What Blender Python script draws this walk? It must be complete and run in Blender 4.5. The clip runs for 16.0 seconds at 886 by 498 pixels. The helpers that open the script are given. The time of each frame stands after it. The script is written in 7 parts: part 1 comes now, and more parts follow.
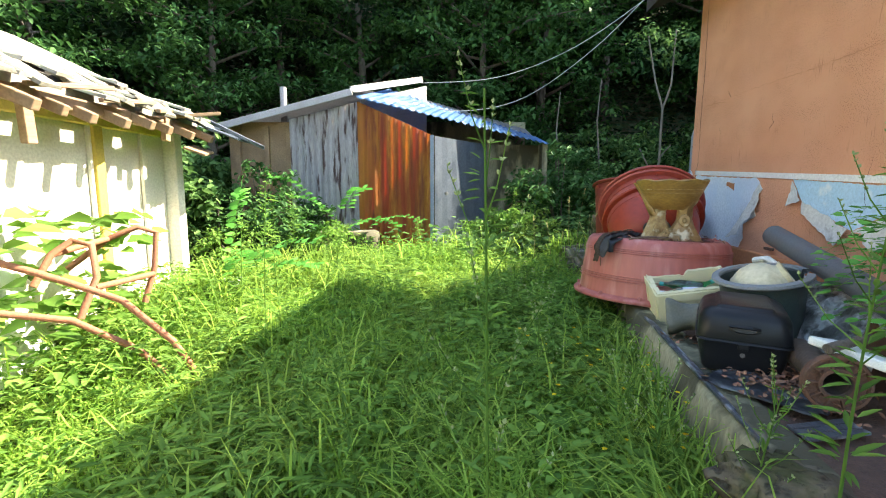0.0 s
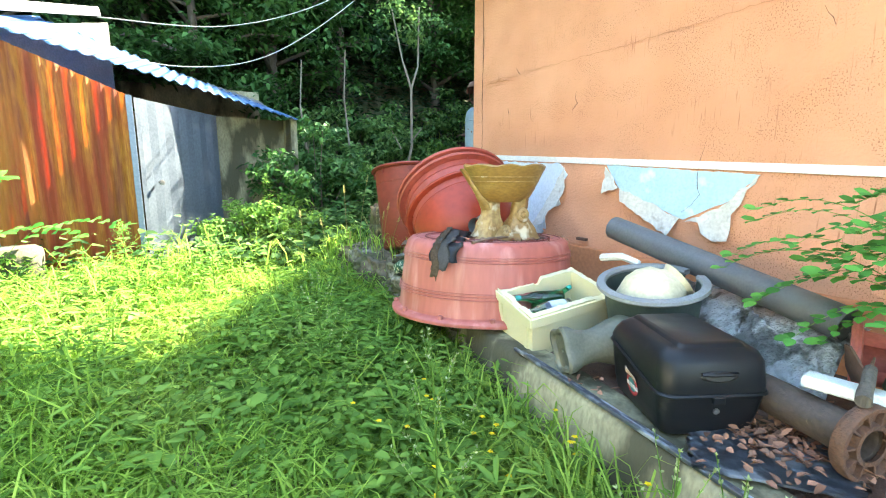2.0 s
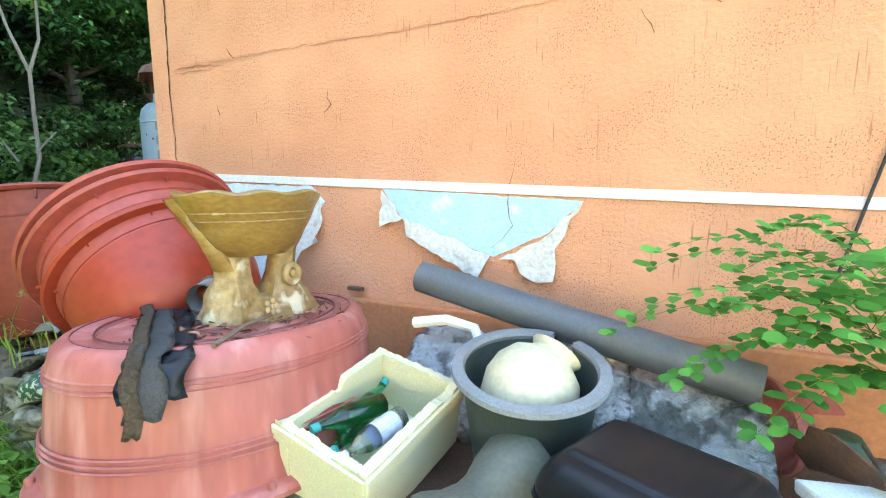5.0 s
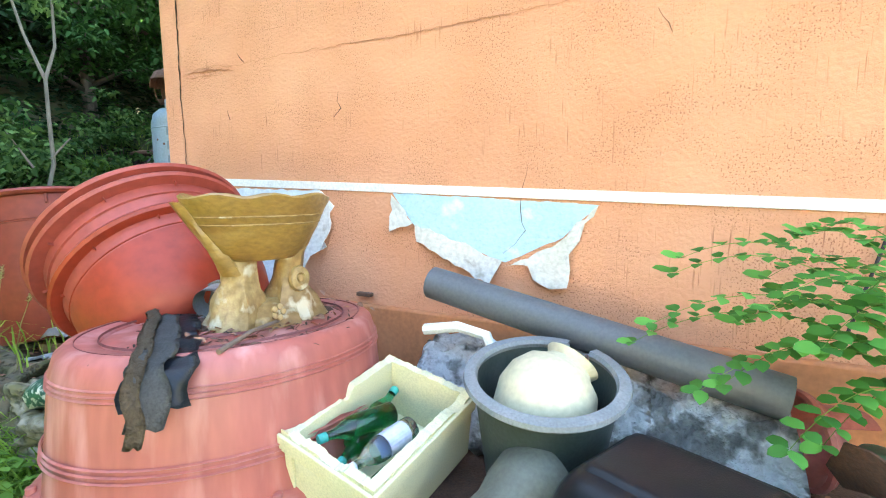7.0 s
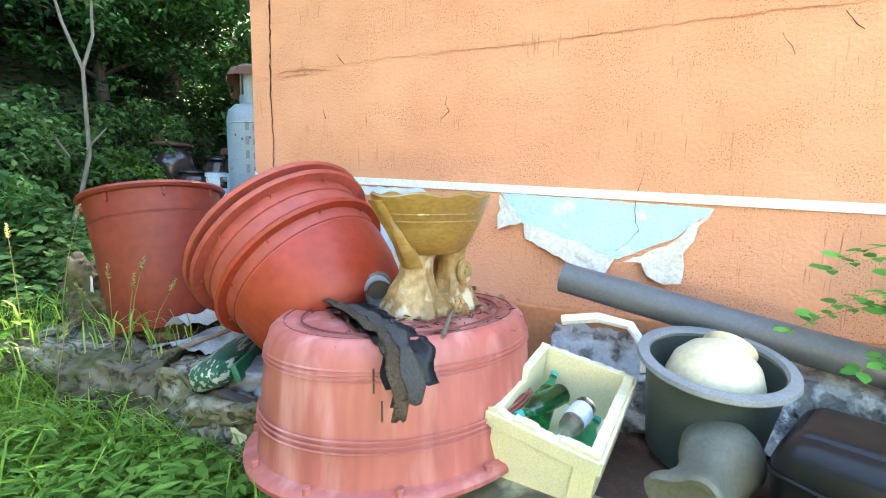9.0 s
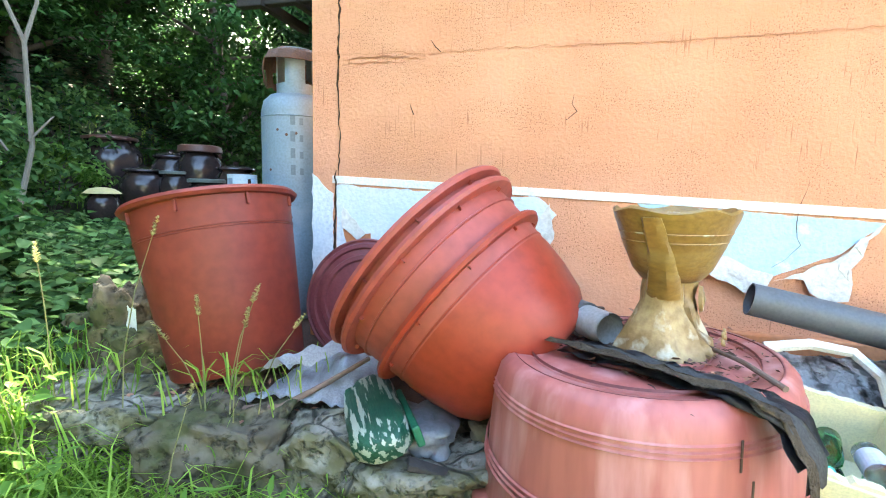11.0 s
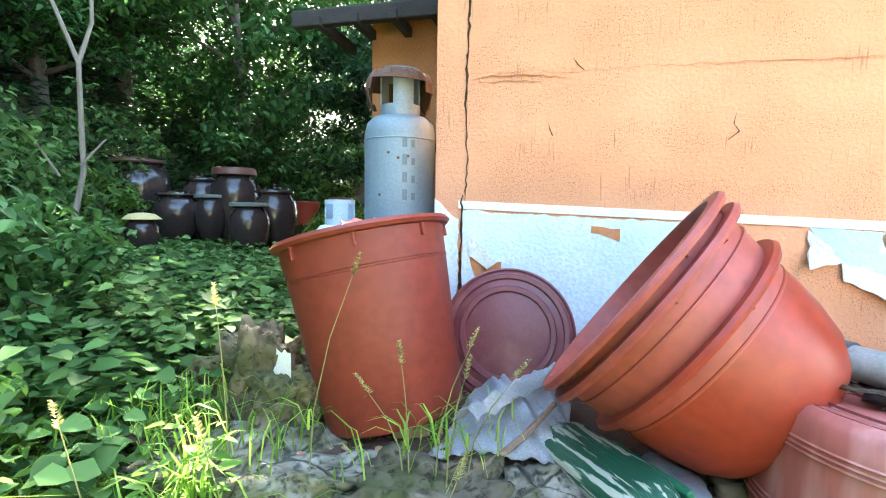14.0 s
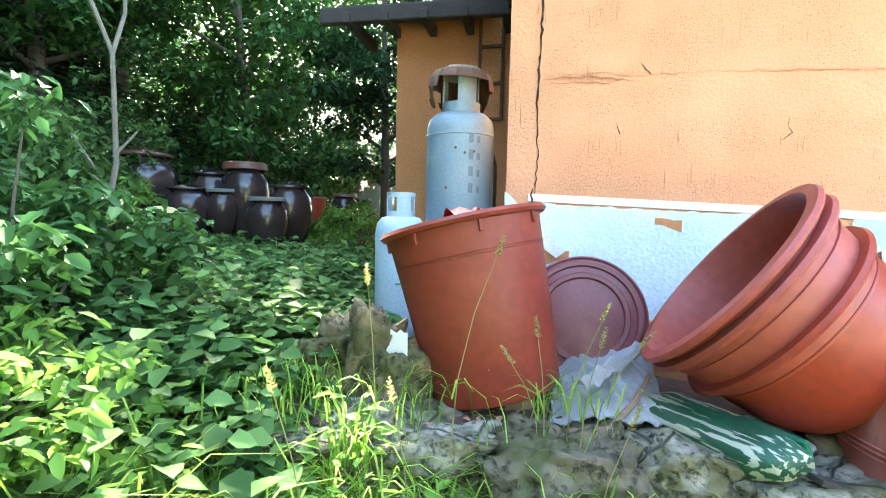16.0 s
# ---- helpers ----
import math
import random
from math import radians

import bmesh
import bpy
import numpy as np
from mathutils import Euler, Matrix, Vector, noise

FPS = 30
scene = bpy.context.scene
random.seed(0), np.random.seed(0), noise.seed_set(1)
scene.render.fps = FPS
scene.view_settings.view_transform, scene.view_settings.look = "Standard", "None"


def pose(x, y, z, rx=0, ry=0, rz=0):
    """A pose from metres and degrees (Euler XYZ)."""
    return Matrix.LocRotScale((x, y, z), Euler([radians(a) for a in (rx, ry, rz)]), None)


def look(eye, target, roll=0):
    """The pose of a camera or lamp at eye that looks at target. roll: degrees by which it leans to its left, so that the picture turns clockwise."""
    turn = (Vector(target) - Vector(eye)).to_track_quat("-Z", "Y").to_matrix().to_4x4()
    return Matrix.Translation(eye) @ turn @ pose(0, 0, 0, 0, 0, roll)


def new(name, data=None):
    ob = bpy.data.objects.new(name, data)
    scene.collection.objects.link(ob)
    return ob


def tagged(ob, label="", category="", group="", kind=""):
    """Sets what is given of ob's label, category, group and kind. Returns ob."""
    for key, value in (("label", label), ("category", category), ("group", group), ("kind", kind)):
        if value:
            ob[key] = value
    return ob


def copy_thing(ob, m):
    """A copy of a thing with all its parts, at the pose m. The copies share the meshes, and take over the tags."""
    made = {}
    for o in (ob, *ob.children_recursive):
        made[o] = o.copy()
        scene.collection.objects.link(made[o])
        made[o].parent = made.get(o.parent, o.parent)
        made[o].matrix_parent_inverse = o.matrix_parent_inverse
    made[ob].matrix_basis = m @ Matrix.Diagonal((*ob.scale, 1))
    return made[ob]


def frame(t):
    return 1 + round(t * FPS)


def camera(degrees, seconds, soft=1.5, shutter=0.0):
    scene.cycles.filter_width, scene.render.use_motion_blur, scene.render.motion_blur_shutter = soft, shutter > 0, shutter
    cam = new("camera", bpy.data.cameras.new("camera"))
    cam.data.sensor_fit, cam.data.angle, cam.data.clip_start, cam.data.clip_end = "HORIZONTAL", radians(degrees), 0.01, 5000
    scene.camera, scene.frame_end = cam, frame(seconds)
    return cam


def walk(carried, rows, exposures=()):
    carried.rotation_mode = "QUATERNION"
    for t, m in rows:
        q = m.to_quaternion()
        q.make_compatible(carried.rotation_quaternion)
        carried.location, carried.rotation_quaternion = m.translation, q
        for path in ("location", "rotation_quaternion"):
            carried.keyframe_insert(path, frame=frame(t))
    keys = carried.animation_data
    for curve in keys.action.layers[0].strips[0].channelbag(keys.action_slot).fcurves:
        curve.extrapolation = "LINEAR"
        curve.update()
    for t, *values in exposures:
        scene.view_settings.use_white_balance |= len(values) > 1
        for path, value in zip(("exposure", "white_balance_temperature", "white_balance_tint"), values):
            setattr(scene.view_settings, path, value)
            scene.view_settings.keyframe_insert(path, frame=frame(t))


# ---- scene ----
cam = camera(86.9, 16.0, soft=1.1)
PATH = [
    (0, (0.020, 0.136, 1.250), (0.043, 2.117, 0.976), 0.1),
    (0.5, (-0.055, 0.404, 1.293), (0.167, 2.374, 1.030), 0.1),
    (1, (-0.082, 0.822, 1.305), (0.408, 2.739, 1.015), 0.2),
    (1.5, (-0.096, 1.150, 1.268), (0.695, 2.960, 0.953), 0.1),
    (2, (-0.121, 1.418, 1.263), (0.969, 3.060, 0.924), 0.1),
    (2.5, (0.057, 1.665, 1.249), (1.416, 3.085, 0.875), -0.1),
    (3, (0.228, 1.899, 1.257), (1.817, 3.048, 0.865), -0.0),
    (3.5, (0.351, 2.110, 1.249), (2.135, 2.920, 0.849), -0.2),
    (4, (0.390, 2.331, 1.277), (2.221, 3.063, 0.943), -0.3),
    (6.5, (0.460, 2.381, 1.306), (2.340, 3.023, 1.074), -0.5),
    (7, (0.463, 2.391, 1.288), (2.316, 3.104, 1.049), -0.3),
    (7.5, (0.393, 2.469, 1.272), (2.225, 3.235, 1.036), 0.0),
    (8, (0.195, 2.688, 1.271), (2.020, 3.471, 1.038), 0.4),
    (8.5, (0.104, 2.827, 1.289), (1.954, 3.548, 1.049), 0.6),
    (11, (0.187, 4.011, 1.314), (2.148, 4.323, 1.076), 1.5),
    (11.5, (0.262, 4.433, 1.311), (2.237, 4.675, 1.112), 1.5),
    (12, (0.285, 4.631, 1.355), (2.267, 4.833, 1.179), 1.4),
    (12.5, (0.231, 4.750, 1.365), (2.217, 4.916, 1.202), 1.1),
    (13, (0.247, 4.776, 1.357), (2.234, 4.938, 1.205), 0.8),
    (13.5, (0.263, 4.781, 1.357), (2.245, 5.002, 1.201), 0.6),
    (14, (0.246, 4.799, 1.338), (2.222, 5.063, 1.177), 0.8),
    (14.5, (0.053, 4.963, 1.319), (2.026, 5.256, 1.168), 0.9),
    (15, (-0.089, 5.076, 1.329), (1.883, 5.379, 1.192), 1.1),
    (15.5, (-0.094, 5.113, 1.326), (1.884, 5.367, 1.171), 1.1),
    (16, (0.043, 5.325, 1.289), (2.031, 5.473, 1.126), 1.2),
]
EXPOSURES = [(0, 2.88, 7200, 8), (0.6, 3.2, 7200, 8), (1.2, 3.65, 7200, 8), (2.0, 4.07, 7300, 2), (3.0, 4.1, 7300, 2), (8.7, 4.1, 7200, 6), (11.0, 4.27, 6900, 6), (16.0, 4.47, 6900, 2)]
walk(cam, [(t, look(eye, target, roll)) for t, eye, target, roll in PATH], EXPOSURES)

# ---- daylight: a clear sky and a low morning sun from behind the house ----
SUN = Vector((1.10, 0.33, 1.0)).normalized()
world = bpy.data.worlds.new("sky")
scene.world = world
world.use_nodes = True
wn = world.node_tree.nodes
sky = wn.new("ShaderNodeTexSky")
sky.sky_type, sky.sun_disc = "NISHITA", False
sky.sun_elevation, sky.sun_rotation = math.asin(SUN.z), math.atan2(SUN.x, SUN.y)
world.node_tree.links.new(sky.outputs[0], wn["Background"].inputs[0])
wn["Background"].inputs[1].default_value = 0.15
sun = new("sun", bpy.data.lights.new("sun", "SUN"))
sun.data.energy, sun.data.angle, sun.data.color = 4.5, radians(0.6), (1.0, 0.94, 0.84)
sun.matrix_world = look(SUN * 30, (0, 0, 0))

# ---- materials ----
def material(name, colour, other=None, rough=0.7, metal=0.0, scale=6.0, fine=60.0, bump=0.15, amount=1.0, detail=6.0,
             stretch=(1, 1, 1), third=None, third_scale=1.5, third_cut=(0.55, 0.7), island=0.0, spec=0.5, coat=0.0, depth=0.01):
    """A surface with two tones mixed by coarse noise, a fine grain, a third tone in patches and a fine relief."""
    m = bpy.data.materials.new(name)
    m.use_nodes = True
    t = m.node_tree
    n, link = t.nodes, t.links.new
    b = n["Principled BSDF"]
    co = n.new("ShaderNodeTexCoord")
    mp = n.new("ShaderNodeMapping")
    mp.inputs["Scale"].default_value = stretch
    link(co.outputs["Object"], mp.inputs[0])
    other = other or tuple(c * 0.7 for c in colour)

    def tex(s, d=detail):
        q = n.new("ShaderNodeTexNoise")
        q.inputs["Scale"].default_value, q.inputs["Detail"].default_value = s, d
        link(mp.outputs[0], q.inputs["Vector"])
        return q.outputs["Fac"]

    def ramp(f, lo, hi):
        r = n.new("ShaderNodeMapRange")
        r.inputs[1].default_value, r.inputs[2].default_value = lo, hi
        link(f, r.inputs[0])
        return r.outputs[0]

    def mix(f, a, c):
        x = n.new("ShaderNodeMix")
        x.data_type = "RGBA"
        link(f, x.inputs[0])
        for sock, v in ((x.inputs[6], a), (x.inputs[7], c)):
            if isinstance(v, tuple):
                sock.default_value = (*v, 1)
            else:
                link(v, sock)
        return x.outputs[2]

    c = mix(ramp(tex(scale), 0.5 - 0.25 / amount, 0.5 + 0.25 / amount), colour, other)
    grain = tex(fine, 3.0)
    c = mix(ramp(grain, 0.35, 0.9), c, tuple(v * 0.72 for v in other))
    if third:
        c = mix(ramp(tex(third_scale), *third_cut), c, third)
    if island:
        g = n.new("ShaderNodeNewGeometry")
        h = n.new("ShaderNodeHueSaturation")
        r = n.new("ShaderNodeMapRange")
        r.inputs[3].default_value, r.inputs[4].default_value = 1 - island, 1 + island
        link(g.outputs["Random Per Island"], r.inputs[0])
        link(r.outputs[0], h.inputs["Value"])
        link(c, h.inputs["Color"])
        c = h.outputs[0]
    link(c, b.inputs["Base Color"])
    b.inputs["Metallic"].default_value = metal
    rr = n.new("ShaderNodeMapRange")
    rr.inputs[3].default_value, rr.inputs[4].default_value = max(0.04, rough - 0.12), min(1, rough + 0.12)
    link(tex(scale * 2.3), rr.inputs[0])
    link(rr.outputs[0], b.inputs["Roughness"])
    b.inputs["Specular IOR Level"].default_value = spec
    b.inputs["Coat Weight"].default_value = coat
    if bump:
        k = n.new("ShaderNodeBump")
        k.inputs["Strength"].default_value, k.inputs["Distance"].default_value = bump, depth
        link(grain, k.inputs["Height"])
        link(k.outputs[0], b.inputs["Normal"])
    return m


def relief_material(name, base, alt, marks, rough, cuts, pit_scale, patch_scale, streak=0.0, crack=0.0, moss=None, bump=0.4):
    """Trowelled plaster or rough stone: soft mottling, pits gathered in patches, upright scratches, crack lines and moss."""
    m = bpy.data.materials.new(name)
    m.use_nodes = True
    t = m.node_tree
    n, link = t.nodes, t.links.new
    b = n["Principled BSDF"]
    b.inputs["Roughness"].default_value = rough
    b.inputs["Specular IOR Level"].default_value = 0.25
    co = n.new("ShaderNodeTexCoord")

    def tex(s, d=6.0, stretch=(1, 1, 1), move=0.0):
        mp = n.new("ShaderNodeMapping")
        mp.inputs["Scale"].default_value = stretch
        mp.inputs["Location"].default_value = (move, move, move)
        link(co.outputs["Object"], mp.inputs[0])
        q = n.new("ShaderNodeTexNoise")
        q.inputs["Scale"].default_value, q.inputs["Detail"].default_value = s, d
        link(mp.outputs[0], q.inputs["Vector"])
        return q.outputs["Fac"]

    def ramp(f, lo, hi, top=1.0):
        r = n.new("ShaderNodeMapRange")
        r.inputs[1].default_value, r.inputs[2].default_value, r.inputs[4].default_value = lo, hi, top
        link(f, r.inputs[0])
        return r.outputs[0]

    def calc(kind, a, c):
        q = n.new("ShaderNodeMath")
        q.operation = kind
        for sock, v in ((q.inputs[0], a), (q.inputs[1], c)):
            if isinstance(v, float):
                sock.default_value = v
            else:
                link(v, sock)
        return q.outputs[0]

    def mix(f, a, c):
        x = n.new("ShaderNodeMix")
        x.data_type = "RGBA"
        link(f, x.inputs[0])
        for sock, v in ((x.inputs[6], a), (x.inputs[7], c)):
            if isinstance(v, tuple):
                sock.default_value = (*v, 1)
            else:
                link(v, sock)
        return x.outputs[2]

    broad = tex(patch_scale, 5.0)
    c = mix(ramp(broad, 0.36, 0.64), base, alt)
    pits = calc("MULTIPLY", ramp(tex(pit_scale, 3.0, (1, 1, 0.8)), *cuts), ramp(tex(patch_scale * 2.2, 4.0, (1, 1, 1.6), 7.0), 0.40, 0.58))
    marks_f = pits
    if streak:
        s1 = calc("MULTIPLY", ramp(tex(95.0, 2.0, (1, 1, 0.06), 3.0), 0.60, 0.73), ramp(tex(3.2, 3.0, (1, 1, 1), 11.0), 0.47, 0.62, streak))
        marks_f = calc("MAXIMUM", pits, s1)
    if crack:
        v = n.new("ShaderNodeTexVoronoi")
        v.feature = "DISTANCE_TO_EDGE"
        v.inputs["Scale"].default_value = crack
        w = n.new("ShaderNodeVectorMath")
        w.operation = "MULTIPLY_ADD"
        q = n.new("ShaderNodeTexNoise")
        q.inputs["Scale"].default_value = crack * 1.3
        link(co.outputs["Object"], q.inputs["Vector"])
        link(q.outputs["Color"], w.inputs[0])
        w.inputs[1].default_value = (0.22, 0.22, 0.22)
        link(co.outputs["Object"], w.inputs[2])
        link(w.outputs[0], v.inputs["Vector"])
        marks_f = calc("MAXIMUM", marks_f, ramp(calc("SUBTRACT", 1.0, v.outputs["Distance"]), 0.976, 0.995))
    if moss:
        c = mix(ramp(tex(patch_scale * 0.8, 7.0, (1, 1, 1), 5.0), 0.48, 0.62), c, moss)
    c = mix(calc("MULTIPLY", marks_f, 0.8), c, marks)
    link(c, b.inputs["Base Color"])
    k = n.new("ShaderNodeBump")
    k.inputs["Strength"].default_value, k.inputs["Distance"].default_value = bump, 0.012
    link(calc("SUBTRACT", calc("ADD", ramp(broad, 0.3, 0.7, 0.8), ramp(tex(pit_scale * 0.35, 8.0), 0.3, 0.7, 0.6)), marks_f), k.inputs["Height"])
    link(k.outputs[0], b.inputs["Normal"])
    return m


def leaf_material(name, colour, other, through_light=0.45, rough=0.55, spread=0.35):
    """Green leaves: each leaf its own tone, light passes through."""
    m = bpy.data.materials.new(name)
    m.use_nodes = True
    t = m.node_tree
    n, link = t.nodes, t.links.new
    b, out = n["Principled BSDF"], n["Material Output"]
    g = n.new("ShaderNodeNewGeometry")
    co = n.new("ShaderNodeTexCoord")
    nz = n.new("ShaderNodeTexNoise")
    nz.inputs["Scale"].default_value = 1.3
    link(co.outputs["Object"], nz.inputs["Vector"])
    x = n.new("ShaderNodeMix")
    x.data_type = "RGBA"
    x.inputs[6].default_value, x.inputs[7].default_value = (*colour, 1), (*other, 1)
    ad = n.new("ShaderNodeMath")
    ad.operation = "MULTIPLY_ADD"
    ad.inputs[1].default_value = 0.6
    link(g.outputs["Random Per Island"], ad.inputs[0])
    mr = n.new("ShaderNodeMapRange")
    mr.inputs[1].default_value, mr.inputs[2].default_value, mr.inputs[3].default_value, mr.inputs[4].default_value = 0.3, 0.7, 0.0, 0.5
    link(nz.outputs["Fac"], mr.inputs[0])
    link(mr.outputs[0], ad.inputs[2])
    link(ad.outputs[0], x.inputs[0])
    h = n.new("ShaderNodeHueSaturation")
    r = n.new("ShaderNodeMapRange")
    r.inputs[3].default_value, r.inputs[4].default_value = 1 - spread, 1 + spread
    link(g.outputs["Random Per Island"], r.inputs[0])
    link(r.outputs[0], h.inputs["Value"])
    link(x.outputs[2], h.inputs["Color"])
    link(h.outputs[0], b.inputs["Base Color"])
    b.inputs["Roughness"].default_value = rough + 0.12
    b.inputs["Specular IOR Level"].default_value = 0.16
    tr = n.new("ShaderNodeBsdfTranslucent")
    link(h.outputs[0], tr.inputs[0])
    mx = n.new("ShaderNodeMixShader")
    mx.inputs[0].default_value = through_light
    link(b.outputs[0], mx.inputs[1])
    link(tr.outputs[0], mx.inputs[2])
    link(mx.outputs[0], out.inputs[0])
    return m


def glass_material(name, colour, rough=0.08):
    m = bpy.data.materials.new(name)
    m.use_nodes = True
    b = m.node_tree.nodes["Principled BSDF"]
    b.inputs["Base Color"].default_value = (*colour, 1)
    b.inputs["Roughness"].default_value, b.inputs["Transmission Weight"].default_value = rough, 1.0
    return m


M_SOIL = material("soil", (0.10, 0.075, 0.045), (0.05, 0.06, 0.025), 0.95, scale=3, fine=50, bump=0.6, third=(0.05, 0.075, 0.02), third_scale=2, third_cut=(0.45, 0.6))
M_ORANGE = relief_material("orange_paint", (0.65, 0.32, 0.19), (0.60, 0.278, 0.158), (0.29, 0.115, 0.06), 0.85, (0.55, 0.64), 150.0, 1.7, streak=1.0, bump=0.40)
M_ORANGE_LOW = material("orange_render_low", (0.60, 0.235, 0.10), (0.52, 0.20, 0.085), 0.78, scale=2.5, fine=40, bump=0.3, third=(0.60, 0.26, 0.13), third_scale=1.3, depth=0.004)
# browner and darker than M_ORANGE, with broad dark brown noise patches
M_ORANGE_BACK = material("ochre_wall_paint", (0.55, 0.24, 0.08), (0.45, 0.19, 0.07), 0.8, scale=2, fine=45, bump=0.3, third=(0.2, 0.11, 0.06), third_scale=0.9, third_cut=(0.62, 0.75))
M_WHITE = material("white_plaster", (0.74, 0.76, 0.78), (0.62, 0.68, 0.74), 0.85, scale=5, fine=55, bump=0.4, third=(0.50, 0.60, 0.72), third_scale=2.2, third_cut=(0.5, 0.75))
M_STRIP = material("white_strip_paint", (0.80, 0.78, 0.74), (0.72, 0.70, 0.66), 0.7, scale=9, fine=80, bump=0.25)
M_BLUE = material("pale_blue_paint", (0.36, 0.57, 0.72), (0.45, 0.64, 0.76), 0.75, scale=5, fine=60, bump=0.35, third=(0.62, 0.68, 0.70), third_scale=7, third_cut=(0.6, 0.7))
M_FLAP = material("peeled_paper", (0.66, 0.65, 0.60), (0.55, 0.53, 0.48), 0.9, scale=8, fine=50, bump=0.4, third=(0.36, 0.33, 0.28), third_scale=11, third_cut=(0.62, 0.72))
M_CRACK = material("dark_crack", (0.09, 0.05, 0.03), None, 0.95)
M_STAIN = material("brown_stain", (0.45, 0.195, 0.10), (0.58, 0.26, 0.135), 0.85, scale=12, fine=60, bump=0.3)
M_PINK = material("faded_pink_rubber", (0.42, 0.125, 0.10), (0.36, 0.095, 0.075), 0.45, scale=7, fine=22, bump=0.008, third=(0.50, 0.22, 0.20), third_scale=9, third_cut=(0.52, 0.72), stretch=(1, 1, 0.22))
M_RED = material("brick_red_rubber", (0.33, 0.042, 0.020), (0.28, 0.036, 0.018), 0.45, spec=0.35, scale=4, fine=24, bump=0.012, third=(0.36, 0.075, 0.05), third_scale=1.7)
M_RED_IN = material("dull_red_rubber", (0.37, 0.075, 0.055), (0.31, 0.06, 0.045), 0.5, spec=0.4, scale=4, fine=24, bump=0.012)
M_BARREL = material("red_brown_rubber", (0.215, 0.036, 0.022), (0.19, 0.031, 0.020), 0.52, spec=0.3, scale=2, fine=24, bump=0.012, third=(0.255, 0.052, 0.033), third_scale=1.3)
M_MAROON = material("maroon_plastic", (0.20, 0.045, 0.05), (0.17, 0.04, 0.045), 0.42, scale=3, fine=80, bump=0.05, third=(0.26, 0.09, 0.08), third_scale=3)
M_LINE = material("dark_mould_line", (0.22, 0.06, 0.055), None, 0.6)
M_DIRT = material("leaf_litter", (0.13, 0.07, 0.045), (0.07, 0.04, 0.03), 0.95, scale=20, fine=120, bump=0.8)
M_FOAM = material("yellowed_styrofoam", (0.66, 0.61, 0.35), (0.63, 0.61, 0.42), 0.9, scale=4, fine=180, bump=0.35, third=(0.50, 0.47, 0.28), third_scale=3.5, third_cut=(0.6, 0.8), depth=0.004)
M_FOAMW = material("white_styrofoam", (0.80, 0.80, 0.74), (0.72, 0.72, 0.64), 0.9, scale=6, fine=180, bump=0.35, third=(0.45, 0.43, 0.36), third_scale=5, third_cut=(0.62, 0.75))
M_BASIN = material("dark_green_rubber", (0.05, 0.068, 0.06), (0.035, 0.05, 0.044), 0.45, scale=4, fine=90, bump=0.08, third=(0.09, 0.10, 0.09), third_scale=3)
M_BASIN_RIM = material("greyed_rubber_rim", (0.25, 0.265, 0.27), (0.18, 0.195, 0.20), 0.6, scale=8, fine=120, bump=0.15)
M_GOURD = material("cream_gourd_shell", (0.62, 0.56, 0.38), (0.57, 0.51, 0.34), 0.45, scale=3, fine=40, bump=0.05)
M_PVC = material("grey_pvc", (0.105, 0.115, 0.125), (0.09, 0.10, 0.11), 0.5, scale=3, fine=90, bump=0.05, third=(0.14, 0.145, 0.15), third_scale=2.5)
M_PVCL = material("light_grey_pvc", (0.33, 0.34, 0.34), (0.26, 0.27, 0.27), 0.5, scale=6, fine=90, bump=0.06)
M_SLAB = material("silvery_grey_sheeting", (0.42, 0.43, 0.43), (0.19, 0.195, 0.185), 0.45, scale=9, fine=30, bump=1.0, third=(0.74, 0.76, 0.78), third_scale=8, third_cut=(0.45, 0.52), depth=0.05, amount=1.8)
M_BLACK = material("black_plastic", (0.008, 0.009, 0.011), (0.012, 0.013, 0.015), 0.36, scale=5, fine=200, bump=0.06, spec=0.22, third=(0.06, 0.06, 0.06), third_scale=9, third_cut=(0.66, 0.8))
M_DUMB = material("olive_grey_plastic", (0.13, 0.135, 0.10), (0.10, 0.105, 0.08), 0.6, scale=4, fine=70, bump=0.15, third=(0.22, 0.22, 0.16), third_scale=3)
M_CERAMIC = material("ochre_glazed_ceramic", (0.34, 0.205, 0.045), (0.21, 0.11, 0.03), 0.35, scale=4, fine=40, bump=0.2, third=(0.33, 0.23, 0.09), third_scale=3, stretch=(1, 1, 2.5))
M_CERAMICW = material("pale_worn_ceramic", (0.38, 0.26, 0.11), (0.22, 0.12, 0.035), 0.55, scale=5, fine=40, bump=0.4, third=(0.46, 0.39, 0.27), third_scale=11, third_cut=(0.56, 0.64), amount=2.0)
M_STONE = relief_material("field_stone", (0.31, 0.285, 0.23), (0.13, 0.115, 0.08), (0.035, 0.036, 0.026), 0.95, (0.48, 0.64), 34.0, 9.0, crack=2.6, moss=(0.12, 0.11, 0.055), bump=1.0)
M_STONE2 = relief_material("mossy_stone", (0.22, 0.17, 0.10), (0.10, 0.078, 0.048), (0.035, 0.028, 0.018), 0.95, (0.50, 0.66), 28.0, 7.0, moss=(0.075, 0.075, 0.03), bump=1.0)
# same mix as M_STONE2 in darker tones
M_STONE3 = relief_material("dark_brown_stone", (0.15, 0.125, 0.085), (0.075, 0.062, 0.042), (0.025, 0.02, 0.014), 0.95, (0.50, 0.66), 28.0, 7.0, moss=(0.06, 0.062, 0.025), bump=1.0)
M_CONC = material("stained_concrete", (0.34, 0.31, 0.19), (0.18, 0.165, 0.10), 0.9, scale=6, fine=50, bump=0.6, third=(0.06, 0.055, 0.03), third_scale=3.2, third_cut=(0.47, 0.56), stretch=(1, 1, 0.5), amount=1.8)
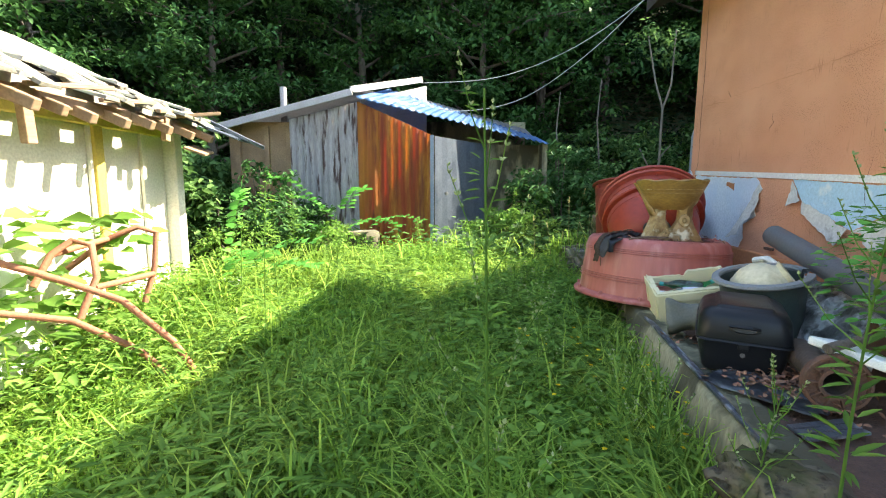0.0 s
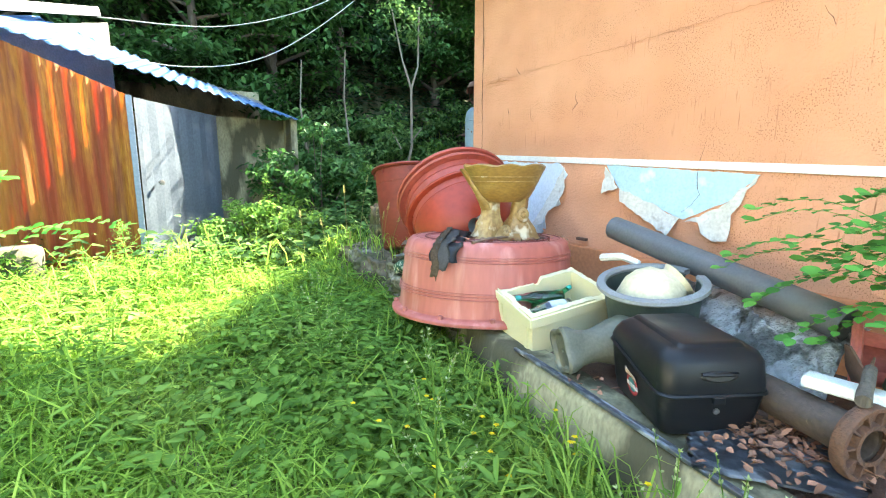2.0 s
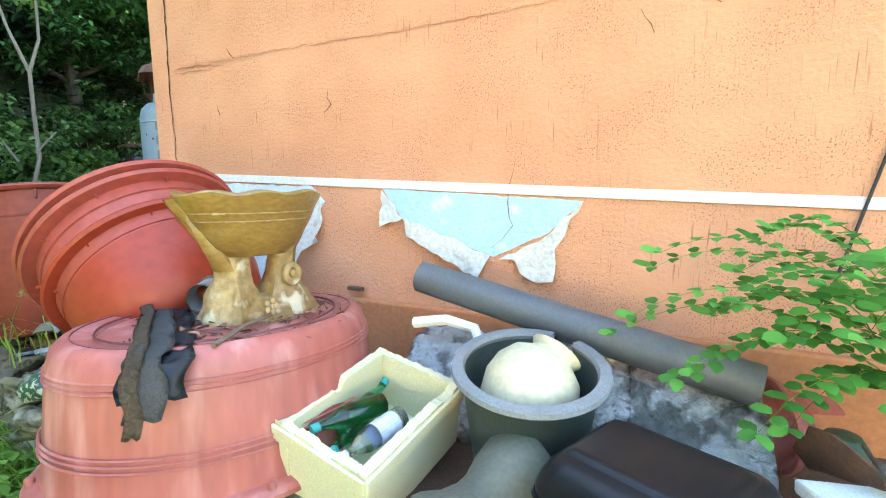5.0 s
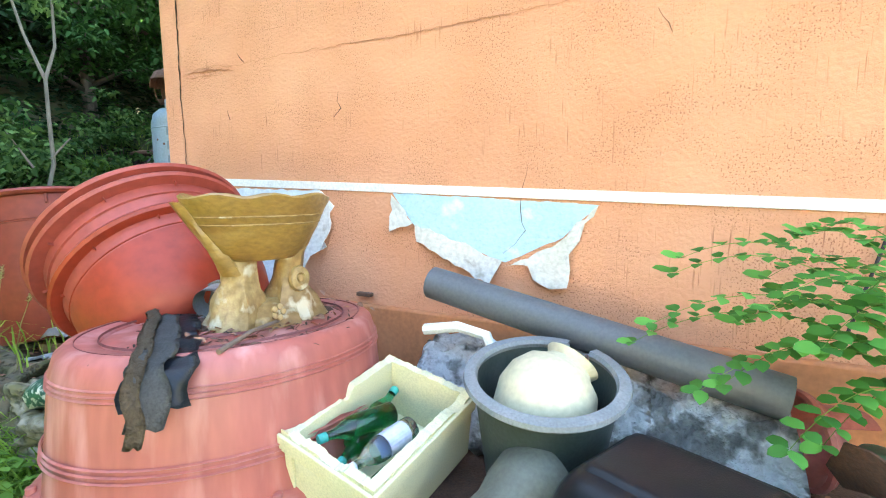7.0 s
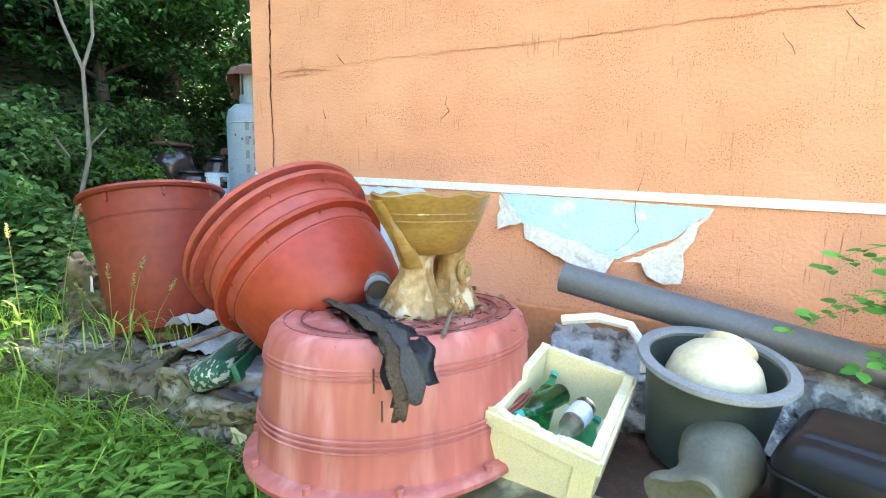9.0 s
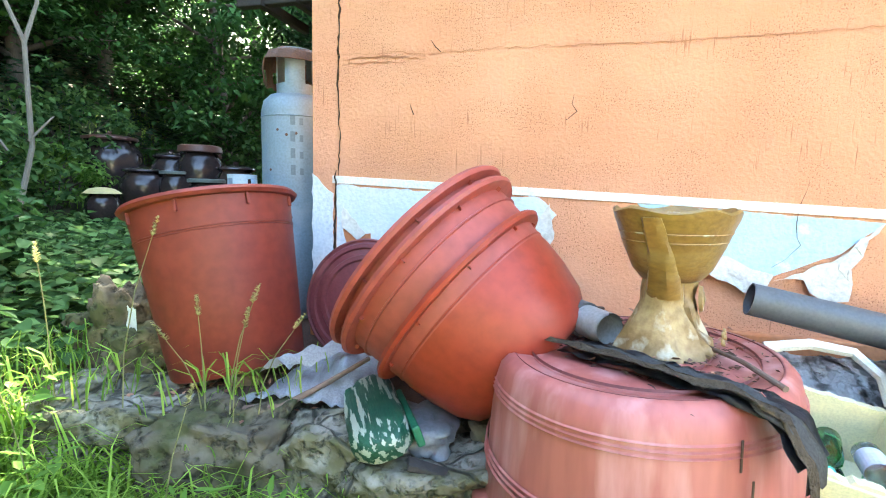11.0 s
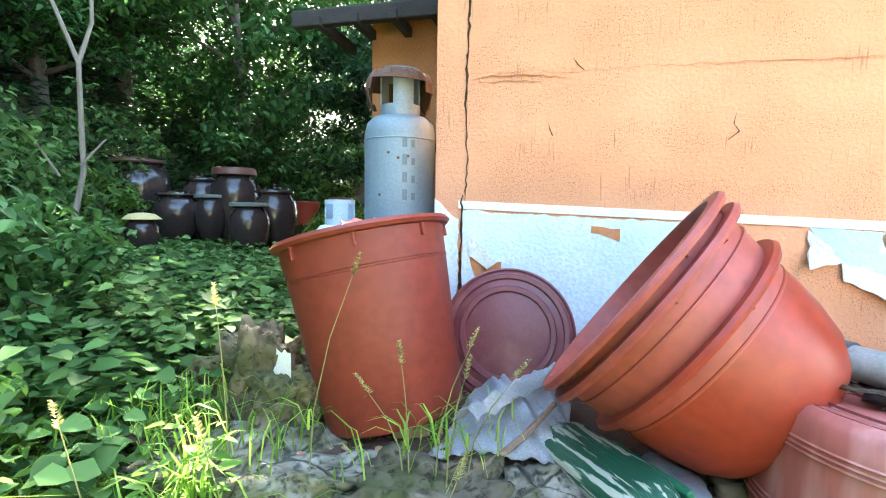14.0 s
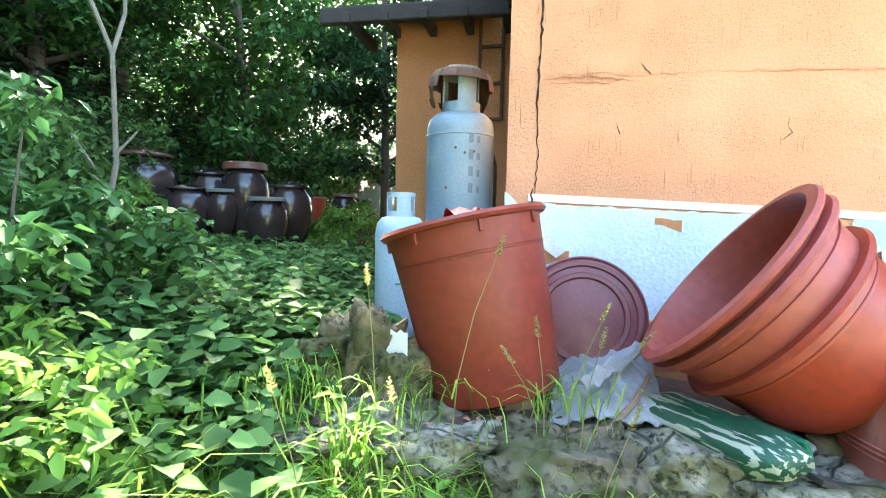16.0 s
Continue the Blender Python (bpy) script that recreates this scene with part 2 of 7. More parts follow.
M_LPG = material("grey_blue_enamel", (0.21, 0.285, 0.335), (0.18, 0.25, 0.30), 0.45, scale=4, fine=80, bump=0.08, third=(0.27, 0.32, 0.36), third_scale=3)
M_LPG2 = material("white_blue_enamel", (0.44, 0.54, 0.62), (0.38, 0.48, 0.56), 0.5, scale=4, fine=80, bump=0.08)
M_RUST = material("rusty_iron", (0.16, 0.07, 0.035), (0.09, 0.05, 0.035), 0.85, scale=14, fine=90, bump=0.5)
M_RUSTBAR = material("orange_rusty_bar", (0.33, 0.13, 0.06), (0.22, 0.08, 0.04), 0.8, scale=14, fine=90, bump=0.3)
M_JAR = material("dark_glazed_onggi", (0.045, 0.03, 0.027), (0.03, 0.022, 0.022), 0.16, scale=3, fine=40, bump=0.08, third=(0.07, 0.045, 0.035), third_scale=3)
M_JARLID = material("brown_clay_lid", (0.17, 0.075, 0.05), (0.12, 0.055, 0.04), 0.4, scale=6, fine=50, bump=0.15)
M_GREY_LID = material("grey_green_lid", (0.20, 0.23, 0.20), (0.15, 0.17, 0.15), 0.6, scale=6, fine=50, bump=0.15)
M_YELLOW = material("yellow_plastic", (0.62, 0.50, 0.20), (0.55, 0.46, 0.22), 0.5)
M_BARK = material("grey_bark", (0.16, 0.13, 0.10), (0.08, 0.065, 0.05), 0.95, scale=9, fine=60, bump=0.9, stretch=(2, 2, 0.4))
M_PALEBARK = material("pale_bark", (0.26, 0.22, 0.17), (0.16, 0.135, 0.10), 0.9, scale=9, fine=60, bump=0.5, stretch=(2, 2, 0.5))
M_WOOD = material("weathered_timber", (0.34, 0.22, 0.12), (0.20, 0.125, 0.07), 0.85, scale=5, fine=60, bump=0.5, stretch=(1, 0.2, 1))
M_DARKWOOD = material("dark_timber", (0.05, 0.04, 0.033), (0.03, 0.025, 0.02), 0.85, scale=5, fine=60, bump=0.4)
M_GREENWOOD = material("flaking_green_paint", (0.008, 0.085, 0.042), (0.006, 0.06, 0.03), 0.55, scale=4, fine=50, bump=0.4, third=(0.36, 0.37, 0.29), third_scale=16, third_cut=(0.52, 0.555), stretch=(0.22, 3, 3), detail=10)
M_GREENP = material("green_paint", (0.012, 0.16, 0.075), (0.01, 0.12, 0.06), 0.5, scale=4, fine=60, bump=0.2)
M_SACK = material("grey_woven_sack", (0.60, 0.61, 0.64), (0.44, 0.45, 0.48), 0.7, scale=8, fine=120, bump=0.4, third=(0.30, 0.29, 0.27), third_scale=5, third_cut=(0.58, 0.7))
M_BAG = material("pale_grey_plastic_bag", (0.22, 0.235, 0.25), (0.15, 0.16, 0.17), 0.4, scale=6, fine=60, bump=0.15)
M_RUSTTIN = material("rust_stained_tin", (0.58, 0.26, 0.035), (0.36, 0.06, 0.02), 0.7, amount=2.6, scale=2.6, fine=40, bump=0.3, stretch=(2.2, 2.2, 0.22), third=(0.20, 0.05, 0.02), third_scale=3.0, third_cut=(0.54, 0.66))
M_GREYTIN = material("flaking_grey_tin", (0.58, 0.55, 0.56), (0.42, 0.38, 0.38), 0.75, scale=5, fine=40, bump=0.3, stretch=(2, 2, 0.3), third=(0.09, 0.05, 0.045), third_scale=7, third_cut=(0.54, 0.62))
M_DOORTIN = material("galvanised_door_tin", (0.17, 0.205, 0.25), (0.13, 0.165, 0.21), 0.5, metal=0.2, scale=3, fine=40, bump=0.15, third=(0.22, 0.25, 0.28), third_scale=2.5)
M_BLUETIN = material("blue_roof_tin", (0.03, 0.13, 0.36), (0.06, 0.18, 0.38), 0.5, scale=4, fine=50, bump=0.2, third=(0.36, 0.42, 0.48), third_scale=4, third_cut=(0.56, 0.66))
M_ASBESTOS = material("grey_cement_roofing", (0.34, 0.33, 0.32), (0.24, 0.235, 0.23), 0.85, scale=5, fine=60, bump=0.4)
M_BOARDW = material("painted_fascia", (0.38, 0.36, 0.36), (0.28, 0.26, 0.26), 0.7, scale=6, fine=60, bump=0.3)
M_HANJI = material("whitewashed_boards", (0.72, 0.68, 0.58), (0.62, 0.57, 0.46), 0.85, scale=3, fine=50, bump=0.3)
M_YBEAM = material("yellow_painted_timber", (0.55, 0.42, 0.07), (0.44, 0.32, 0.06), 0.75, scale=5, fine=50, bump=0.3)
M_TILE = material("pale_cement_tiles", (0.30, 0.28, 0.23), (0.19, 0.175, 0.14), 0.85, scale=5, fine=60, bump=0.5, third=(0.28, 0.33, 0.18), third_scale=3, third_cut=(0.55, 0.7))
M_CABLE = material("black_cable", (0.02, 0.02, 0.02), None, 0.5, bump=0)
M_WIRE = material("pale_wire", (0.42, 0.42, 0.38), None, 0.5, bump=0)
M_STEEL = material("steel", (0.4, 0.4, 0.4), None, 0.35, metal=0.9, bump=0.05)
M_TARP = material("black_sheeting", (0.018, 0.022, 0.03), (0.03, 0.035, 0.045), 0.4, scale=6, fine=60, bump=0.2)
M_RUBBERMAT = material("grey_felt_strip", (0.13, 0.125, 0.12), (0.09, 0.085, 0.08), 0.9, scale=20, fine=150, bump=0.4)
M_BROWNFOAM = material("frayed_brown_bark", (0.19, 0.13, 0.075), (0.10, 0.07, 0.045), 0.95, scale=18, fine=90, bump=0.9)
M_TWIG = material("dead_twig", (0.22, 0.14, 0.10), (0.15, 0.10, 0.07), 0.9, bump=0.3)
M_DRYLEAF = material("dry_leaves", (0.34, 0.17, 0.10), (0.22, 0.10, 0.06), 0.8, island=0.5, bump=0.2)
M_BARKBITS = material("dark_bark_bits", (0.13, 0.075, 0.05), (0.07, 0.042, 0.03), 0.9, island=0.5, bump=0.2)
M_BOTTLE = glass_material("green_bottle_glass", (0.06, 0.58, 0.32))
M_PET = glass_material("clear_bottle_plastic", (0.75, 0.85, 0.95), 0.15)
M_LABELB = material("bottle_label", (0.60, 0.66, 0.78), (0.5, 0.56, 0.7), 0.5, bump=0.05)
M_INKBLUE = material("label_ink", (0.10, 0.16, 0.38), None, 0.5, bump=0)
M_CAPW = material("white_cap", (0.75, 0.78, 0.80), None, 0.4, bump=0)
M_CAPG = material("green_cap", (0.03, 0.40, 0.33), None, 0.4, bump=0)
M_POTRED = material("faded_red_plastic", (0.50, 0.14, 0.12), (0.42, 0.11, 0.09), 0.5, scale=5, fine=70, bump=0.06, third=(0.55, 0.22, 0.19), third_scale=3)
M_GREENBALL = material("dark_green_plastic", (0.03, 0.11, 0.06), (0.02, 0.08, 0.045), 0.5)
M_STICKER = material("torn_sticker", (0.62, 0.55, 0.45), (0.45, 0.25, 0.15), 0.7, scale=14, fine=80, bump=0.1)
M_TEAL = material("teal_print", (0.05, 0.28, 0.27), None, 0.5, bump=0)
M_REDPRINT = material("red_print", (0.42, 0.04, 0.05), None, 0.5, bump=0)
M_PRINTW = material("white_print", (0.6, 0.6, 0.6), None, 0.5, bump=0)
M_GREYPRINT = material("grey_print", (0.15, 0.20, 0.235), None, 0.6, bump=0)
M_REDCLOTH = material("red_plastic_scrap", (0.62, 0.05, 0.05), None, 0.5, bump=0.1)
L_GRASS = leaf_material("grass_blades", (0.15, 0.33, 0.035), (0.28, 0.39, 0.075), 0.55, spread=0.5)
L_DRYGRASS = leaf_material("straw", (0.30, 0.27, 0.12), (0.20, 0.20, 0.08), 0.3)
L_WEED = leaf_material("weed_leaves", (0.105, 0.24, 0.038), (0.18, 0.30, 0.06), 0.5)
L_VINE = leaf_material("vine_leaves", (0.045, 0.13, 0.035), (0.13, 0.22, 0.065), 0.45, 0.6, spread=0.5)
L_BUSH = leaf_material("bush_leaves", (0.035, 0.10, 0.028), (0.06, 0.14, 0.036), 0.35, 0.5)
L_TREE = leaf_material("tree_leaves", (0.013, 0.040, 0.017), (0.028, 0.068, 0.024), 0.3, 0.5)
L_ACACIA = leaf_material("acacia_leaves", (0.085, 0.30, 0.055), (0.14, 0.38, 0.075), 0.45, 0.45)
L_SEED = leaf_material("seed_heads", (0.42, 0.36, 0.16), (0.32, 0.32, 0.12), 0.3)
L_FLOWER = leaf_material("yellow_petals", (0.75, 0.55, 0.02), (0.7, 0.5, 0.02), 0.2)
L_BUD = leaf_material("pale_buds", (0.22, 0.32, 0.10), (0.34, 0.38, 0.2), 0.3)
M_PIPEB = material("mottled_brown_pipe", (0.085, 0.06, 0.045), (0.05, 0.037, 0.03), 0.65, scale=6, fine=60, bump=0.3, third=(0.30, 0.22, 0.13), third_scale=8, third_cut=(0.62, 0.68))
M_SCRAP = material("weathered_black_sheet", (0.075, 0.085, 0.10), (0.04, 0.045, 0.055), 0.4, scale=8, fine=60, bump=0.3, third=(0.22, 0.25, 0.28), third_scale=7, third_cut=(0.52, 0.6))
M_RUSTRED = material("red_rusted_tin", (0.36, 0.07, 0.025), (0.52, 0.20, 0.03), 0.7, scale=2.4, fine=40, bump=0.3, stretch=(2.2, 2.2, 0.3), third=(0.20, 0.04, 0.02), third_scale=3.4, third_cut=(0.54, 0.64), amount=2.2)

# ---- building tools ----
def part(name, bm, mat, parent=None, label="", smooth=False):
    """One bmesh (or ready mesh) as one object under a thing."""
    if isinstance(bm, bmesh.types.BMesh):
        me = bpy.data.meshes.new(name)
        bm.normal_update()
        bm.to_mesh(me)
        bm.free()
    else:
        me = bm
    if not me.materials:
        me.materials.append(mat)
    if smooth:
        me.shade_smooth()
        if smooth != "all":
            me.set_sharp_from_angle(angle=radians(42))
    ob = new(name, me)
    if parent:
        ob.parent = parent
    if label:
        ob["label"] = label
    return ob


def thing(name, m, label, category, group="", kind=""):
    e = new(name)
    e.empty_display_size = 0.1
    e.matrix_world = m
    return tagged(e, label, category, group, kind)


def box(sx, sy, sz, at=(0, 0, 0), bevel=0.0, seg=2, m=None, bm=None):
    """A bevelled block; at is the middle of its underside."""
    bm = bm or bmesh.new()
    t = bmesh.new()
    bmesh.ops.create_cube(t, size=1)
    bmesh.ops.transform(t, matrix=Matrix.Translation((at[0], at[1], at[2] + sz / 2)) @ Matrix.Diagonal((sx, sy, sz, 1)), verts=t.verts)
    if bevel:
        bmesh.ops.bevel(t, geom=t.edges[:], offset=bevel, segments=seg, affect="EDGES", profile=0.5)
    if m:
        bmesh.ops.transform(t, matrix=m, verts=t.verts)
    return merge(bm, t)


def merge(bm, t):
    me = bpy.data.meshes.new("tmp")
    t.to_mesh(me)
    t.free()
    bm.from_mesh(me)
    bpy.data.meshes.remove(me)
    return bm


def lathe(profile, n=48, bm=None, m=None, squash=1.0, wobble=0.0):
    """Turn (radius, height) pairs round z; a radius of 0 closes the end."""
    t = bmesh.new()
    rings = []
    for r, z in profile:
        if r <= 1e-6:
            rings.append([t.verts.new((0, 0, z))])
        else:
            rings.append([t.verts.new((r * math.cos(a) * (1 + wobble * math.sin(3 * a)), r * squash * math.sin(a), z))
                          for a in (2 * math.pi * i / n for i in range(n))])
    for a, b in zip(rings, rings[1:]):
        for i in range(n):
            j = (i + 1) % n
            if len(a) == 1 and len(b) > 1:
                t.faces.new((a[0], b[j], b[i]))
            elif len(b) == 1 and len(a) > 1:
                t.faces.new((a[i], a[j], b[0]))
            elif len(a) > 1:
                t.faces.new((a[i], a[j], b[j], b[i]))
    if m:
        bmesh.ops.transform(t, matrix=m, verts=t.verts)
    bmesh.ops.recalc_face_normals(t, faces=t.faces)
    return merge(bm, t) if bm else t


def tube(points, radius, n=8, bm=None, taper=None, close=True):
    """A round bar along points; taper gives the end's radius."""
    t = bm or bmesh.new()
    pts = [Vector(p) for p in points]
    rings = []
    for i, p in enumerate(pts):
        d = (pts[min(i + 1, len(pts) - 1)] - pts[max(i - 1, 0)]).normalized()
        s = d.orthogonal().normalized() if not rings else (prev - d * prev.dot(d)).normalized()
        prev = s
        u = d.cross(s)
        r = radius if taper is None else radius + (taper - radius) * i / (len(pts) - 1)
        rings.append([t.verts.new(p + (s * math.cos(a) + u * math.sin(a)) * r) for a in (2 * math.pi * k / n for k in range(n))])
    for a, b in zip(rings, rings[1:]):
        for k in range(n):
            t.faces.new((a[k], a[(k + 1) % n], b[(k + 1) % n], b[k]))
    if close:
        t.faces.new(rings[0][::-1])
        t.faces.new(rings[-1])
    return t


def sheet(outline, thick, bm=None, m=None):
    """A flat plate from a 2D outline in x, z; thickness along +y."""
    t = bmesh.new()
    f = t.faces.new([t.verts.new((x, 0, z)) for x, z in outline])
    r = bmesh.ops.extrude_face_region(t, geom=[f])
    bmesh.ops.translate(t, vec=(0, thick, 0), verts=[v for v in r["geom"] if isinstance(v, bmesh.types.BMVert)])
    bmesh.ops.triangulate(t, faces=[q for q in t.faces if len(q.verts) > 4])
    bmesh.ops.recalc_face_normals(t, faces=t.faces)
    if m:
        bmesh.ops.transform(t, matrix=m, verts=t.verts)
    return merge(bm, t) if bm else t


def rock(sx, sy, sz, seed, cuts=3, rough=0.35):
    t = bmesh.new()
    bmesh.ops.create_icosphere(t, subdivisions=cuts, radius=0.5)
    o = Vector((seed * 3.7, seed * 1.9, seed * 2.3))
    for v in t.verts:
        p = v.co.copy()
        w = Vector((max(-0.36, min(0.36, p.x)), max(-0.36, min(0.36, p.y)), max(-0.36, min(0.36, p.z)))) / 0.72
        d = noise.noise(p * 3 + o) * rough + (abs(noise.noise(p * 6 + o)) - 0.2) * rough * 0.8 + (abs(noise.noise(p * 14 + o)) - 0.2) * rough * 0.35
        v.co = Vector((w.x * sx, w.y * sy, w.z * sz)) * (1 + d * 0.5)
    return t


def cloth(nx, ny, fn):
    """A sheet whose points come from fn(u, v) with u, v from 0 to 1."""
    t = bmesh.new()
    g = [[t.verts.new(fn(i / nx, j / ny)) for j in range(ny + 1)] for i in range(nx + 1)]
    for i in range(nx):
        for j in range(ny):
            t.faces.new((g[i][j], g[i + 1][j], g[i + 1][j + 1], g[i][j + 1]))
    return t


def thicken(bm, d):
    r = bmesh.ops.solidify(bm, geom=bm.faces[:], thickness=d)
    return bm


def mesh_from(name, verts, faces):
    me = bpy.data.meshes.new(name)
    me.from_pydata(verts.tolist() if hasattr(verts, "tolist") else verts, [], faces.tolist() if hasattr(faces, "tolist") else faces)
    return me


def mesh_quads(name, verts, tris):
    """A mesh of triangles from arrays."""
    me = bpy.data.meshes.new(name)
    me.vertices.add(len(verts))
    me.vertices.foreach_set("co", np.asarray(verts, np.float32).ravel())
    n = len(tris)
    me.loops.add(n * 3)
    me.loops.foreach_set("vertex_index", np.asarray(tris, np.int32).ravel())
    me.polygons.add(n)
    me.polygons.foreach_set("loop_start", np.arange(0, n * 3, 3, dtype=np.int32))
    me.update(calc_edges=True)
    me.validate()
    return me


def smooth_step(v, a, b):
    q = np.clip((v - a) / (b - a), 0, 1)
    return q * q * (3 - 2 * q)


def ground_z(x, y):
    """Height of the ground: a level yard, a bank behind the terrace wall, and the wooded hill."""
    x, y = np.asarray(x, float), np.asarray(y, float)
    z = -0.05 + 0.055 * np.clip(y - 1.5, 0, 6)
    z = z + 0.34 * smooth_step(x, 0.7, 2.4) * smooth_step(y, 5.0, 7.2)
    z = z + 0.08 * smooth_step(x, 2.6, 5.0) * smooth_step(y, 6.5, 8.5)
    d = np.maximum(1.5 * (y - 10.2 + 0.12 * np.abs(x - 1)), 0.9 * (x - 9.5) * smooth_step(y, 4, 7))
    d = np.maximum(d, 0.9 * (-x - 9))
    z = z + 0.62 * np.clip(d, 0, 45)
    z = z + 0.03 * np.sin(1.7 * x + 0.6) * np.sin(1.3 * y) + 0.015 * np.sin(5.1 * x) * np.sin(4.3 * y + 1)
    return z


def gz(x, y):
    return float(ground_z(x, y))


# leaves and blades as arrays, many in one mesh
def leaves(pos, along, up, length, width, curl=0.15):
    """Six-point folded leaves: base, two sides, tip."""
    n = len(pos)
    along = along / np.linalg.norm(along, axis=1, keepdims=True)
    side = np.cross(along, up)
    side /= np.linalg.norm(side, axis=1, keepdims=True) + 1e-9
    nrm = np.cross(side, along)
    L, W = length[:, None], width[:, None]
    v = np.empty((n, 6, 3))
    v[:, 0] = pos
    v[:, 1] = pos + along * L * 0.32 + side * W * 0.5 + nrm * W * 0.16
    v[:, 2] = pos + along * L * 0.72 + side * W * 0.36 + nrm * (W * 0.10 - L * curl * 0.4)
    v[:, 3] = pos + along * L - nrm * L * curl
    v[:, 4] = pos + along * L * 0.72 - side * W * 0.36 + nrm * (W * 0.10 - L * curl * 0.4)
    v[:, 5] = pos + along * L * 0.32 - side * W * 0.5 + nrm * W * 0.16
    f = np.array([[0, 1, 2], [0, 2, 3], [0, 3, 4], [0, 4, 5]])
    return v.reshape(-1, 3), (np.arange(n)[:, None, None] * 6 + f).reshape(-1, 3)


def ovals(pos, along, up, length, width):
    """Eight-point oval leaflets with a shallow fold along the midrib."""
    n = len(pos)
    along = along / np.linalg.norm(along, axis=1, keepdims=True)
    side = np.cross(along, up)
    side /= np.linalg.norm(side, axis=1, keepdims=True) + 1e-9
    nrm = np.cross(side, along)
    L, W = length[:, None], width[:, None]
    v = np.empty((n, 8, 3))
    v[:, 0], v[:, 4] = pos + along * L * 0.06, pos + along * L - nrm * L * 0.05
    for i, (k, w) in enumerate(((0.28, 0.42), (0.58, 0.5), (0.86, 0.34))):
        v[:, 1 + i] = pos + along * L * k + side * W * w + nrm * W * 0.10
        v[:, 7 - i] = pos + along * L * k - side * W * w + nrm * W * 0.10
    f = np.array([[0, 1, 7], [1, 2, 6], [1, 6, 7], [2, 3, 5], [2, 5, 6], [3, 4, 5]])
    return v.reshape(-1, 3), (np.arange(n)[:, None, None] * 8 + f).reshape(-1, 3)


def blades(pos, lean, height, width, bend):
    """Grass blades of three joints; lean is the way they fall."""
    n = len(pos)
    lean = lean / (np.linalg.norm(lean, axis=1, keepdims=True) + 1e-9)
    side = np.stack([-lean[:, 1], lean[:, 0], np.zeros(n)], 1)
    H, W, B = height[:, None], width[:, None], bend[:, None]
    up = np.array([0, 0, 1.0])
    c1 = pos + up * H * 0.5 + lean * H * B * 0.22
    c2 = pos + up * H * (0.88 - 0.25 * B) + lean * H * B * 0.6
    tip = pos + up * H * (1 - 0.55 * B) + lean * H * B * 1.05
    v = np.stack([pos - side * W * 0.5, pos + side * W * 0.5, c1 - side * W * 0.5, c1 + side * W * 0.5,
                  c2 - side * W * 0.3, c2 + side * W * 0.3, tip], 1)
    f = np.array([[0, 1, 3], [0, 3, 2], [2, 3, 5], [2, 5, 4], [4, 5, 6]])
    return v.reshape(-1, 3), (np.arange(n)[:, None, None] * 7 + f).reshape(-1, 3)


def unit(rng, n):
    q = rng.normal(size=(n, 3))
    return q / np.linalg.norm(q, axis=1, keepdims=True)


def join_arrays(chunks):
    vs, fs, o = [], [], 0
    for v, f in chunks:
        vs.append(v)
        fs.append(f + o)
        o += len(v)
    return np.concatenate(vs), np.concatenate(fs)

# ---- ground ----
def grid_line(reach, n):
    q = np.linspace(-1, 1, n)
    return reach * (0.06 * q + 0.94 * q ** 5)


gx, gy = grid_line(260, 181) + 1.0, grid_line(260, 181) + 4.0
GX, GY = np.meshgrid(gx, gy, indexing="ij")
GZ = ground_z(GX, GY)
gi = np.arange(181 * 181).reshape(181, 181)
quads = np.stack([gi[:-1, :-1], gi[1:, :-1], gi[1:, 1:], gi[:-1, 1:]], -1).reshape(-1, 4)
ground = part("ground", mesh_from("ground", np.stack([GX, GY, GZ], -1).reshape(-1, 3), quads), M_SOIL, None, smooth="all")
tagged(ground, "brown soil and grass of an overgrown yard rising to a wooded hill", "ground", kind="structure")

# ---- the orange house: local x runs along the wall towards the viewer's start, y goes inward ----
CORNER = Vector((2.729, 5.175, 0))
U = Vector((-0.1084, -0.9941, 0))
HOUSE = Matrix(((U.x, -U.y, 0, CORNER.x), (U.y, U.x, 0, CORNER.y), (0, 0, 1, 0), (0, 0, 0, 1)))
BAND = 1.315


def house_part(name, bm, mat, parent=None, label="", smooth=False):
    ob = part(name, bm, mat, parent, label, smooth)
    if not parent:
        ob.matrix_world = HOUSE
    return ob


wall_w = house_part("wall_west", box(8.5, 0.2, 3.12, (4.25, 0.1, 0.2)), M_ORANGE)
tagged(wall_w, "orange painted cement house wall with hairline cracks", "wall", kind="structure")
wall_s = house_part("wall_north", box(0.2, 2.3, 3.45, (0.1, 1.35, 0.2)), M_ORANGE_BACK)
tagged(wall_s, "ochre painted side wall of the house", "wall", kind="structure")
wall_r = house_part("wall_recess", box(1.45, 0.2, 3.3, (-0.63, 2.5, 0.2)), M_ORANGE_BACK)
tagged(wall_r, "ochre painted set-back house wall with dark brown patches", "wall", kind="structure")
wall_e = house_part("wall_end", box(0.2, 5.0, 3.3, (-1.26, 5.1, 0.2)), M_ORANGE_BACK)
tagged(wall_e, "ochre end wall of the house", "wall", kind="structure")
wall_f = house_part("wall_far", box(0.2, 7.4, 3.45, (8.4, 3.9, 0.2)), M_ORANGE_BACK)
tagged(wall_f, "plain far end wall of the house", "wall", kind="structure")
wall_b = house_part("wall_east", box(9.8, 0.2, 3.3, (3.6, 7.7, 0.2)), M_ORANGE_BACK)
tagged(wall_b, "plain rear wall of the house", "wall", kind="structure")
plinth = house_part("plinth", box(8.5, 0.05, 0.36, (4.25, -0.026, 0.36), 0.01), M_ORANGE_LOW)
tagged(plinth, "darker orange rendered foot of the house wall", "plinth", kind="structure")

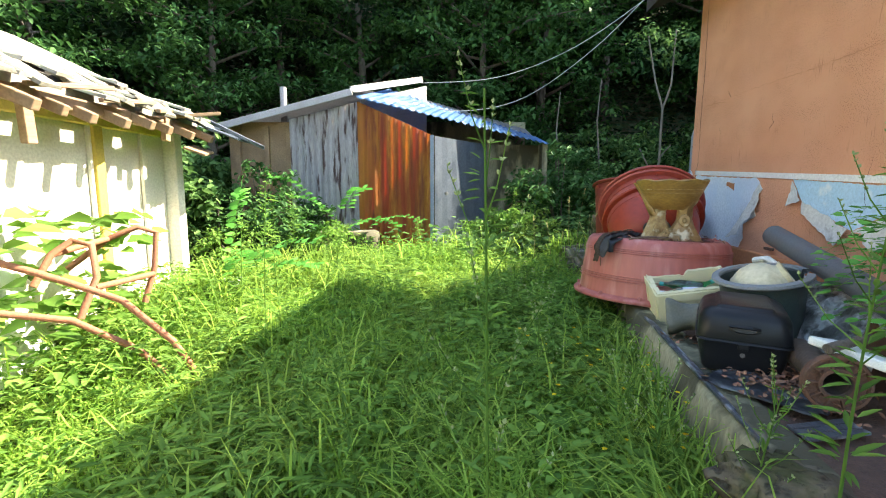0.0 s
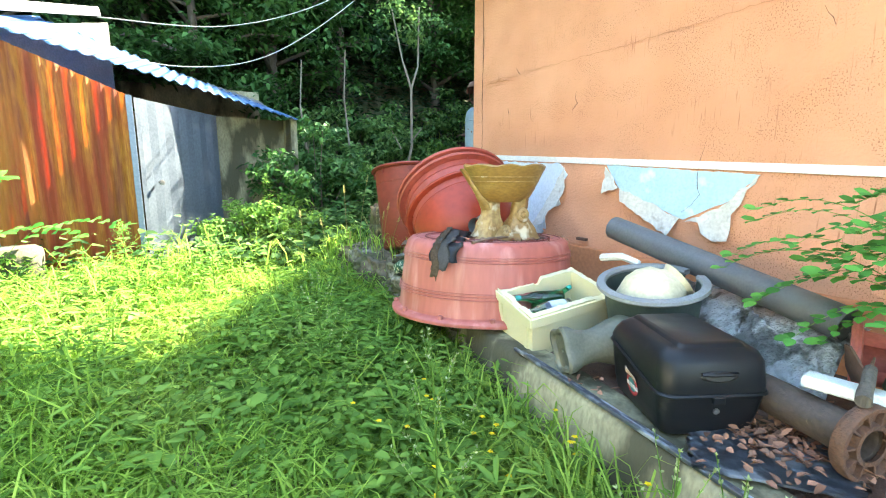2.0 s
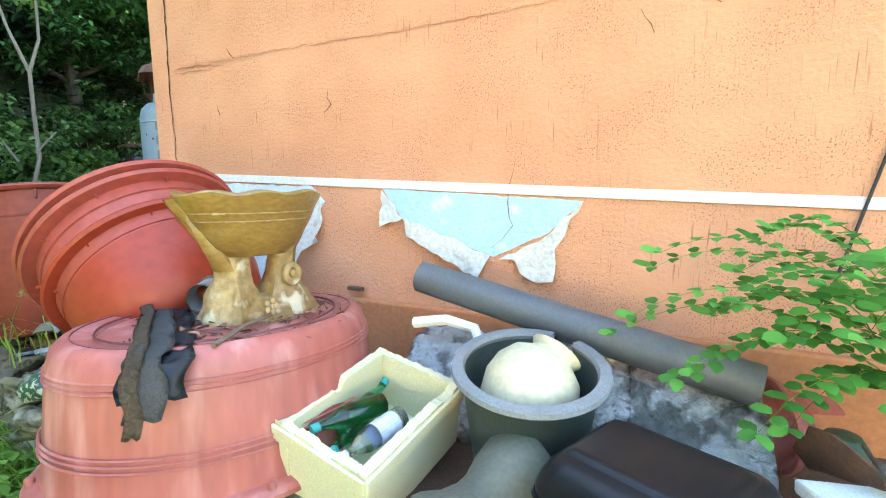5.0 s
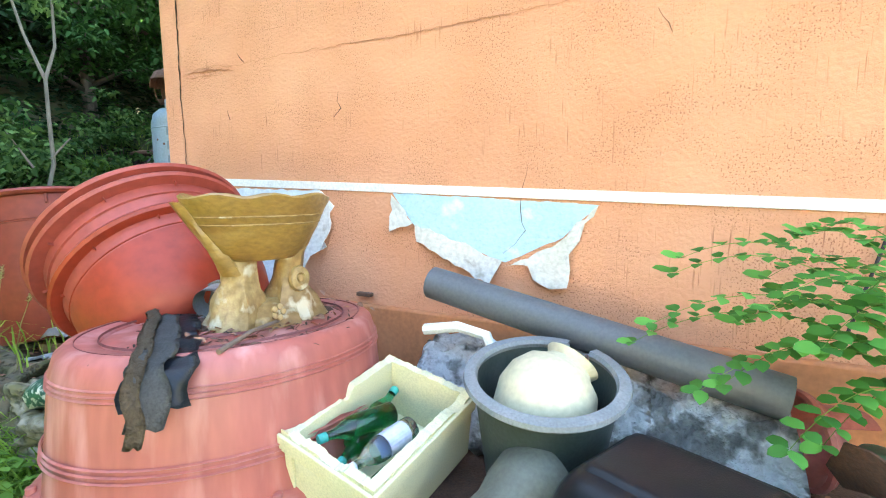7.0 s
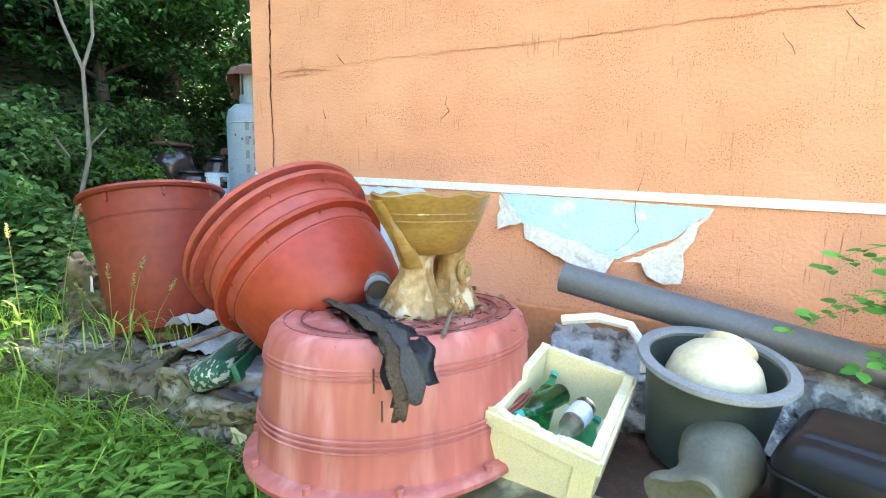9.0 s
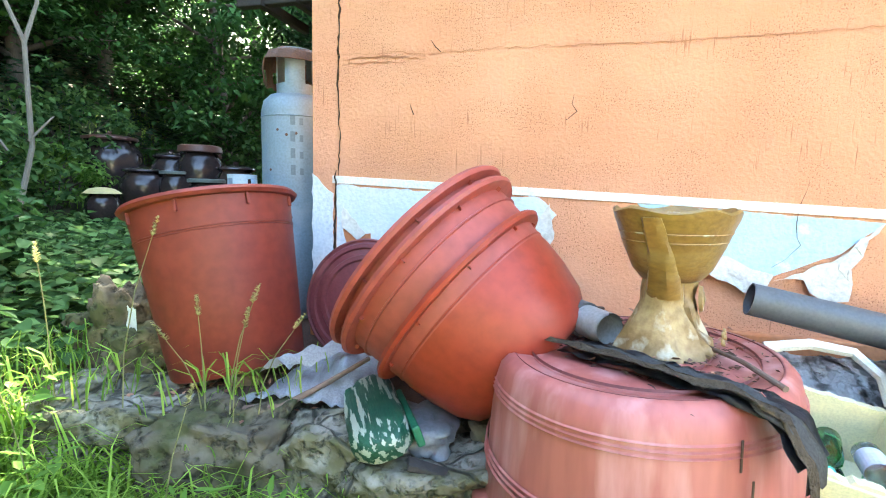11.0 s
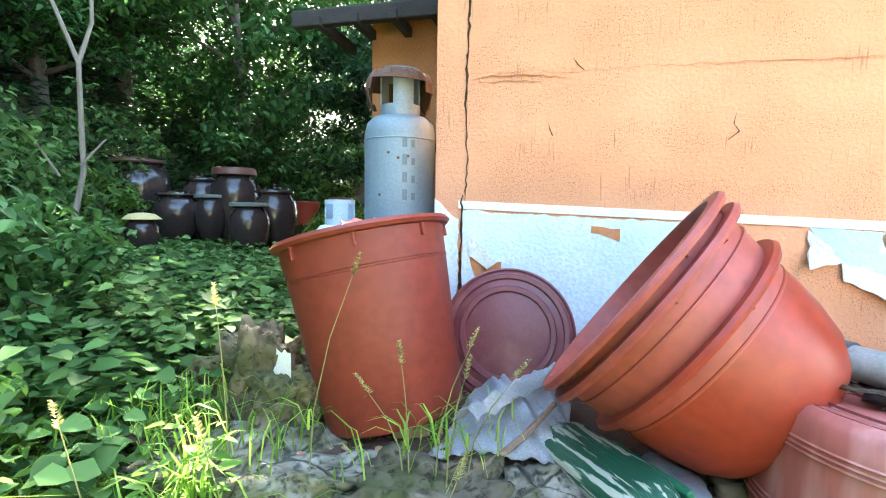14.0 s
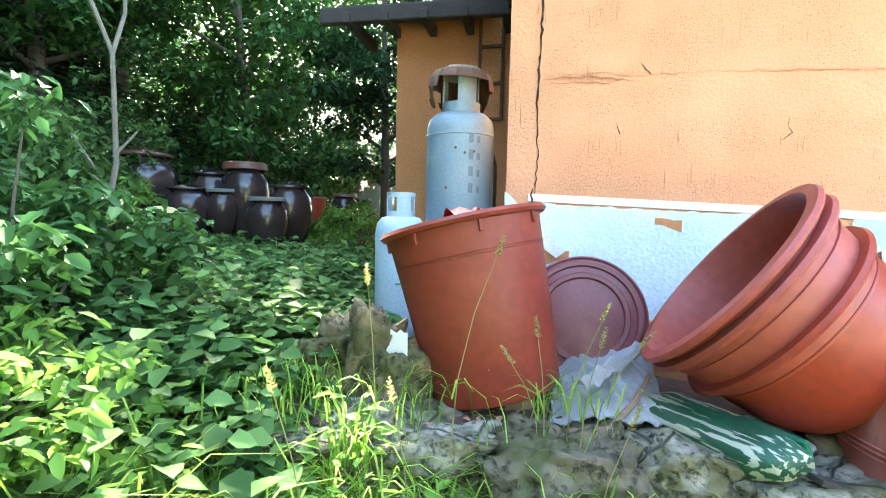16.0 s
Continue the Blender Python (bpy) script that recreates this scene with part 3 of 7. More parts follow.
# roof with eaves over the side wall, dark soffit and a timber fascia at the set-back end
roof = thing("roof", HOUSE, "dark house roof with wide timber eaves", "roof", kind="structure")
bm = bmesh.new()
for (a, b, c, d) in (((-0.35, -0.45, 3.13), (8.9, -0.45, 3.13), (8.9, 3.9, 4.9), (-0.35, 3.9, 4.9)),
                     ((-0.35, 8.3, 3.3), (8.9, 8.3, 3.3), (8.9, 3.9, 4.9), (-0.35, 3.9, 4.9)),
                     ((-1.95, 2.15, 3.28), (-0.3, 2.15, 3.28), (-0.3, 3.9, 3.95), (-1.95, 3.9, 3.95)),
                     ((-1.95, 8.3, 3.28), (-0.3, 8.3, 3.28), (-0.3, 3.9, 3.95), (-1.95, 3.9, 3.95))):
    bm.faces.new([bm.verts.new(p) for p in (a, b, c, d)])
r = bmesh.ops.extrude_face_region(bm, geom=bm.faces[:])
bmesh.ops.translate(bm, vec=(0, 0, 0.14), verts=[v for v in r["geom"] if isinstance(v, bmesh.types.BMVert)])
bmesh.ops.recalc_face_normals(bm, faces=bm.faces)
part("roof_slope", bm, M_DARKWOOD, roof)
part("fascia", box(2.1, 0.1, 0.16, (-1.0, 2.0, 3.17), 0.015), M_DARKWOOD, roof, "dark rounded eaves beam")
for i in range(5):
    part("rafter", box(0.08, 0.9, 0.1, (-1.75 + 0.4 * i, 2.35, 3.15), 0.01), M_DARKWOOD, roof)
for i in range(7):
    part("gable_board", box(0.06, 0.62, 0.4 + 0.2 * i, (-0.1, -0.2 + 0.62 * i, 3.2)), M_DARKWOOD, roof)

# window with an iron frame in the set-back wall
win = thing("window_1", HOUSE @ pose(-0.32, 2.4, 0), "narrow window opening with rusty iron frame", "window", kind="structure")
for x in (-0.12, 0.12):
    part("window_frame", box(0.035, 0.04, 1.3, (x, -0.02, 2.25), 0.006), M_RUST, win)
for z in (2.25, 2.62, 3.0, 3.5):
    part("window_bar", box(0.24, 0.03, 0.035, (0, -0.02, z), 0.006), M_RUST, win)
part("pane", box(0.22, 0.012, 1.28, (0, -0.004, 2.26)), M_ORANGE_BACK, win)
pipe = house_part("drain_pipe", tube([(-0.02, 2.36, 0.5), (-0.02, 2.36, 1.6), (-0.04, 2.34, 2.4), (-0.03, 2.34, 3.3)], 0.022, 10), M_DARKWOOD, smooth=True)
tagged(pipe, "thin dark drain pipe on the set-back wall", "pipe")


# ---- plaster, paint and cracks on the side wall ----
def wy(y):
    """Distance along the wall of a world y."""
    return (5.175 - y) / 0.9941


def ragged(pts, seed, amp=0.012, step=0.035):
    """An outline with torn edges between the given corners."""
    rng = random.Random(seed)
    out = []
    for (x0, z0), (x1, z1) in zip(pts, pts[1:] + pts[:1]):
        n = max(1, int(math.hypot(x1 - x0, z1 - z0) / step))
        for i in range(n):
            k = i / n
            a = amp if i else 0
            out.append((x0 + (x1 - x0) * k + rng.uniform(-a, a), z0 + (z1 - z0) * k + rng.uniform(-a, a)))
    return out


strip = house_part("white_strip", box(8.4, 0.006, 0.042, (4.27, -0.005, 0), 0.002, m=Matrix.Rotation(0.0395, 4, "Y") @ Matrix.Translation((0, 0, 1.357))), M_STRIP)
tagged(strip, "white painted line along the house wall", "trim", kind="structure")
plaster = thing("plaster_panel", HOUSE, "white and pale blue flaking plaster under the painted line", "plaster", kind="structure")
part("plaster_sheet", sheet(ragged([(0.145, 1.342), (0.15, 0.72), (1.05, 0.70), (1.14, 0.80), (1.12, 0.92), (1.30, 1.0), (1.24, 1.12), (1.36, 1.22), (1.27, 1.302)], 3, 0.008), -0.005, m=Matrix.Translation((0, 0.0, 0))), M_WHITE, plaster)
part("corner_strip", sheet(ragged([(-0.004, BAND + 0.09), (-0.004, 0.6), (0.128, 0.6), (0.128, BAND - 0.02), (0.06, BAND + 0.03)], 5, 0.006), -0.005), M_WHITE, plaster)
part("side_strip", box(0.006, 0.35, 0.8, (-0.004, 0.18, 0.6)), M_WHITE, plaster)
patch = [(wy(3.455), 1.29), (wy(3.33), 1.13), (wy(2.868), 0.98), (wy(2.62), 1.10), (wy(2.48), 1.235)]
part("blue_patch", sheet(ragged(patch, 7, 0.004), -0.004), M_BLUE, plaster, "pale blue exposed paint")


def flap(pts, hinge, out, seed, name="peeled_flap"):
    """A torn layer that hangs from its upper edge and stands off the wall at the bottom."""
    o = ragged(pts, seed, 0.008)
    t = bmesh.new()
    f = t.faces.new([t.verts.new((x, 0, z)) for x, z in o])
    bmesh.ops.triangulate(t, faces=[f])
    bmesh.ops.subdivide_edges(t, edges=t.edges[:], cuts=2, use_grid_fill=True)
    top = max(z for _, z in pts)
    low = min(z for _, z in pts)
    for v in t.verts:
        k = max(0, (top - v.co.z) / (top - low + 1e-6))
        v.co.y = -0.008 - out * k ** 1.6 + 0.006 * noise.noise(v.co * 14)
    bmesh.ops.solidify(t, geom=t.faces[:], thickness=0.003)
    return part(name, t, M_FLAP, plaster)


flap([(wy(3.458), 1.277), (wy(3.40), 1.225), (wy(3.325), 1.145), (wy(3.395), 1.125), (wy(3.455), 1.10)], None, 0.03, 1)
flap([(wy(3.325), 1.14), (wy(3.1), 1.065), (wy(2.875), 0.99), (wy(2.93), 0.882), (wy(3.1), 0.955), (wy(3.315), 1.055)], None, 0.045, 2)
flap([(wy(2.482), 1.235), (wy(2.66), 1.06), (wy(2.87), 0.965), (wy(2.76), 0.975), (wy(2.735), 0.92), (wy(2.66), 0.885), (wy(2.592), 0.895), (wy(2.582), 0.97), (wy(2.635), 1.03), (wy(2.635), 1.06), (wy(2.55), 1.09), (wy(2.58), 1.13), (wy(2.50), 1.19)], None, 0.03, 3)
flap([(wy(3.86), 1.275), (wy(3.93), 1.16), (wy(4.03), 0.96), (wy(4.14), 0.80), (wy(4.0), 0.84), (wy(4.0), 0.93), (wy(3.88), 0.99), (wy(3.83), 1.10)], None, 0.09, 4)
flap([(0.19, 1.22), (0.19, 1.11), (0.29, 1.04), (0.34, 1.08), (0.27, 1.15)], None, 0.02, 8)
part("bare_spot", sheet(ragged([(0.19, 1.10), (0.22, 1.0), (0.36, 1.04), (0.36, 1.08), (0.28, 1.08)], 9, 0.006), -0.0075), M_ORANGE_LOW, plaster)
part("bare_spot", sheet(ragged([(0.80, 1.275), (0.80, 1.24), (0.87, 1.225), (0.935, 1.20), (0.935, 1.265)], 10, 0.006), -0.0075), M_ORANGE_LOW, plaster)


def crack(pts, width, seed, name="crack", depth=0.0035, mat=None):
    rng = random.Random(seed)
    t = bmesh.new()
    line = []
    for (x0, z0), (x1, z1) in zip(pts, pts[1:]):
        n = max(1, int(math.hypot(x1 - x0, z1 - z0) / 0.03))
        line += [(x0 + (x1 - x0) * i / n + rng.uniform(-0.006, 0.006), z0 + (z1 - z0) * i / n + rng.uniform(-0.006, 0.006)) for i in range(n)]
    line.append(pts[-1])
    d = Vector((pts[-1][0] - pts[0][0], pts[-1][1] - pts[0][1])).normalized()
    prev = None
    for i, (x, z) in enumerate(line):
        w = width * rng.uniform(0.4, 1.3) * (0.4 + 0.6 * math.sin(math.pi * (i + 0.3) / len(line)))
        a, b = t.verts.new((x - d.y * w, -depth, z + d.x * w)), t.verts.new((x + d.y * w, -depth, z - d.x * w))
        if prev:
            t.faces.new((prev[0], a, b, prev[1]))
        prev = (a, b)
    bmesh.ops.solidify(t, geom=t.faces[:], thickness=0.0015)
    ob = house_part(name, t, mat or M_CRACK)
    return tagged(ob, "thin dark crack in the wall plaster", "crack", group="wall cracks", kind="structure")


crack([(0.165, 3.4), (0.15, 2.8), (0.17, 2.4), (0.155, 1.95), (0.17, 1.6), (0.16, 1.3)], 0.006, 1)
crack([(0.145, 1.42), (0.142, 1.0), (0.148, 0.6)], 0.008, 2, depth=0.009)
crack([(0.01, 2.045), (0.5, 2.04), (0.72, 2.02), (1.0, 2.035), (1.8, 2.02), (2.6, 2.035), (3.4, 2.03), (4.6, 2.03)], 0.0022, 3, mat=M_STAIN)
crack([(0.2, 2.02), (0.32, 2.025), (0.45, 2.02), (0.66, 2.0)], 0.005, 4, mat=M_STAIN)
crack([(0.22, 2.0), (0.4, 1.995), (0.55, 1.99)], 0.004, 44, mat=M_STAIN)
crack([(1.41, 1.80), (1.40, 1.75), (1.425, 1.715), (1.38, 1.68)], 0.0025, 5)
crack([(0.68, 2.09), (0.74, 2.03)], 0.003, 6)
crack([(wy(2.77), 1.41), (wy(2.79), 1.33), (wy(2.80), 1.2), (wy(2.78), 1.12), (wy(2.88), 1.02)], 0.002, 7, depth=0.0075)
crack([(wy(2.1), 2.0), (wy(2.04), 1.93)], 0.0025, 8)
crack([(wy(4.6), 1.78), (wy(4.58), 1.72)], 0.003, 9)
crack([(wy(2.3), 1.95), (wy(2.25), 1.86)], 0.0018, 10)
rng0 = random.Random(11)
for i in range(60):
    u, z = rng0.uniform(0.3, 5.0), rng0.uniform(1.45, 2.4)
    crack([(u, z), (u + rng0.uniform(-0.012, 0.012), z - rng0.uniform(0.006, 0.03))], 0.0013, 20 + i, mat=M_STAIN)

# ---- terrace in front of the house: a concrete edge, rubble wall and earth fill ----
TOP = 0.42


def edge_x(y):
    """Front edge of the terrace."""
    return 1.13 + 0.18 * (y - 1.9) if y < 3.2 else 1.364 + 0.30 * min(1.0, (y - 3.2) / 1.3)


terrace = thing("terrace", Matrix(), "raised terrace of stained concrete and rubble in front of the house", "terrace", kind="structure")
bm = bmesh.new()
ys = [-1.5 + 0.15 * i for i in range(53)]
fill = []
for y in ys:
    ex = edge_x(y) + 0.05
    wxx = 2.729 - 0.109 * (5.175 - y) + (0.02 if y < 5.15 else 1.2)
    row = []
    for k in range(8):
        x = ex + (wxx - ex) * k / 7
        row.append(bm.verts.new((x, y, TOP - 0.03 + 0.02 * noise.noise((x * 5, y * 5, 0)) + 0.09 * min(1.0, max(0, y - 4.0)))))
    fill.append(row)
for a, b in zip(fill, fill[1:]):
    for k in range(7):
        bm.faces.new((a[k], a[k + 1], b[k + 1], b[k]))
part("earth_fill", bm, M_DIRT, terrace, "dark earth with leaf litter", "all")
bm = bmesh.new()
front = []
for i in range(16):
    y = 1.38 + 0.16 * i
    x = edge_x(y)
    row = []
    for k, (dx, z) in enumerate(((-0.05, -0.2), (-0.045, 0.05), (-0.03, 0.25), (-0.01, TOP - 0.035), (0.01, TOP - 0.012), (0.16, TOP - 0.015))):
        w = 0.03 * noise.noise((y * 3, z * 5, 1)) if k < 4 else 0.008 * noise.noise((y * 6, 2, 1))
        row.append(bm.verts.new((x + dx + w, y, z)))
    front.append(row)
for a, b in zip(front, front[1:]):
    for k in range(5):
        bm.faces.new((a[k], b[k], b[k + 1], a[k + 1]))
bmesh.ops.recalc_face_normals(bm, faces=bm.faces)
part("concrete_face", bm, M_CONC, terrace, "mould-stained cracked concrete face", "all")
rs = random.Random(5)
for i in range(26):                                  # rubble wall below the barrel
    y = 3.75 + 0.42 * (i % 6) + rs.uniform(-0.06, 0.06)
    lay = i // 6
    s = rs.uniform(0.3, 0.48)
    t = rock(rs.uniform(0.34, 0.46), s * 1.45, rs.uniform(0.24, 0.32), i + 1, 5, 0.75)
    ob = part("stone", t, M_STONE if i % 3 else M_STONE3, terrace, "", "all")
    ob.matrix_local = pose(1.80 - 0.04 * (3 - lay) + rs.uniform(-0.03, 0.03) + (0.1 if y > 5.4 else 0), y, 0.35 - 0.17 * lay, rs.uniform(-8, 8), rs.uniform(-8, 8), rs.uniform(-12, 12))
for i in range(60):                                  # rubble below the near end of the terrace
    t = rock(0.28, rs.uniform(0.2, 0.36), rs.uniform(0.14, 0.22), 40 + i, 4, 0.7)
    ob = part("stone", t, M_STONE3, terrace, "", "all")
    ob.matrix_local = pose(edge_x(0.9) + 0.10 + rs.uniform(-0.06, 0.06), -1.3 + 0.245 * (i % 12), -0.05 + 0.10 * (i // 12), rs.uniform(-12, 12), rs.uniform(-12, 12), rs.uniform(-20, 20))

# ---- large rubber tubs, bowls and barrel ----
def axis_pose(at, axis, spin=0):
    """A pose whose z axis points along axis."""
    return Matrix.Translation(at) @ Vector(axis).to_track_quat("Z", "Y").to_matrix().to_4x4() @ Matrix.Rotation(radians(spin), 4, "Z")


tub = thing("wash_tub", pose(1.655, 3.615, 0.425, -2, 1, -28) @ Matrix.Diagonal((0.96, 0.80, 1.10, 1)), "faded pink rubber wash tub upside down on the terrace edge", "tub")
part("tub_wall", lathe([(0.56, 0.0), (0.552, 0.05), (0.547, 0.09), (0.52, 0.33), (0.505, 0.372), (0.48, 0.392), (0.46, 0.395)], 72), M_PINK, tub, "", True)
tub_rim = part("rolled_rim", lathe([(0.55, 0.03), (0.575, 0.022), (0.592, 0.018), (0.602, 0.008), (0.60, -0.006), (0.585, -0.012), (0.56, -0.004), (0.55, 0.02)], 72), M_PINK, tub, "", True)
part("tub_base", lathe([(0.462, 0.394), (0.44, 0.390), (0.40, 0.384), (0.392, 0.378), (0.38, 0.384), (0.25, 0.388), (0.24, 0.382), (0.23, 0.388), (0, 0.39)], 72), M_PINK, tub, "sun-bleached base", True)
for z, r in ((0.30, 0.5285), (0.312, 0.5265), (0.325, 0.5245), (0.12, 0.5545), (0.135, 0.552), (0.15, 0.55)):
    part("moulded_ring", lathe([(r - 0.004, z - 0.003), (r + 0.002, z), (r - 0.004, z + 0.003)], 72), M_PINK, tub)
for r in (0.455, 0.395, 0.245):
    part("mould_line", lathe([(r - 0.0025, 0.389), (r, 0.3955), (r + 0.0025, 0.389)], 72), M_LINE, tub)
for i, a in enumerate((175, 205, 235, 265, 145, 295, 320)):
    ob = part("rim_peg", lathe([(0.014, 0), (0.014, 0.025), (0.011, 0.028), (0, 0.028)], 12), M_PINK, tub_rim, "", True)
    ob.matrix_local = pose(0.578 * math.cos(radians(a)), 0.578 * math.sin(radians(a)), 0.012)
for a, z0, z1 in ((226, 0.335, 0.27), (229, 0.255, 0.2)):
    ob = part("slit", box(0.006, 0.003, z0 - z1, (0, 0, 0)), M_CRACK, tub)
    ob.matrix_local = pose(0.541 * math.cos(radians(a)) if z0 < 0.3 else 0.5275 * math.cos(radians(a)), 0.541 * math.sin(radians(a)) if z0 < 0.3 else 0.5275 * math.sin(radians(a)), z1, 0, 0, a - 90)
part("earth_patch", cloth(14, 14, lambda u, v: ((u - 0.5) * 0.62 + 0.1, (v - 0.5) * 0.5 + 0.02, 0.392 + 0.012 * max(0, 1 - 2.2 * math.hypot(u - 0.5, v - 0.5)) * 2 + 0.006 * noise.noise((u * 9, v * 9, 0)) - 0.02 * max(0, math.hypot(u - 0.5, v - 0.5) - 0.38) * 6)), M_DIRT, tub, "earth and twigs caught on the base", "all")


def bowl_profile(r, depth, rim):
    w = 0.012
    return [(0, -depth), (r * 0.62, -depth), (r * 0.72, -depth + 0.02), (r * 0.83, -depth * 0.78), (r * 0.91, -depth * 0.52), (r * 0.955, -0.10), (r * 0.965, -0.02), (r * 0.965, -0.006), (r + rim, -0.008), (r + rim + 0.008, 0.004), (r + rim, 0.018),
            (r * 0.97, 0.02), (r * 0.95, 0.008), (r * 0.955 - w, -0.10), (r * 0.91 - w, -depth * 0.52), (r * 0.83 - w, -depth * 0.78), (r * 0.72 - w, -depth + 0.03), (r * 0.60, -depth + 0.014), (0, -depth + 0.014)]


BOWL_AXIS = (0.215, 0.765, 0.60)
for k, (r, off, depth, mat, lab) in enumerate(((0.378, -0.21, 0.365, M_RED, "large orange-red rubber bowl tipped on its side"),
                                          (0.405, -0.055, 0.42, M_RED_IN, "orange-red rubber bowl nested in a larger one"),
                                          (0.408, 0.0, 0.42, M_RED_IN, "dull red rubber bowl nested innermost in a stack"))):
    at = Vector((1.94, 4.366, 1.055)) + Vector(BOWL_AXIS).normalized() * off
    b = thing("rubber_bowl", axis_pose(at, BOWL_AXIS), lab, "bowl", group="nested bowls")
    sc = 1.0 if k == 0 else (0.985, 0.955)[k - 1]
    prof = bowl_profile(r, depth, 0.03)
    prof = [(q if z > -0.05 else q * (1 if k == 0 else sc), z) for q, z in prof]
    shell = part("bowl_shell", lathe(prof, 72), mat, b, "", True)
    part("rim_band", lathe([(r * 0.955, -0.05), (r * 0.972, -0.053), (r * 0.972, -0.058), (r * 0.953, -0.06)], 72), mat, b)
    for i in range(10):
        a = 2 * math.pi * i / 10 + 0.3 * k
        ob = part("rim_rib", box(0.016, 0.004, 0.018, (0, 0, -0.020)), mat, shell)
        ob.matrix_local = pose(r * 0.985 * math.cos(a), r * 0.985 * math.sin(a), 0, 0, 0, math.degrees(a))

barrel = thing("rubber_barrel", axis_pose((2.066, 5.226, 0.515), (0.077, 0.172, 0.728), 25) @ Matrix.Diagonal((1.03, 1.03, 1.0, 1)), "tall red-brown rubber barrel leaning on the terrace", "barrel")
part("barrel_shell", lathe([(0, 0.0), (0.262, 0.0), (0.272, 0.012), (0.30, 0.35), (0.328, 0.70), (0.331, 0.735), (0.318, 0.735), (0.29, 0.35), (0.26, 0.02), (0, 0.02)], 72), M_BARREL, barrel, "", True)
barrel_rim = part("rolled_rim", lathe([(0.325, 0.718), (0.352, 0.722), (0.362, 0.735), (0.352, 0.75), (0.322, 0.752), (0.318, 0.735)], 72), M_BARREL, barrel, "", True)
for i in range(8):
    a = 2 * math.pi * i / 8 + 0.2
    ob = part("rim_peg", box(0.014, 0.012, 0.05, (0, 0, 0), 0.003), M_BARREL, barrel_rim)
    ob.matrix_local = pose(0.333 * math.cos(a), 0.333 * math.sin(a), 0.672, 0, 0, math.degrees(a))
part("moulded_ring", lathe([(0.316, 0.60), (0.3235, 0.602), (0.317, 0.606)], 72), M_BARREL, barrel)
part("moulded_ring", lathe([(0.315, 0.59), (0.3225, 0.592), (0.316, 0.596)], 72), M_BARREL, barrel)
block = part("wood_block", box(0.16, 0.14, 0.05, (0, 0, 0), 0.006), M_WOOD, None)
block.matrix_world = pose(2.0, 5.16, 0.47, 0, 0, 20)
tagged(block, "weathered wooden block under the barrel", "block")
scrap = part("red_scrap", cloth(10, 6, lambda u, v: (u * 0.32 - 0.16, v * 0.16 - 0.08, 0.05 * math.sin(5 * u) * v + 0.04 * noise.noise((u * 4, v * 4, 2)))), M_REDCLOTH, None, "", "all")
scrap.matrix_world = pose(2.16, 5.40, 1.262, -14, 8, 20)
tagged(scrap, "torn red plastic scrap lying in the barrel mouth", "scrap")

lid = thing("round_lid", axis_pose((2.44, 4.78, 0.764), (-1, 0.12, 0.30)), "maroon round plastic lid leaning on the house wall", "lid")
part("lid_disc", lathe([(0, 0.006), (0.296, 0.008), (0.305, 0.004), (0.305, -0.015), (0.295, -0.018), (0, -0.01)], 72), M_MAROON, lid, "", True)
for r0 in (0.2, 0.262):
    part("raised_ring", lathe([(r0 - 0.004, 0.006), (r0 + 0.003, 0.019), (r0 + 0.024, 0.019), (r0 + 0.031, 0.006)], 72), M_MAROON, lid, "", True)
part("lid_edge", lathe([(0.298, 0.006), (0.306, 0.016), (0.314, 0.012), (0.314, -0.018), (0.305, -0.022), (0.298, -0.012)], 72), M_MAROON, lid, "", True)

# ---- tree-shaped ceramic planter ----
planter = thing("planter", pose(1.715, 3.535, 0.855, 0, 0, -32) @ Matrix.Diagonal((0.90, 0.92, 1.06, 1)), "ochre ceramic planter shaped like tree stumps carrying a wide bowl", "planter")
t = bmesh.new()


def bump_tube(points, radii, seed, n=20):
    q = bmesh.new()
    fine = []
    for (p, r), (p1, r1) in zip(zip(points, radii), list(zip(points, radii))[1:]):
        for k in range(5):
            s = k / 5
            fine.append((Vector(p).lerp(Vector(p1), s), r + (r1 - r) * s))
    fine.append((Vector(points[-1]), radii[-1]))
    rings = []
    for c, r in fine:
        ring = []
        for i in range(n):
            a = 2 * math.pi * i / n
            d = Vector((math.cos(a), math.sin(a), 0))
            w = 1 + 0.30 * noise.noise((d.x * 1.6 + seed, d.y * 1.6, c.z * 6)) + 0.14 * noise.noise((d.x * 4, d.y * 4 + seed, c.z * 20))
            ring.append(q.verts.new(c + d * r * w))
        rings.append(ring)
    for a, b in zip(rings, rings[1:]):
        for i in range(n):
            q.faces.new((a[i], a[(i + 1) % n], b[(i + 1) % n], b[i]))
    q.faces.new(rings[0][::-1])
    q.faces.new(rings[-1])
    return q


part("stump", bump_tube([(-0.10, 0.0, 0.0), (-0.09, 0, 0.06), (-0.085, 0, 0.14), (-0.08, 0, 0.22), (-0.09, 0, 0.30)], (0.125, 0.10, 0.062, 0.058, 0.082), 1), M_CERAMICW, planter, "", True)
part("stump", bump_tube([(0.10, 0.01, 0.0), (0.10, 0.01, 0.06), (0.10, 0.01, 0.14), (0.11, 0.0, 0.22), (0.12, 0, 0.28)], (0.125, 0.10, 0.06, 0.055, 0.078), 2), M_CERAMICW, planter, "", True)
part("rock_foot", bump_tube([(0.0, 0.0, -0.02), (0.0, 0, 0.03), (0.0, 0, 0.075)], (0.17, 0.15, 0.06), 3), M_CERAMICW, planter, "", True)
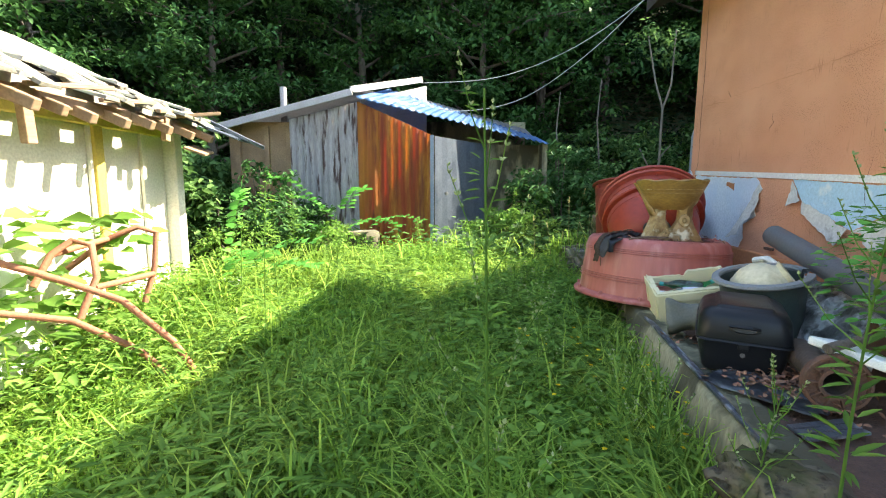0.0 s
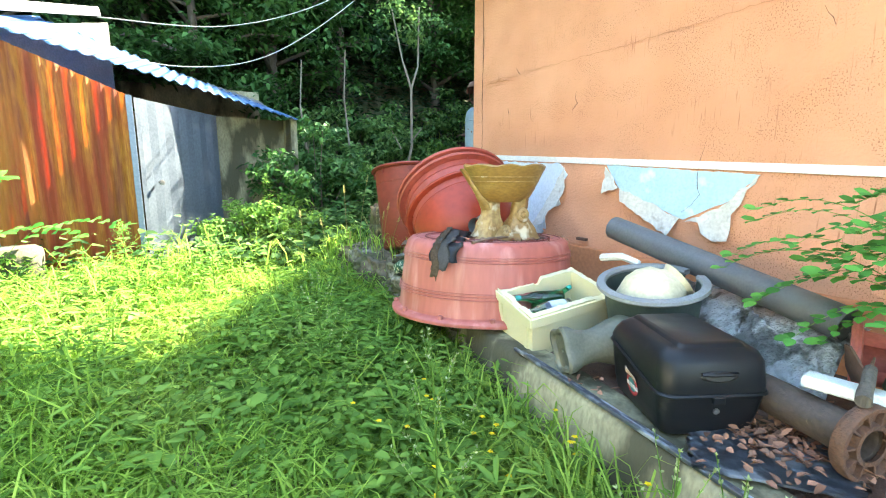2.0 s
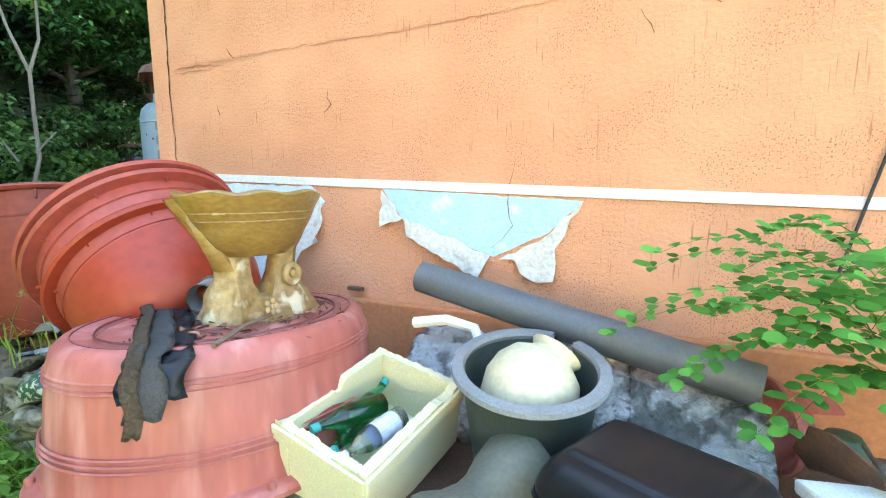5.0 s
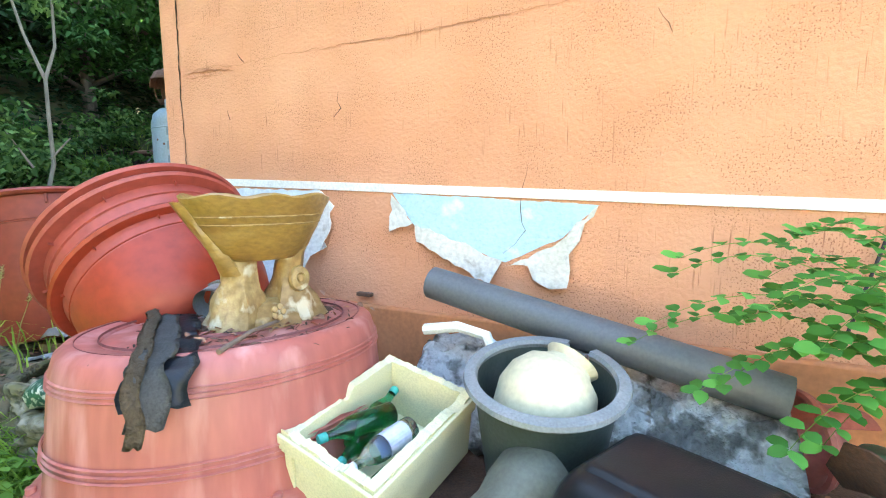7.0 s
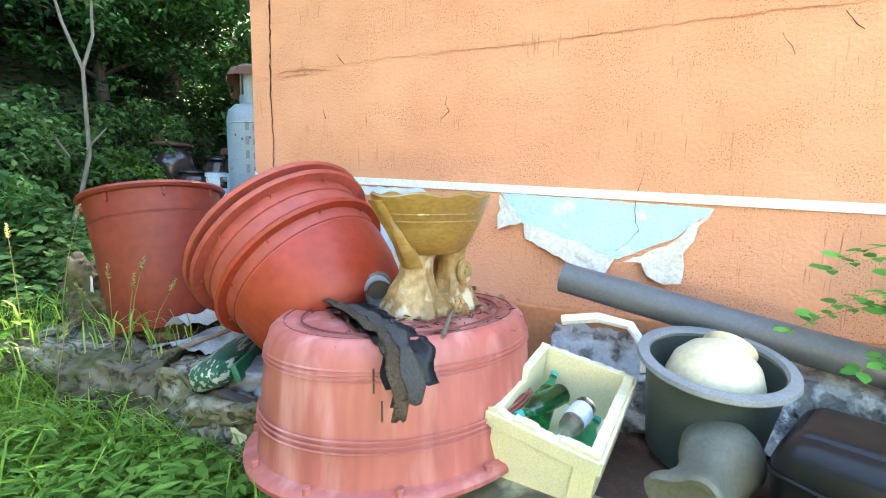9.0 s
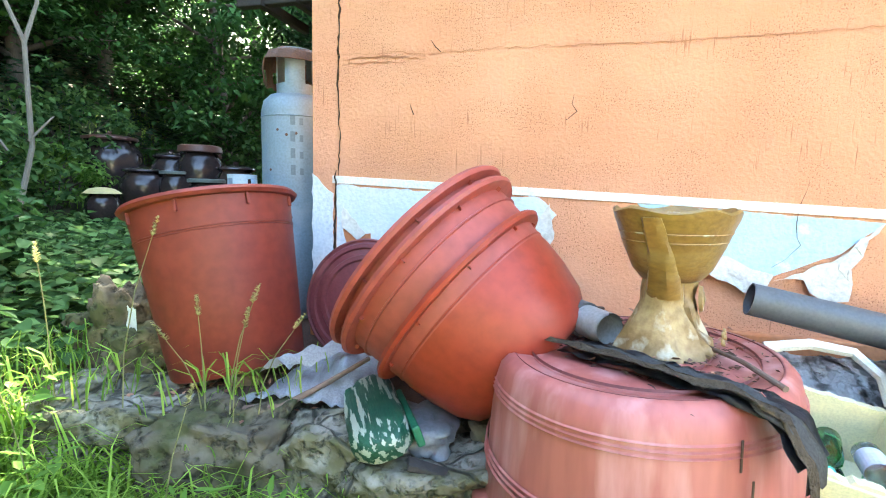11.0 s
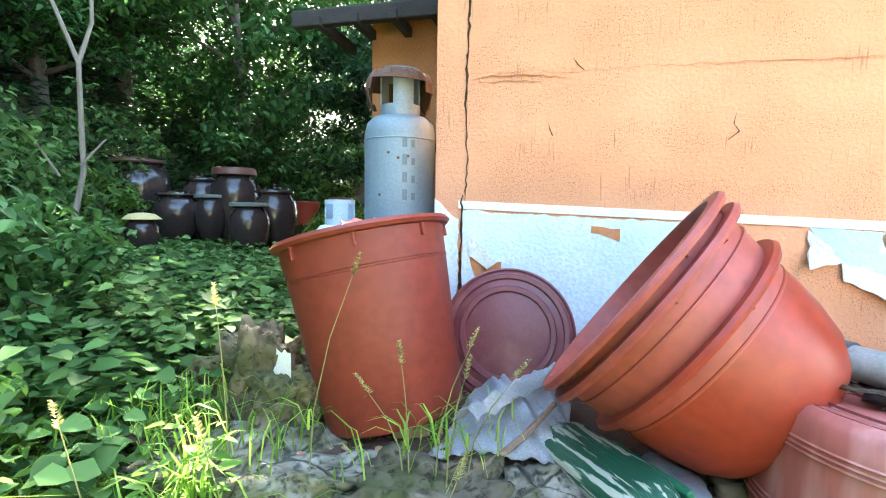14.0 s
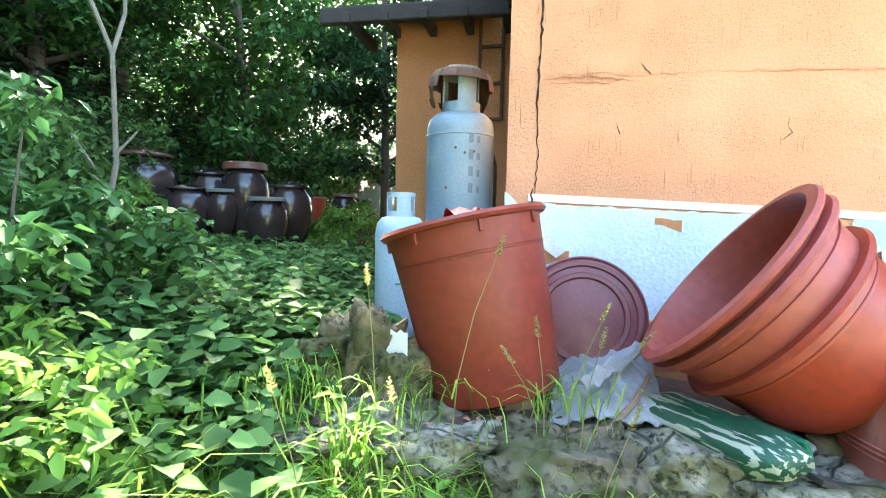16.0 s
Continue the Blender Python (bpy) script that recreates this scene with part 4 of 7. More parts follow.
part("branch_handle", bump_tube([(-0.10, -0.01, 0.16), (-0.15, -0.015, 0.24), (-0.20, -0.01, 0.31), (-0.26, 0, 0.385)], (0.05, 0.042, 0.038, 0.03), 4, 14), M_CERAMIC, planter, "", True)
bowl = lathe([(0, 0.20), (0.13, 0.205), (0.17, 0.235), (0.215, 0.30), (0.245, 0.355), (0.262, 0.385), (0.268, 0.40), (0.258, 0.406), (0.245, 0.392), (0.2, 0.375), (0, 0.37)], 48, squash=0.70)
for v in bowl.verts:
    if v.co.z > 0.38:
        v.co.z += 0.006 * math.sin(7 * math.atan2(v.co.y, v.co.x))
pbowl = part("bowl", bowl, M_CERAMIC, planter, "brown and ochre glazed bowl", True)
part("bowl_fill", lathe([(0.245, 0.388), (0.15, 0.393), (0, 0.394)], 40, squash=0.70), M_PVCL, pbowl, "pale grey dried soil")
for z, r in ((0.318, 0.2235), (0.342, 0.2365)):
    part("carved_line", lathe([(r, z - 0.003), (r + 0.004, z), (r + 0.002, z + 0.003)], 48, squash=0.70), M_CERAMICW, pbowl)
for k in range(5):
    petal = part("carved_petal", lathe([(0.011, 0), (0.009, 0.006), (0, 0.008)], 10), M_CERAMICW, planter, "", True)
    petal.matrix_local = axis_pose((0.0 + 0.017 * math.cos(1.2566 * k), -0.168, 0.055 + 0.017 * math.sin(1.2566 * k)), (0, -1, 0.25))
for x, z in ((-0.075, 0.285), (-0.045, 0.28)):
    lump = part("cut_branch", bump_tube([(x, -0.06, z - 0.02), (x, -0.075, z), (x, -0.08, z + 0.012)], (0.03, 0.036, 0.026), 9, 14), M_CERAMICW, planter, "pale cut branch end", True)
kn = part("knot", lathe([(0, 0.02), (0.010, 0.018), (0.013, 0.008), (0.020, 0.016), (0.026, 0.012), (0.038, 0.012), (0.042, 0)], 20), M_CERAMICW, planter, "", True)
kn.matrix_local = axis_pose((0.115, -0.068, 0.135), (0.15, -1, 0.1))
kn = part("knot", lathe([(0, 0.02), (0.018, 0.02), (0.024, 0.0)], 12), M_CERAMICW, planter, "", True)
kn.matrix_local = axis_pose((-0.055, -0.05, 0.235), (0.3, -0.6, 0.8))

elbow = thing("pipe_elbow", pose(1.79, 3.80, 0.91, 0, 0, 30), "short light grey plastic pipe with a dark elbow on the tub", "pipe")
part("pipe_piece", lathe([(0.052, 0), (0.052, 0.12), (0.046, 0.12), (0.046, 0)], 28, m=Matrix.Rotation(radians(90), 4, "Y") @ Matrix.Translation((0, 0, -0.16))), M_PVCL, elbow, "", True)
part("elbow_bend", tube([(-0.05, 0, 0), (0.02, 0, 0), (0.06, 0.01, 0.005), (0.085, 0.05, 0.01), (0.09, 0.10, 0.01)], 0.060, 24), M_PVC, elbow, "", True)

# strip of bark and black sheeting draped over the tub
strap = thing("draped_strip", pose(0, 0, 0), "grey felt strip, frayed bark and black sheeting draped over the tub", "strip")
path = [Vector(p) + Vector((0.01, 0.19, -0.04)) for p in ((1.60, 3.70, 0.905), (1.52, 3.60, 0.912), (1.43, 3.48, 0.915), (1.35, 3.39, 0.915), (1.265, 3.30, 0.915), (1.20, 3.245, 0.895), (1.165, 3.215, 0.82), (1.152, 3.205, 0.73))]


def ribbon(width, lift, u0=0.0, u1=1.0, skew=0.0):
    n = len(path) - 1

    def at(u):
        q = (u0 + (u1 - u0) * u) * n
        i = min(int(q), n - 1)
        return path[i].lerp(path[i + 1], q - i)

    def fn(u, v):
        p = at(u)
        d = (at(min(1, u + 0.02)) - at(max(0, u - 0.02)))
        side = Vector((-d.y, d.x, 0)).normalized()
        return p + side * ((v - 0.5) * width + skew) + Vector((0, 0, lift + 0.012 * noise.noise((u * 9, v * 3, width)) + 0.010 * noise.noise((u * 40, v * 9, width)))) + side * 0.02 * noise.noise((u * 6, 0, width * 30)) - Vector((0.02, 0.02, 0)) * (u > 0.85) * lift * 8
    return fn


for f, mat, nm in ((ribbon(0.085, 0.012, 0.1, 0.93, 0.0), M_RUBBERMAT, "felt_strip"), (ribbon(0.04, 0.021, 0.0, 1.0, -0.028), M_BROWNFOAM, "bark_strip"),
                   (ribbon(0.15, 0.0, 0.05, 0.84, 0.02), M_TARP, "black_sheet")):
    q = cloth(28, 5, f)
    bmesh.ops.solidify(q, geom=q.faces[:], thickness=0.010)
    part(nm, q, mat, strap, "", "all")
stick = part("stick", tube([(1.36, 3.37, 0.875), (1.51, 3.40, 0.885), (1.66, 3.43, 0.875), (1.84, 3.45, 0.88)], 0.008, 8, taper=0.005), M_TWIG, None)
tagged(stick, "thin dead stick lying on the tub", "stick")

# ---- styrofoam box with bottles ----
BOX_X = Vector((0.446, -0.11, 0.078)).normalized()
BOX_Z = BOX_X.cross(Vector((0.065, 0.33, 0.060))).normalized()
BOX_Y = BOX_Z.cross(BOX_X)
BOXM = Matrix((BOX_X, BOX_Y, BOX_Z)).transposed().to_4x4()
BOXM.translation = Vector((1.62, 3.027, 0.653)) - BOX_Z * 0.235
BOXM = BOXM @ Matrix.Diagonal((0.885, 1.02, 0.93, 1))
fb = thing("styrofoam_box", BOXM, "yellowed styrofoam box with a broken rim holding empty bottles", "box")
part("box_floor", box(0.5, 0.31, 0.03, (0, 0, 0.004), 0.006), M_FOAM, fb)


def broken_wall(length, thick, high, notches, seed):
    """A foam side whose top edge is chipped."""
    r2 = random.Random(seed)
    pts = [(-length / 2, 0), (length / 2, 0)]
    n = 34
    top = []
    for i in range(n + 1):
        x = length / 2 - length * i / n
        z = high + r2.uniform(-0.003, 0.003)
        for (c, w, d) in notches:
            if abs(x - c) < w:
                z -= d
        top.append((x, z))
    return sheet(pts + top, thick)


for (L, at, rz, nt, sd) in ((0.52, (0, -0.167, 0), 0, [(0.17, 0.03, 0.012)], 1), (0.52, (0, 0.137, 0), 0, [(-0.12, 0.13, 0.018), (0.0, 0.02, 0.012)], 2),
                        (0.28, (-0.232, 0, 0), 90, [(-0.02, 0.03, 0.012), (0.1, 0.015, 0.008)], 3), (0.28, (0.262, 0, 0), 90, [], 4)):
    ob = part("box_side", broken_wall(L - 0.003, 0.03, 0.255, nt, sd), M_FOAM, fb)
    ob.matrix_local = pose(*at, 0, 0, rz)
part("rim_lip", box(0.012, 0.34, 0.055, (-0.268, 0, 0.19), 0.004), M_FOAM, fb)
part("rim_lip", box(0.53, 0.012, 0.055, (0, -0.172, 0.19), 0.004), M_FOAM, fb)
for y in (-0.12, 0.13):
    part("corner_rib", box(0.01, 0.03, 0.18, (-0.266, y, 0.01), 0.003), M_FOAM, fb)


def bottle(m, mat, cap, label, r=0.036, h=0.245, wrap=False):
    b = thing("bottle", m, label, "bottle", group="bottles in the foam box")
    part("bottle_body", lathe([(0, 0.004), (r * 0.8, 0), (r, 0.006), (r, h * 0.55), (r * 0.9, h * 0.65), (0.014, h * 0.82), (0.0125, h * 0.93), (0.0125, h * 0.97), (0, h * 0.97)], 24), mat, b, "", True)
    part("cap", lathe([(0.0145, h * 0.93), (0.0145, h * 1.02), (0.012, h * 1.035), (0, h * 1.035)], 18), cap, b, "", True)
    if wrap:
        part("label", lathe([(r + 0.0008, h * 0.15), (r + 0.0008, h * 0.5)], 24), M_LABELB, b, "pale blue paper label")
        for i in range(7):
            q = lathe([(r + 0.0016, h * (0.2 + 0.04 * i)), (r + 0.0016, h * (0.215 + 0.04 * i))], 24)
            bmesh.ops.delete(q, geom=[f for f in q.faces if f.calc_center_median().y > -0.004 or abs(f.calc_center_median().x) > r * 0.75], context="FACES")
            part("print_line", q, M_INKBLUE, b)
    return b


for p, ax, mat, cap, lab, wr in (((0.06, -0.06, 0.165), (-0.72, 0.05, 0.06), M_PET, M_CAPW, "clear plastic bottle with a pale label", True),
                             ((0.08, 0.03, 0.16), (-0.85, 0.25, 0.10), M_BOTTLE, M_CAPG, "empty green glass bottle lying in the box", False),
                             ((0.09, 0.09, 0.11), (-0.75, -0.18, 0.06), M_BOTTLE, M_CAPG, "empty green glass bottle lying in the box", False),
                             ((-0.08, 0.05, 0.12), (0.75, 0.12, 0.16), M_BOTTLE, M_CAPG, "empty green glass bottle lying in the box", False),
                             ((-0.14, -0.08, 0.085), (0.65, -0.05, 0.03), M_BOTTLE, M_CAPG, "empty green glass bottle lying in the box", False)):
    bottle(BOXM.normalized() @ axis_pose(p, ax), mat, cap, lab, wrap=wr)

# ---- dark basin with a gourd shell ----
basin = thing("rubber_basin", pose(1.815, 2.595, 0.425, 2.5, -10) @ Matrix.Diagonal((0.775, 0.775, 1.04, 1)), "broken dark green rubber basin with a pale rim", "basin")
q = lathe([(0, 0), (0.20, 0), (0.215, 0.012), (0.262, 0.325), (0.254, 0.325), (0.205, 0.02), (0, 0.014)], 64)
bmesh.ops.delete(q, geom=[f for f in q.faces if -0.62 < math.atan2(f.calc_center_median().y, f.calc_center_median().x) < -0.15 and f.calc_center_median().z > 0.1], context="FACES")
part("basin_shell", q, M_BASIN, basin, "", True)
q = lathe([(0.255, 0.318), (0.29, 0.322), (0.30, 0.33), (0.296, 0.343), (0.255, 0.347), (0.247, 0.335), (0.255, 0.318)], 64)
bmesh.ops.delete(q, geom=[f for f in q.faces if -0.62 < math.atan2(f.calc_center_median().y, f.calc_center_median().x) < -0.15], context="FACES")
part("basin_rim", q, M_BASIN_RIM, basin, "greyed and torn rim", True)
gourd = thing("gourd_shell", axis_pose((1.765, 2.575, 0.70), (0.62, -0.40, 0.58)) @ Matrix.Scale(0.84, 4), "smooth cream gourd-shaped pot lying in the basin", "pot")
part("gourd_body", lathe([(0, -0.185), (0.08, -0.17), (0.14, -0.12), (0.17, -0.04), (0.168, 0.03), (0.14, 0.09), (0.095, 0.125), (0.085, 0.14), (0.10, 0.165), (0.092, 0.167), (0.078, 0.14), (0, 0.12)], 48), M_GOURD, gourd, "", True)

# ---- olive plastic pedestal lying on its side ----
ped = thing("pedestal", axis_pose((1.322, 2.705, 0.505), (0.86, -0.42, 0.12), 20) @ Matrix.Scale(0.82, 4), "olive-grey waisted plastic pedestal lying on its side", "pedestal")
t = bmesh.new()
rings = []
for z, r, sq in ((0, 0.118, 0.9), (0.012, 0.128, 0.9), (0.04, 0.125, 0.85), (0.09, 0.10, 0.6), (0.15, 0.088, 0.3), (0.20, 0.092, 0.2), (0.27, 0.118, 0.15), (0.35, 0.135, 0.1), (0.40, 0.125, 0.1), (0.42, 0.09, 0.1)):
    ring = []
    for i in range(40):
        a = 2 * math.pi * i / 40
        k = r * (1 + 0.16 * sq * math.cos(4 * a))
        ring.append(t.verts.new((k * math.cos(a), k * math.sin(a), z)))
    rings.append(ring)
for a, b in zip(rings, rings[1:]):
    for i in range(40):
        t.faces.new((a[i], a[(i + 1) % 40], b[(i + 1) % 40], b[i]))
inner = [t.verts.new((v.co.x * 0.84, v.co.y * 0.84, 0.004)) for v in rings[0]]
deep = [t.verts.new((v.co.x * 0.76, v.co.y * 0.76, 0.02)) for v in rings[0]]
hole = [t.verts.new((0.012 * math.cos(2 * math.pi * i / 40), 0.012 * math.sin(2 * math.pi * i / 40), 0.018)) for i in range(40)]
hole2 = [t.verts.new((v.co.x, v.co.y, 0.06)) for v in hole]
for a, b in ((rings[0], inner), (inner, deep), (deep, hole), (hole, hole2)):
    for i in range(40):
        t.faces.new((b[i], b[(i + 1) % 40], a[(i + 1) % 40], a[i]))
t.faces.new(rings[-1])
bmesh.ops.recalc_face_normals(t, faces=t.faces)
part("pedestal_body", t, M_DUMB, ped, "", True)

# ---- black scooter top box ----
tb = thing("scooter_top_box", pose(1.453, 2.257, 0.42, 0, 0, -30) @ Matrix.Scale(0.918, 4), "scuffed black plastic scooter luggage box with a torn emblem", "luggage box")


def rounded_plate(w, d, h, corner, z, seg=5):
    return [((w / 2 - corner) * sx + corner * math.cos(a), (d / 2 - corner) * sy + corner * math.sin(a), z)
            for sx, sy, a0 in ((1, 1, 0), (-1, 1, 90), (-1, -1, 180), (1, -1, 270)) for a in (radians(a0 + 90 * i / seg) for i in range(seg + 1))]


def loft(levels, n_cap=True):
    t = bmesh.new()
    rings = [[t.verts.new(p) for p in lv] for lv in levels]
    n = len(rings[0])
    for a, b in zip(rings, rings[1:]):
        for i in range(n):
            t.faces.new((a[i], a[(i + 1) % n], b[(i + 1) % n], b[i]))
    t.faces.new(rings[0][::-1])
    t.faces.new(rings[-1])
    return t


W, D = 0.40, 0.46


def seam(levels, high, low):
    """The lid line: high at the hinge side, stepping down to the latch side."""
    def z_at(y):
        k = min(1, max(0, (0.02 - y) / 0.09))
        return high + (low - high) * k * k * (3 - 2 * k)
    return [[(x, y, z_at(y) + dz) for x, y, dz in lv] for lv in levels]


part("box_base", loft([rounded_plate(W * 0.80, D * 0.84, 0, 0.035, 0.0), rounded_plate(W * 0.84, D * 0.88, 0, 0.045, 0.012), rounded_plate(W * 0.90, D * 0.93, 0, 0.05, 0.07)] + seam([rounded_plate(W * 0.97, D * 0.98, 0, 0.055, -0.006), rounded_plate(W * 0.985, D * 0.99, 0, 0.055, 0.0)], 0.205, 0.150)), M_BLACK, tb, "", True)
part("seam_lip", loft(seam([rounded_plate(W * 1.0, D * 1.0, 0, 0.055, 0.001), rounded_plate(W * 1.02, D * 1.02, 0, 0.058, 0.006), rounded_plate(W * 1.0, D * 1.0, 0, 0.055, 0.013)], 0.205, 0.150)), M_BLACK, tb, "raised seam lip", True)
lid_part = part("box_lid", loft(seam([rounded_plate(W * 0.985, D * 0.985, 0, 0.055, 0.014), rounded_plate(W * 0.985, D * 0.985, 0, 0.055, 0.035)], 0.205, 0.150) + [rounded_plate(W * 0.95, D * 0.95, 0, 0.06, 0.265), rounded_plate(W * 0.88, D * 0.885, 0, 0.06, 0.292), rounded_plate(W * 0.72, D * 0.80, 0, 0.05, 0.310), rounded_plate(W * 0.40, D * 0.60, 0, 0.04, 0.318)]), M_BLACK, tb, "domed lid", True)
part("lid_ridge", loft([rounded_plate(0.27, 0.38, 0, 0.02, 0.296), rounded_plate(0.235, 0.345, 0, 0.02, 0.320), rounded_plate(0.215, 0.325, 0, 0.02, 0.325)]), M_BLACK, lid_part, "raised lid panel", True)
ob = part("grip_recess", lathe([(0, 0.004), (0.05, 0.004), (0.062, 0.0), (0.07, -0.004)], 28, squash=0.30), M_CABLE, lid_part, "dark grip recess")
ob.matrix_local = axis_pose((0.0, -0.2245, 0.225), (0, -1, 0.18))
ob = part("grip_lip", tube([(-0.062, 0, 0.012), (-0.03, -0.012, 0.016), (0.03, -0.012, 0.016), (0.062, 0, 0.012)], 0.007, 8), M_BLACK, tb)
ob.matrix_local = pose(0, -0.226, 0.222)
ob = part("latch", box(0.045, 0.014, 0.03, (0, 0, 0), 0.005), M_BLACK, tb)
ob.matrix_local = pose(0.0, -0.232, 0.128)
ob = part("lock", lathe([(0.011, 0), (0.011, 0.006), (0.004, 0.007), (0, 0.005)], 18), M_STEEL, tb, "steel key lock")
ob.matrix_local = axis_pose((0.0, -0.222, 0.10), (0, -1, -0.12))
EMB = pose(-0.1875, 0.0, 0.095, 0, -9, 0) @ Matrix.Rotation(radians(-90), 4, "Z")
ob = part("emblem_ring", lathe([(0.030, 0), (0.030, 0.003), (0.043, 0.003), (0.043, 0)], 32, m=Matrix.Rotation(radians(90), 4, "X")), M_REDPRINT, tb, "round red and teal emblem")
ob.matrix_local = EMB
ob = part("emblem_disc", lathe([(0.030, 0), (0.030, 0.002), (0, 0.002)], 32, m=Matrix.Rotation(radians(90), 4, "X")), M_TEAL, tb)
ob.matrix_local = EMB
for x, w in ((-0.025, 0.018), (-0.003, 0.016), (0.019, 0.016), (0.04, 0.018)):
    ob = part("emblem_bar", box(w, 0.002, 0.016, (x, -0.005, -0.008), 0), M_PRINTW, tb)
    ob.matrix_local = EMB
ob = part("torn_sticker", sheet(ragged([(-0.05, 0.035), (-0.04, 0.06), (-0.01, 0.05), (0.035, 0.04), (0.04, 0.028), (0.0, 0.036)], 6, 0.003, 0.02), -0.002), M_STICKER, tb, "torn brown and white sticker")
ob.matrix_local = EMB @ pose(0, -0.003, 0)

# ---- grey plastic pipe leaning along the wall ----
a, b2 = Vector((2.175, 3.095, 0.93)), Vector((1.945, 1.945, 0.72))
gp = part("plastic_pipe", lathe([(0.064, 0), (0.064, (b2 - a).length), (0.058, (b2 - a).length), (0.058, 0), (0.064, 0)], 40, m=axis_pose(a, b2 - a)), M_PVC, None, "", True)
tagged(gp, "long dark grey plastic drain pipe resting on sheeting", "pipe")

# silvery sheeting and slab under the pipe
sl = thing("sheeting_pile", pose(0, 0, 0), "crumpled silvery grey roofing sheet behind the basin", "sheeting")


def slab_at(u, v):
    y = 3.13 - 1.20 * u
    x = 1.74 + 0.22 * (1 - u) + 0.42 * v
    return Vector((x, y, 0.46 + 0.20 * v + 0.10 * math.sin(3.1 * v) + 0.035 * noise.noise((u * 9, v * 5, 3)) + 0.02 * noise.noise((u * 26, v * 14, 1)) - 0.05 * (v < 0.1)))


for u0, u1, up in ((0.0, 0.36, 0.0), (0.32, 0.7, 0.014), (0.66, 1.0, 0.004)):
    q = cloth(24, 24, lambda u, v: slab_at(u0 + (u1 - u0) * u, v) + Vector((0, 0, up + 0.02 * noise.noise((u * 5 + u0 * 9, v * 7, 4)))))
    bmesh.ops.solidify(q, geom=q.faces[:], thickness=0.012)
    part("sheet_piece", q, M_SLAB, sl, "", "all")
handle = part("cream_bracket", tube([(2.06, 3.08, 0.77), (2.04, 2.94, 0.80), (2.0, 2.82, 0.79), (1.93, 2.77, 0.73), (1.88, 2.77, 0.65)], 0.022, 8, taper=0.016), M_FOAMW, None, "", True)
tagged(handle, "cream plastic bracket lying beside the pipe", "bracket")

# ---- clutter on the near end of the terrace ----
pot = thing("plastic_pot", axis_pose((1.925, 1.92, 0.62), (0.25, -0.95, 0.05)), "faded red plastic pot lying on its side with an arched cutout", "pot")
q = lathe([(0.118, 0), (0.125, 0.004), (0.125, 0.025), (0.095, 0.03), (0.085, 0.12), (0.075, 0.16), (0.07, 0.16), (0.09, 0.03), (0.112, 0.004), (0.118, 0)], 40)
seen_way = Vector((-0.80, 0.15, 0.25)).normalized()
turned = pot.matrix_world.to_3x3()
bmesh.ops.delete(q, geom=[f for f in q.faces if f.calc_center_median().z > 0.055 and (turned @ Vector((f.calc_center_median().x, f.calc_center_median().y, 0)).normalized()).dot(seen_way) > 0.80], context="FACES")
part("pot_shell", q, M_POTRED, pot, "", True)
part("pot_rim", lathe([(0.120, -0.004), (0.132, -0.002), (0.134, 0.008), (0.128, 0.016), (0.120, 0.014), (0.120, -0.004)], 40), M_POTRED, pot, "sun-bleached rolled rim", True)
ball = part("green_scoop", lathe([(0, 0.06), (0.04, 0.05), (0.06, 0.02), (0.062, -0.02), (0.05, -0.05), (0, -0.06)], 24), M_GREENBALL, None, "", True)
ball.matrix_world = pose(1.90, 1.76, 0.58)
tagged(ball, "dark green plastic ball-shaped float in the clutter", "float")
board = thing("foam_board", pose(1.61, 1.71, 0.60, 2, 12, 12), "white broken styrofoam slab on the logs", "foam slab")
part("slab", box(0.15, 0.46, 0.035, (0, 0, 0), 0.008), M_FOAMW, board)
handle_at = Matrix.Translation((1.54, 1.78, 0.672)) @ Matrix.Rotation(radians(11), 4, "Z") @ Matrix.Rotation(radians(-9), 4, "Y")
tool = thing("tool_handle", handle_at, "grey weathered tool handle lying across the foam slab", "handle")
part("shaft", tube([(-0.10, 0, 0), (-0.05, 0.002, 0.001), (0.0, 0, 0), (0.09, 0.001, 0.002)], 0.019, 14, taper=0.016), M_BARK, tool, "", True)
part("spike", tube([(0.09, 0.001, 0.002), (0.13, 0.0, 0.004), (0.16, -0.002, 0.008)], 0.006, 8, taper=0.003), M_RUST, tool, "thin rusty spike", True)
plate = thing("rusty_plate", pose(1.70, 1.83, 0.615, -18, 20, 24), "dark maroon rusted iron plate behind the foam slab", "plate")
part("plate_sheet", sheet(ragged([(-0.10, 0), (0.10, 0), (0.12, 0.05), (0.03, 0.12), (-0.03, 0.11), (-0.11, 0.04)], 31, 0.004), 0.006), M_RUST, plate)
fl = thing("iron_pipe", axis_pose((1.60, 2.09, 0.53), (-0.33, -0.94, 0.0)) @ Matrix.Scale(0.9, 4), "brown rusty iron pipe with a ribbed flange end", "pipe")
part("pipe_tube", lathe([(0.0, 0.02), (0.062, 0.0), (0.066, 0.05), (0.066, 0.40), (0.05, 0.40), (0.05, 0.03)], 36), M_PIPEB, fl, "mottled brown pipe", True)
part("flange", lathe([(0.052, 0.385), (0.088, 0.385), (0.09, 0.378), (0.118, 0.378), (0.122, 0.385), (0.122, 0.415), (0.118, 0.42), (0.108, 0.42), (0.104, 0.402), (0.07, 0.40), (0.066, 0.42), (0.052, 0.42)], 44), M_RUST, fl, "rusty ribbed flange", True)
for i in range(10):
    ob = part("rib", box(0.042, 0.007, 0.02, (0.086, 0, 0.398), 0.001), M_RUST, fl)
    ob.matrix_local = pose(0, 0, 0, 0, 0, 36 * i)
tin = thing("roofing_scrap", pose(1.36, 1.93, 0.425, 0, -2, 35), "torn black roofing sheet with dry leaves on the terrace", "sheeting")
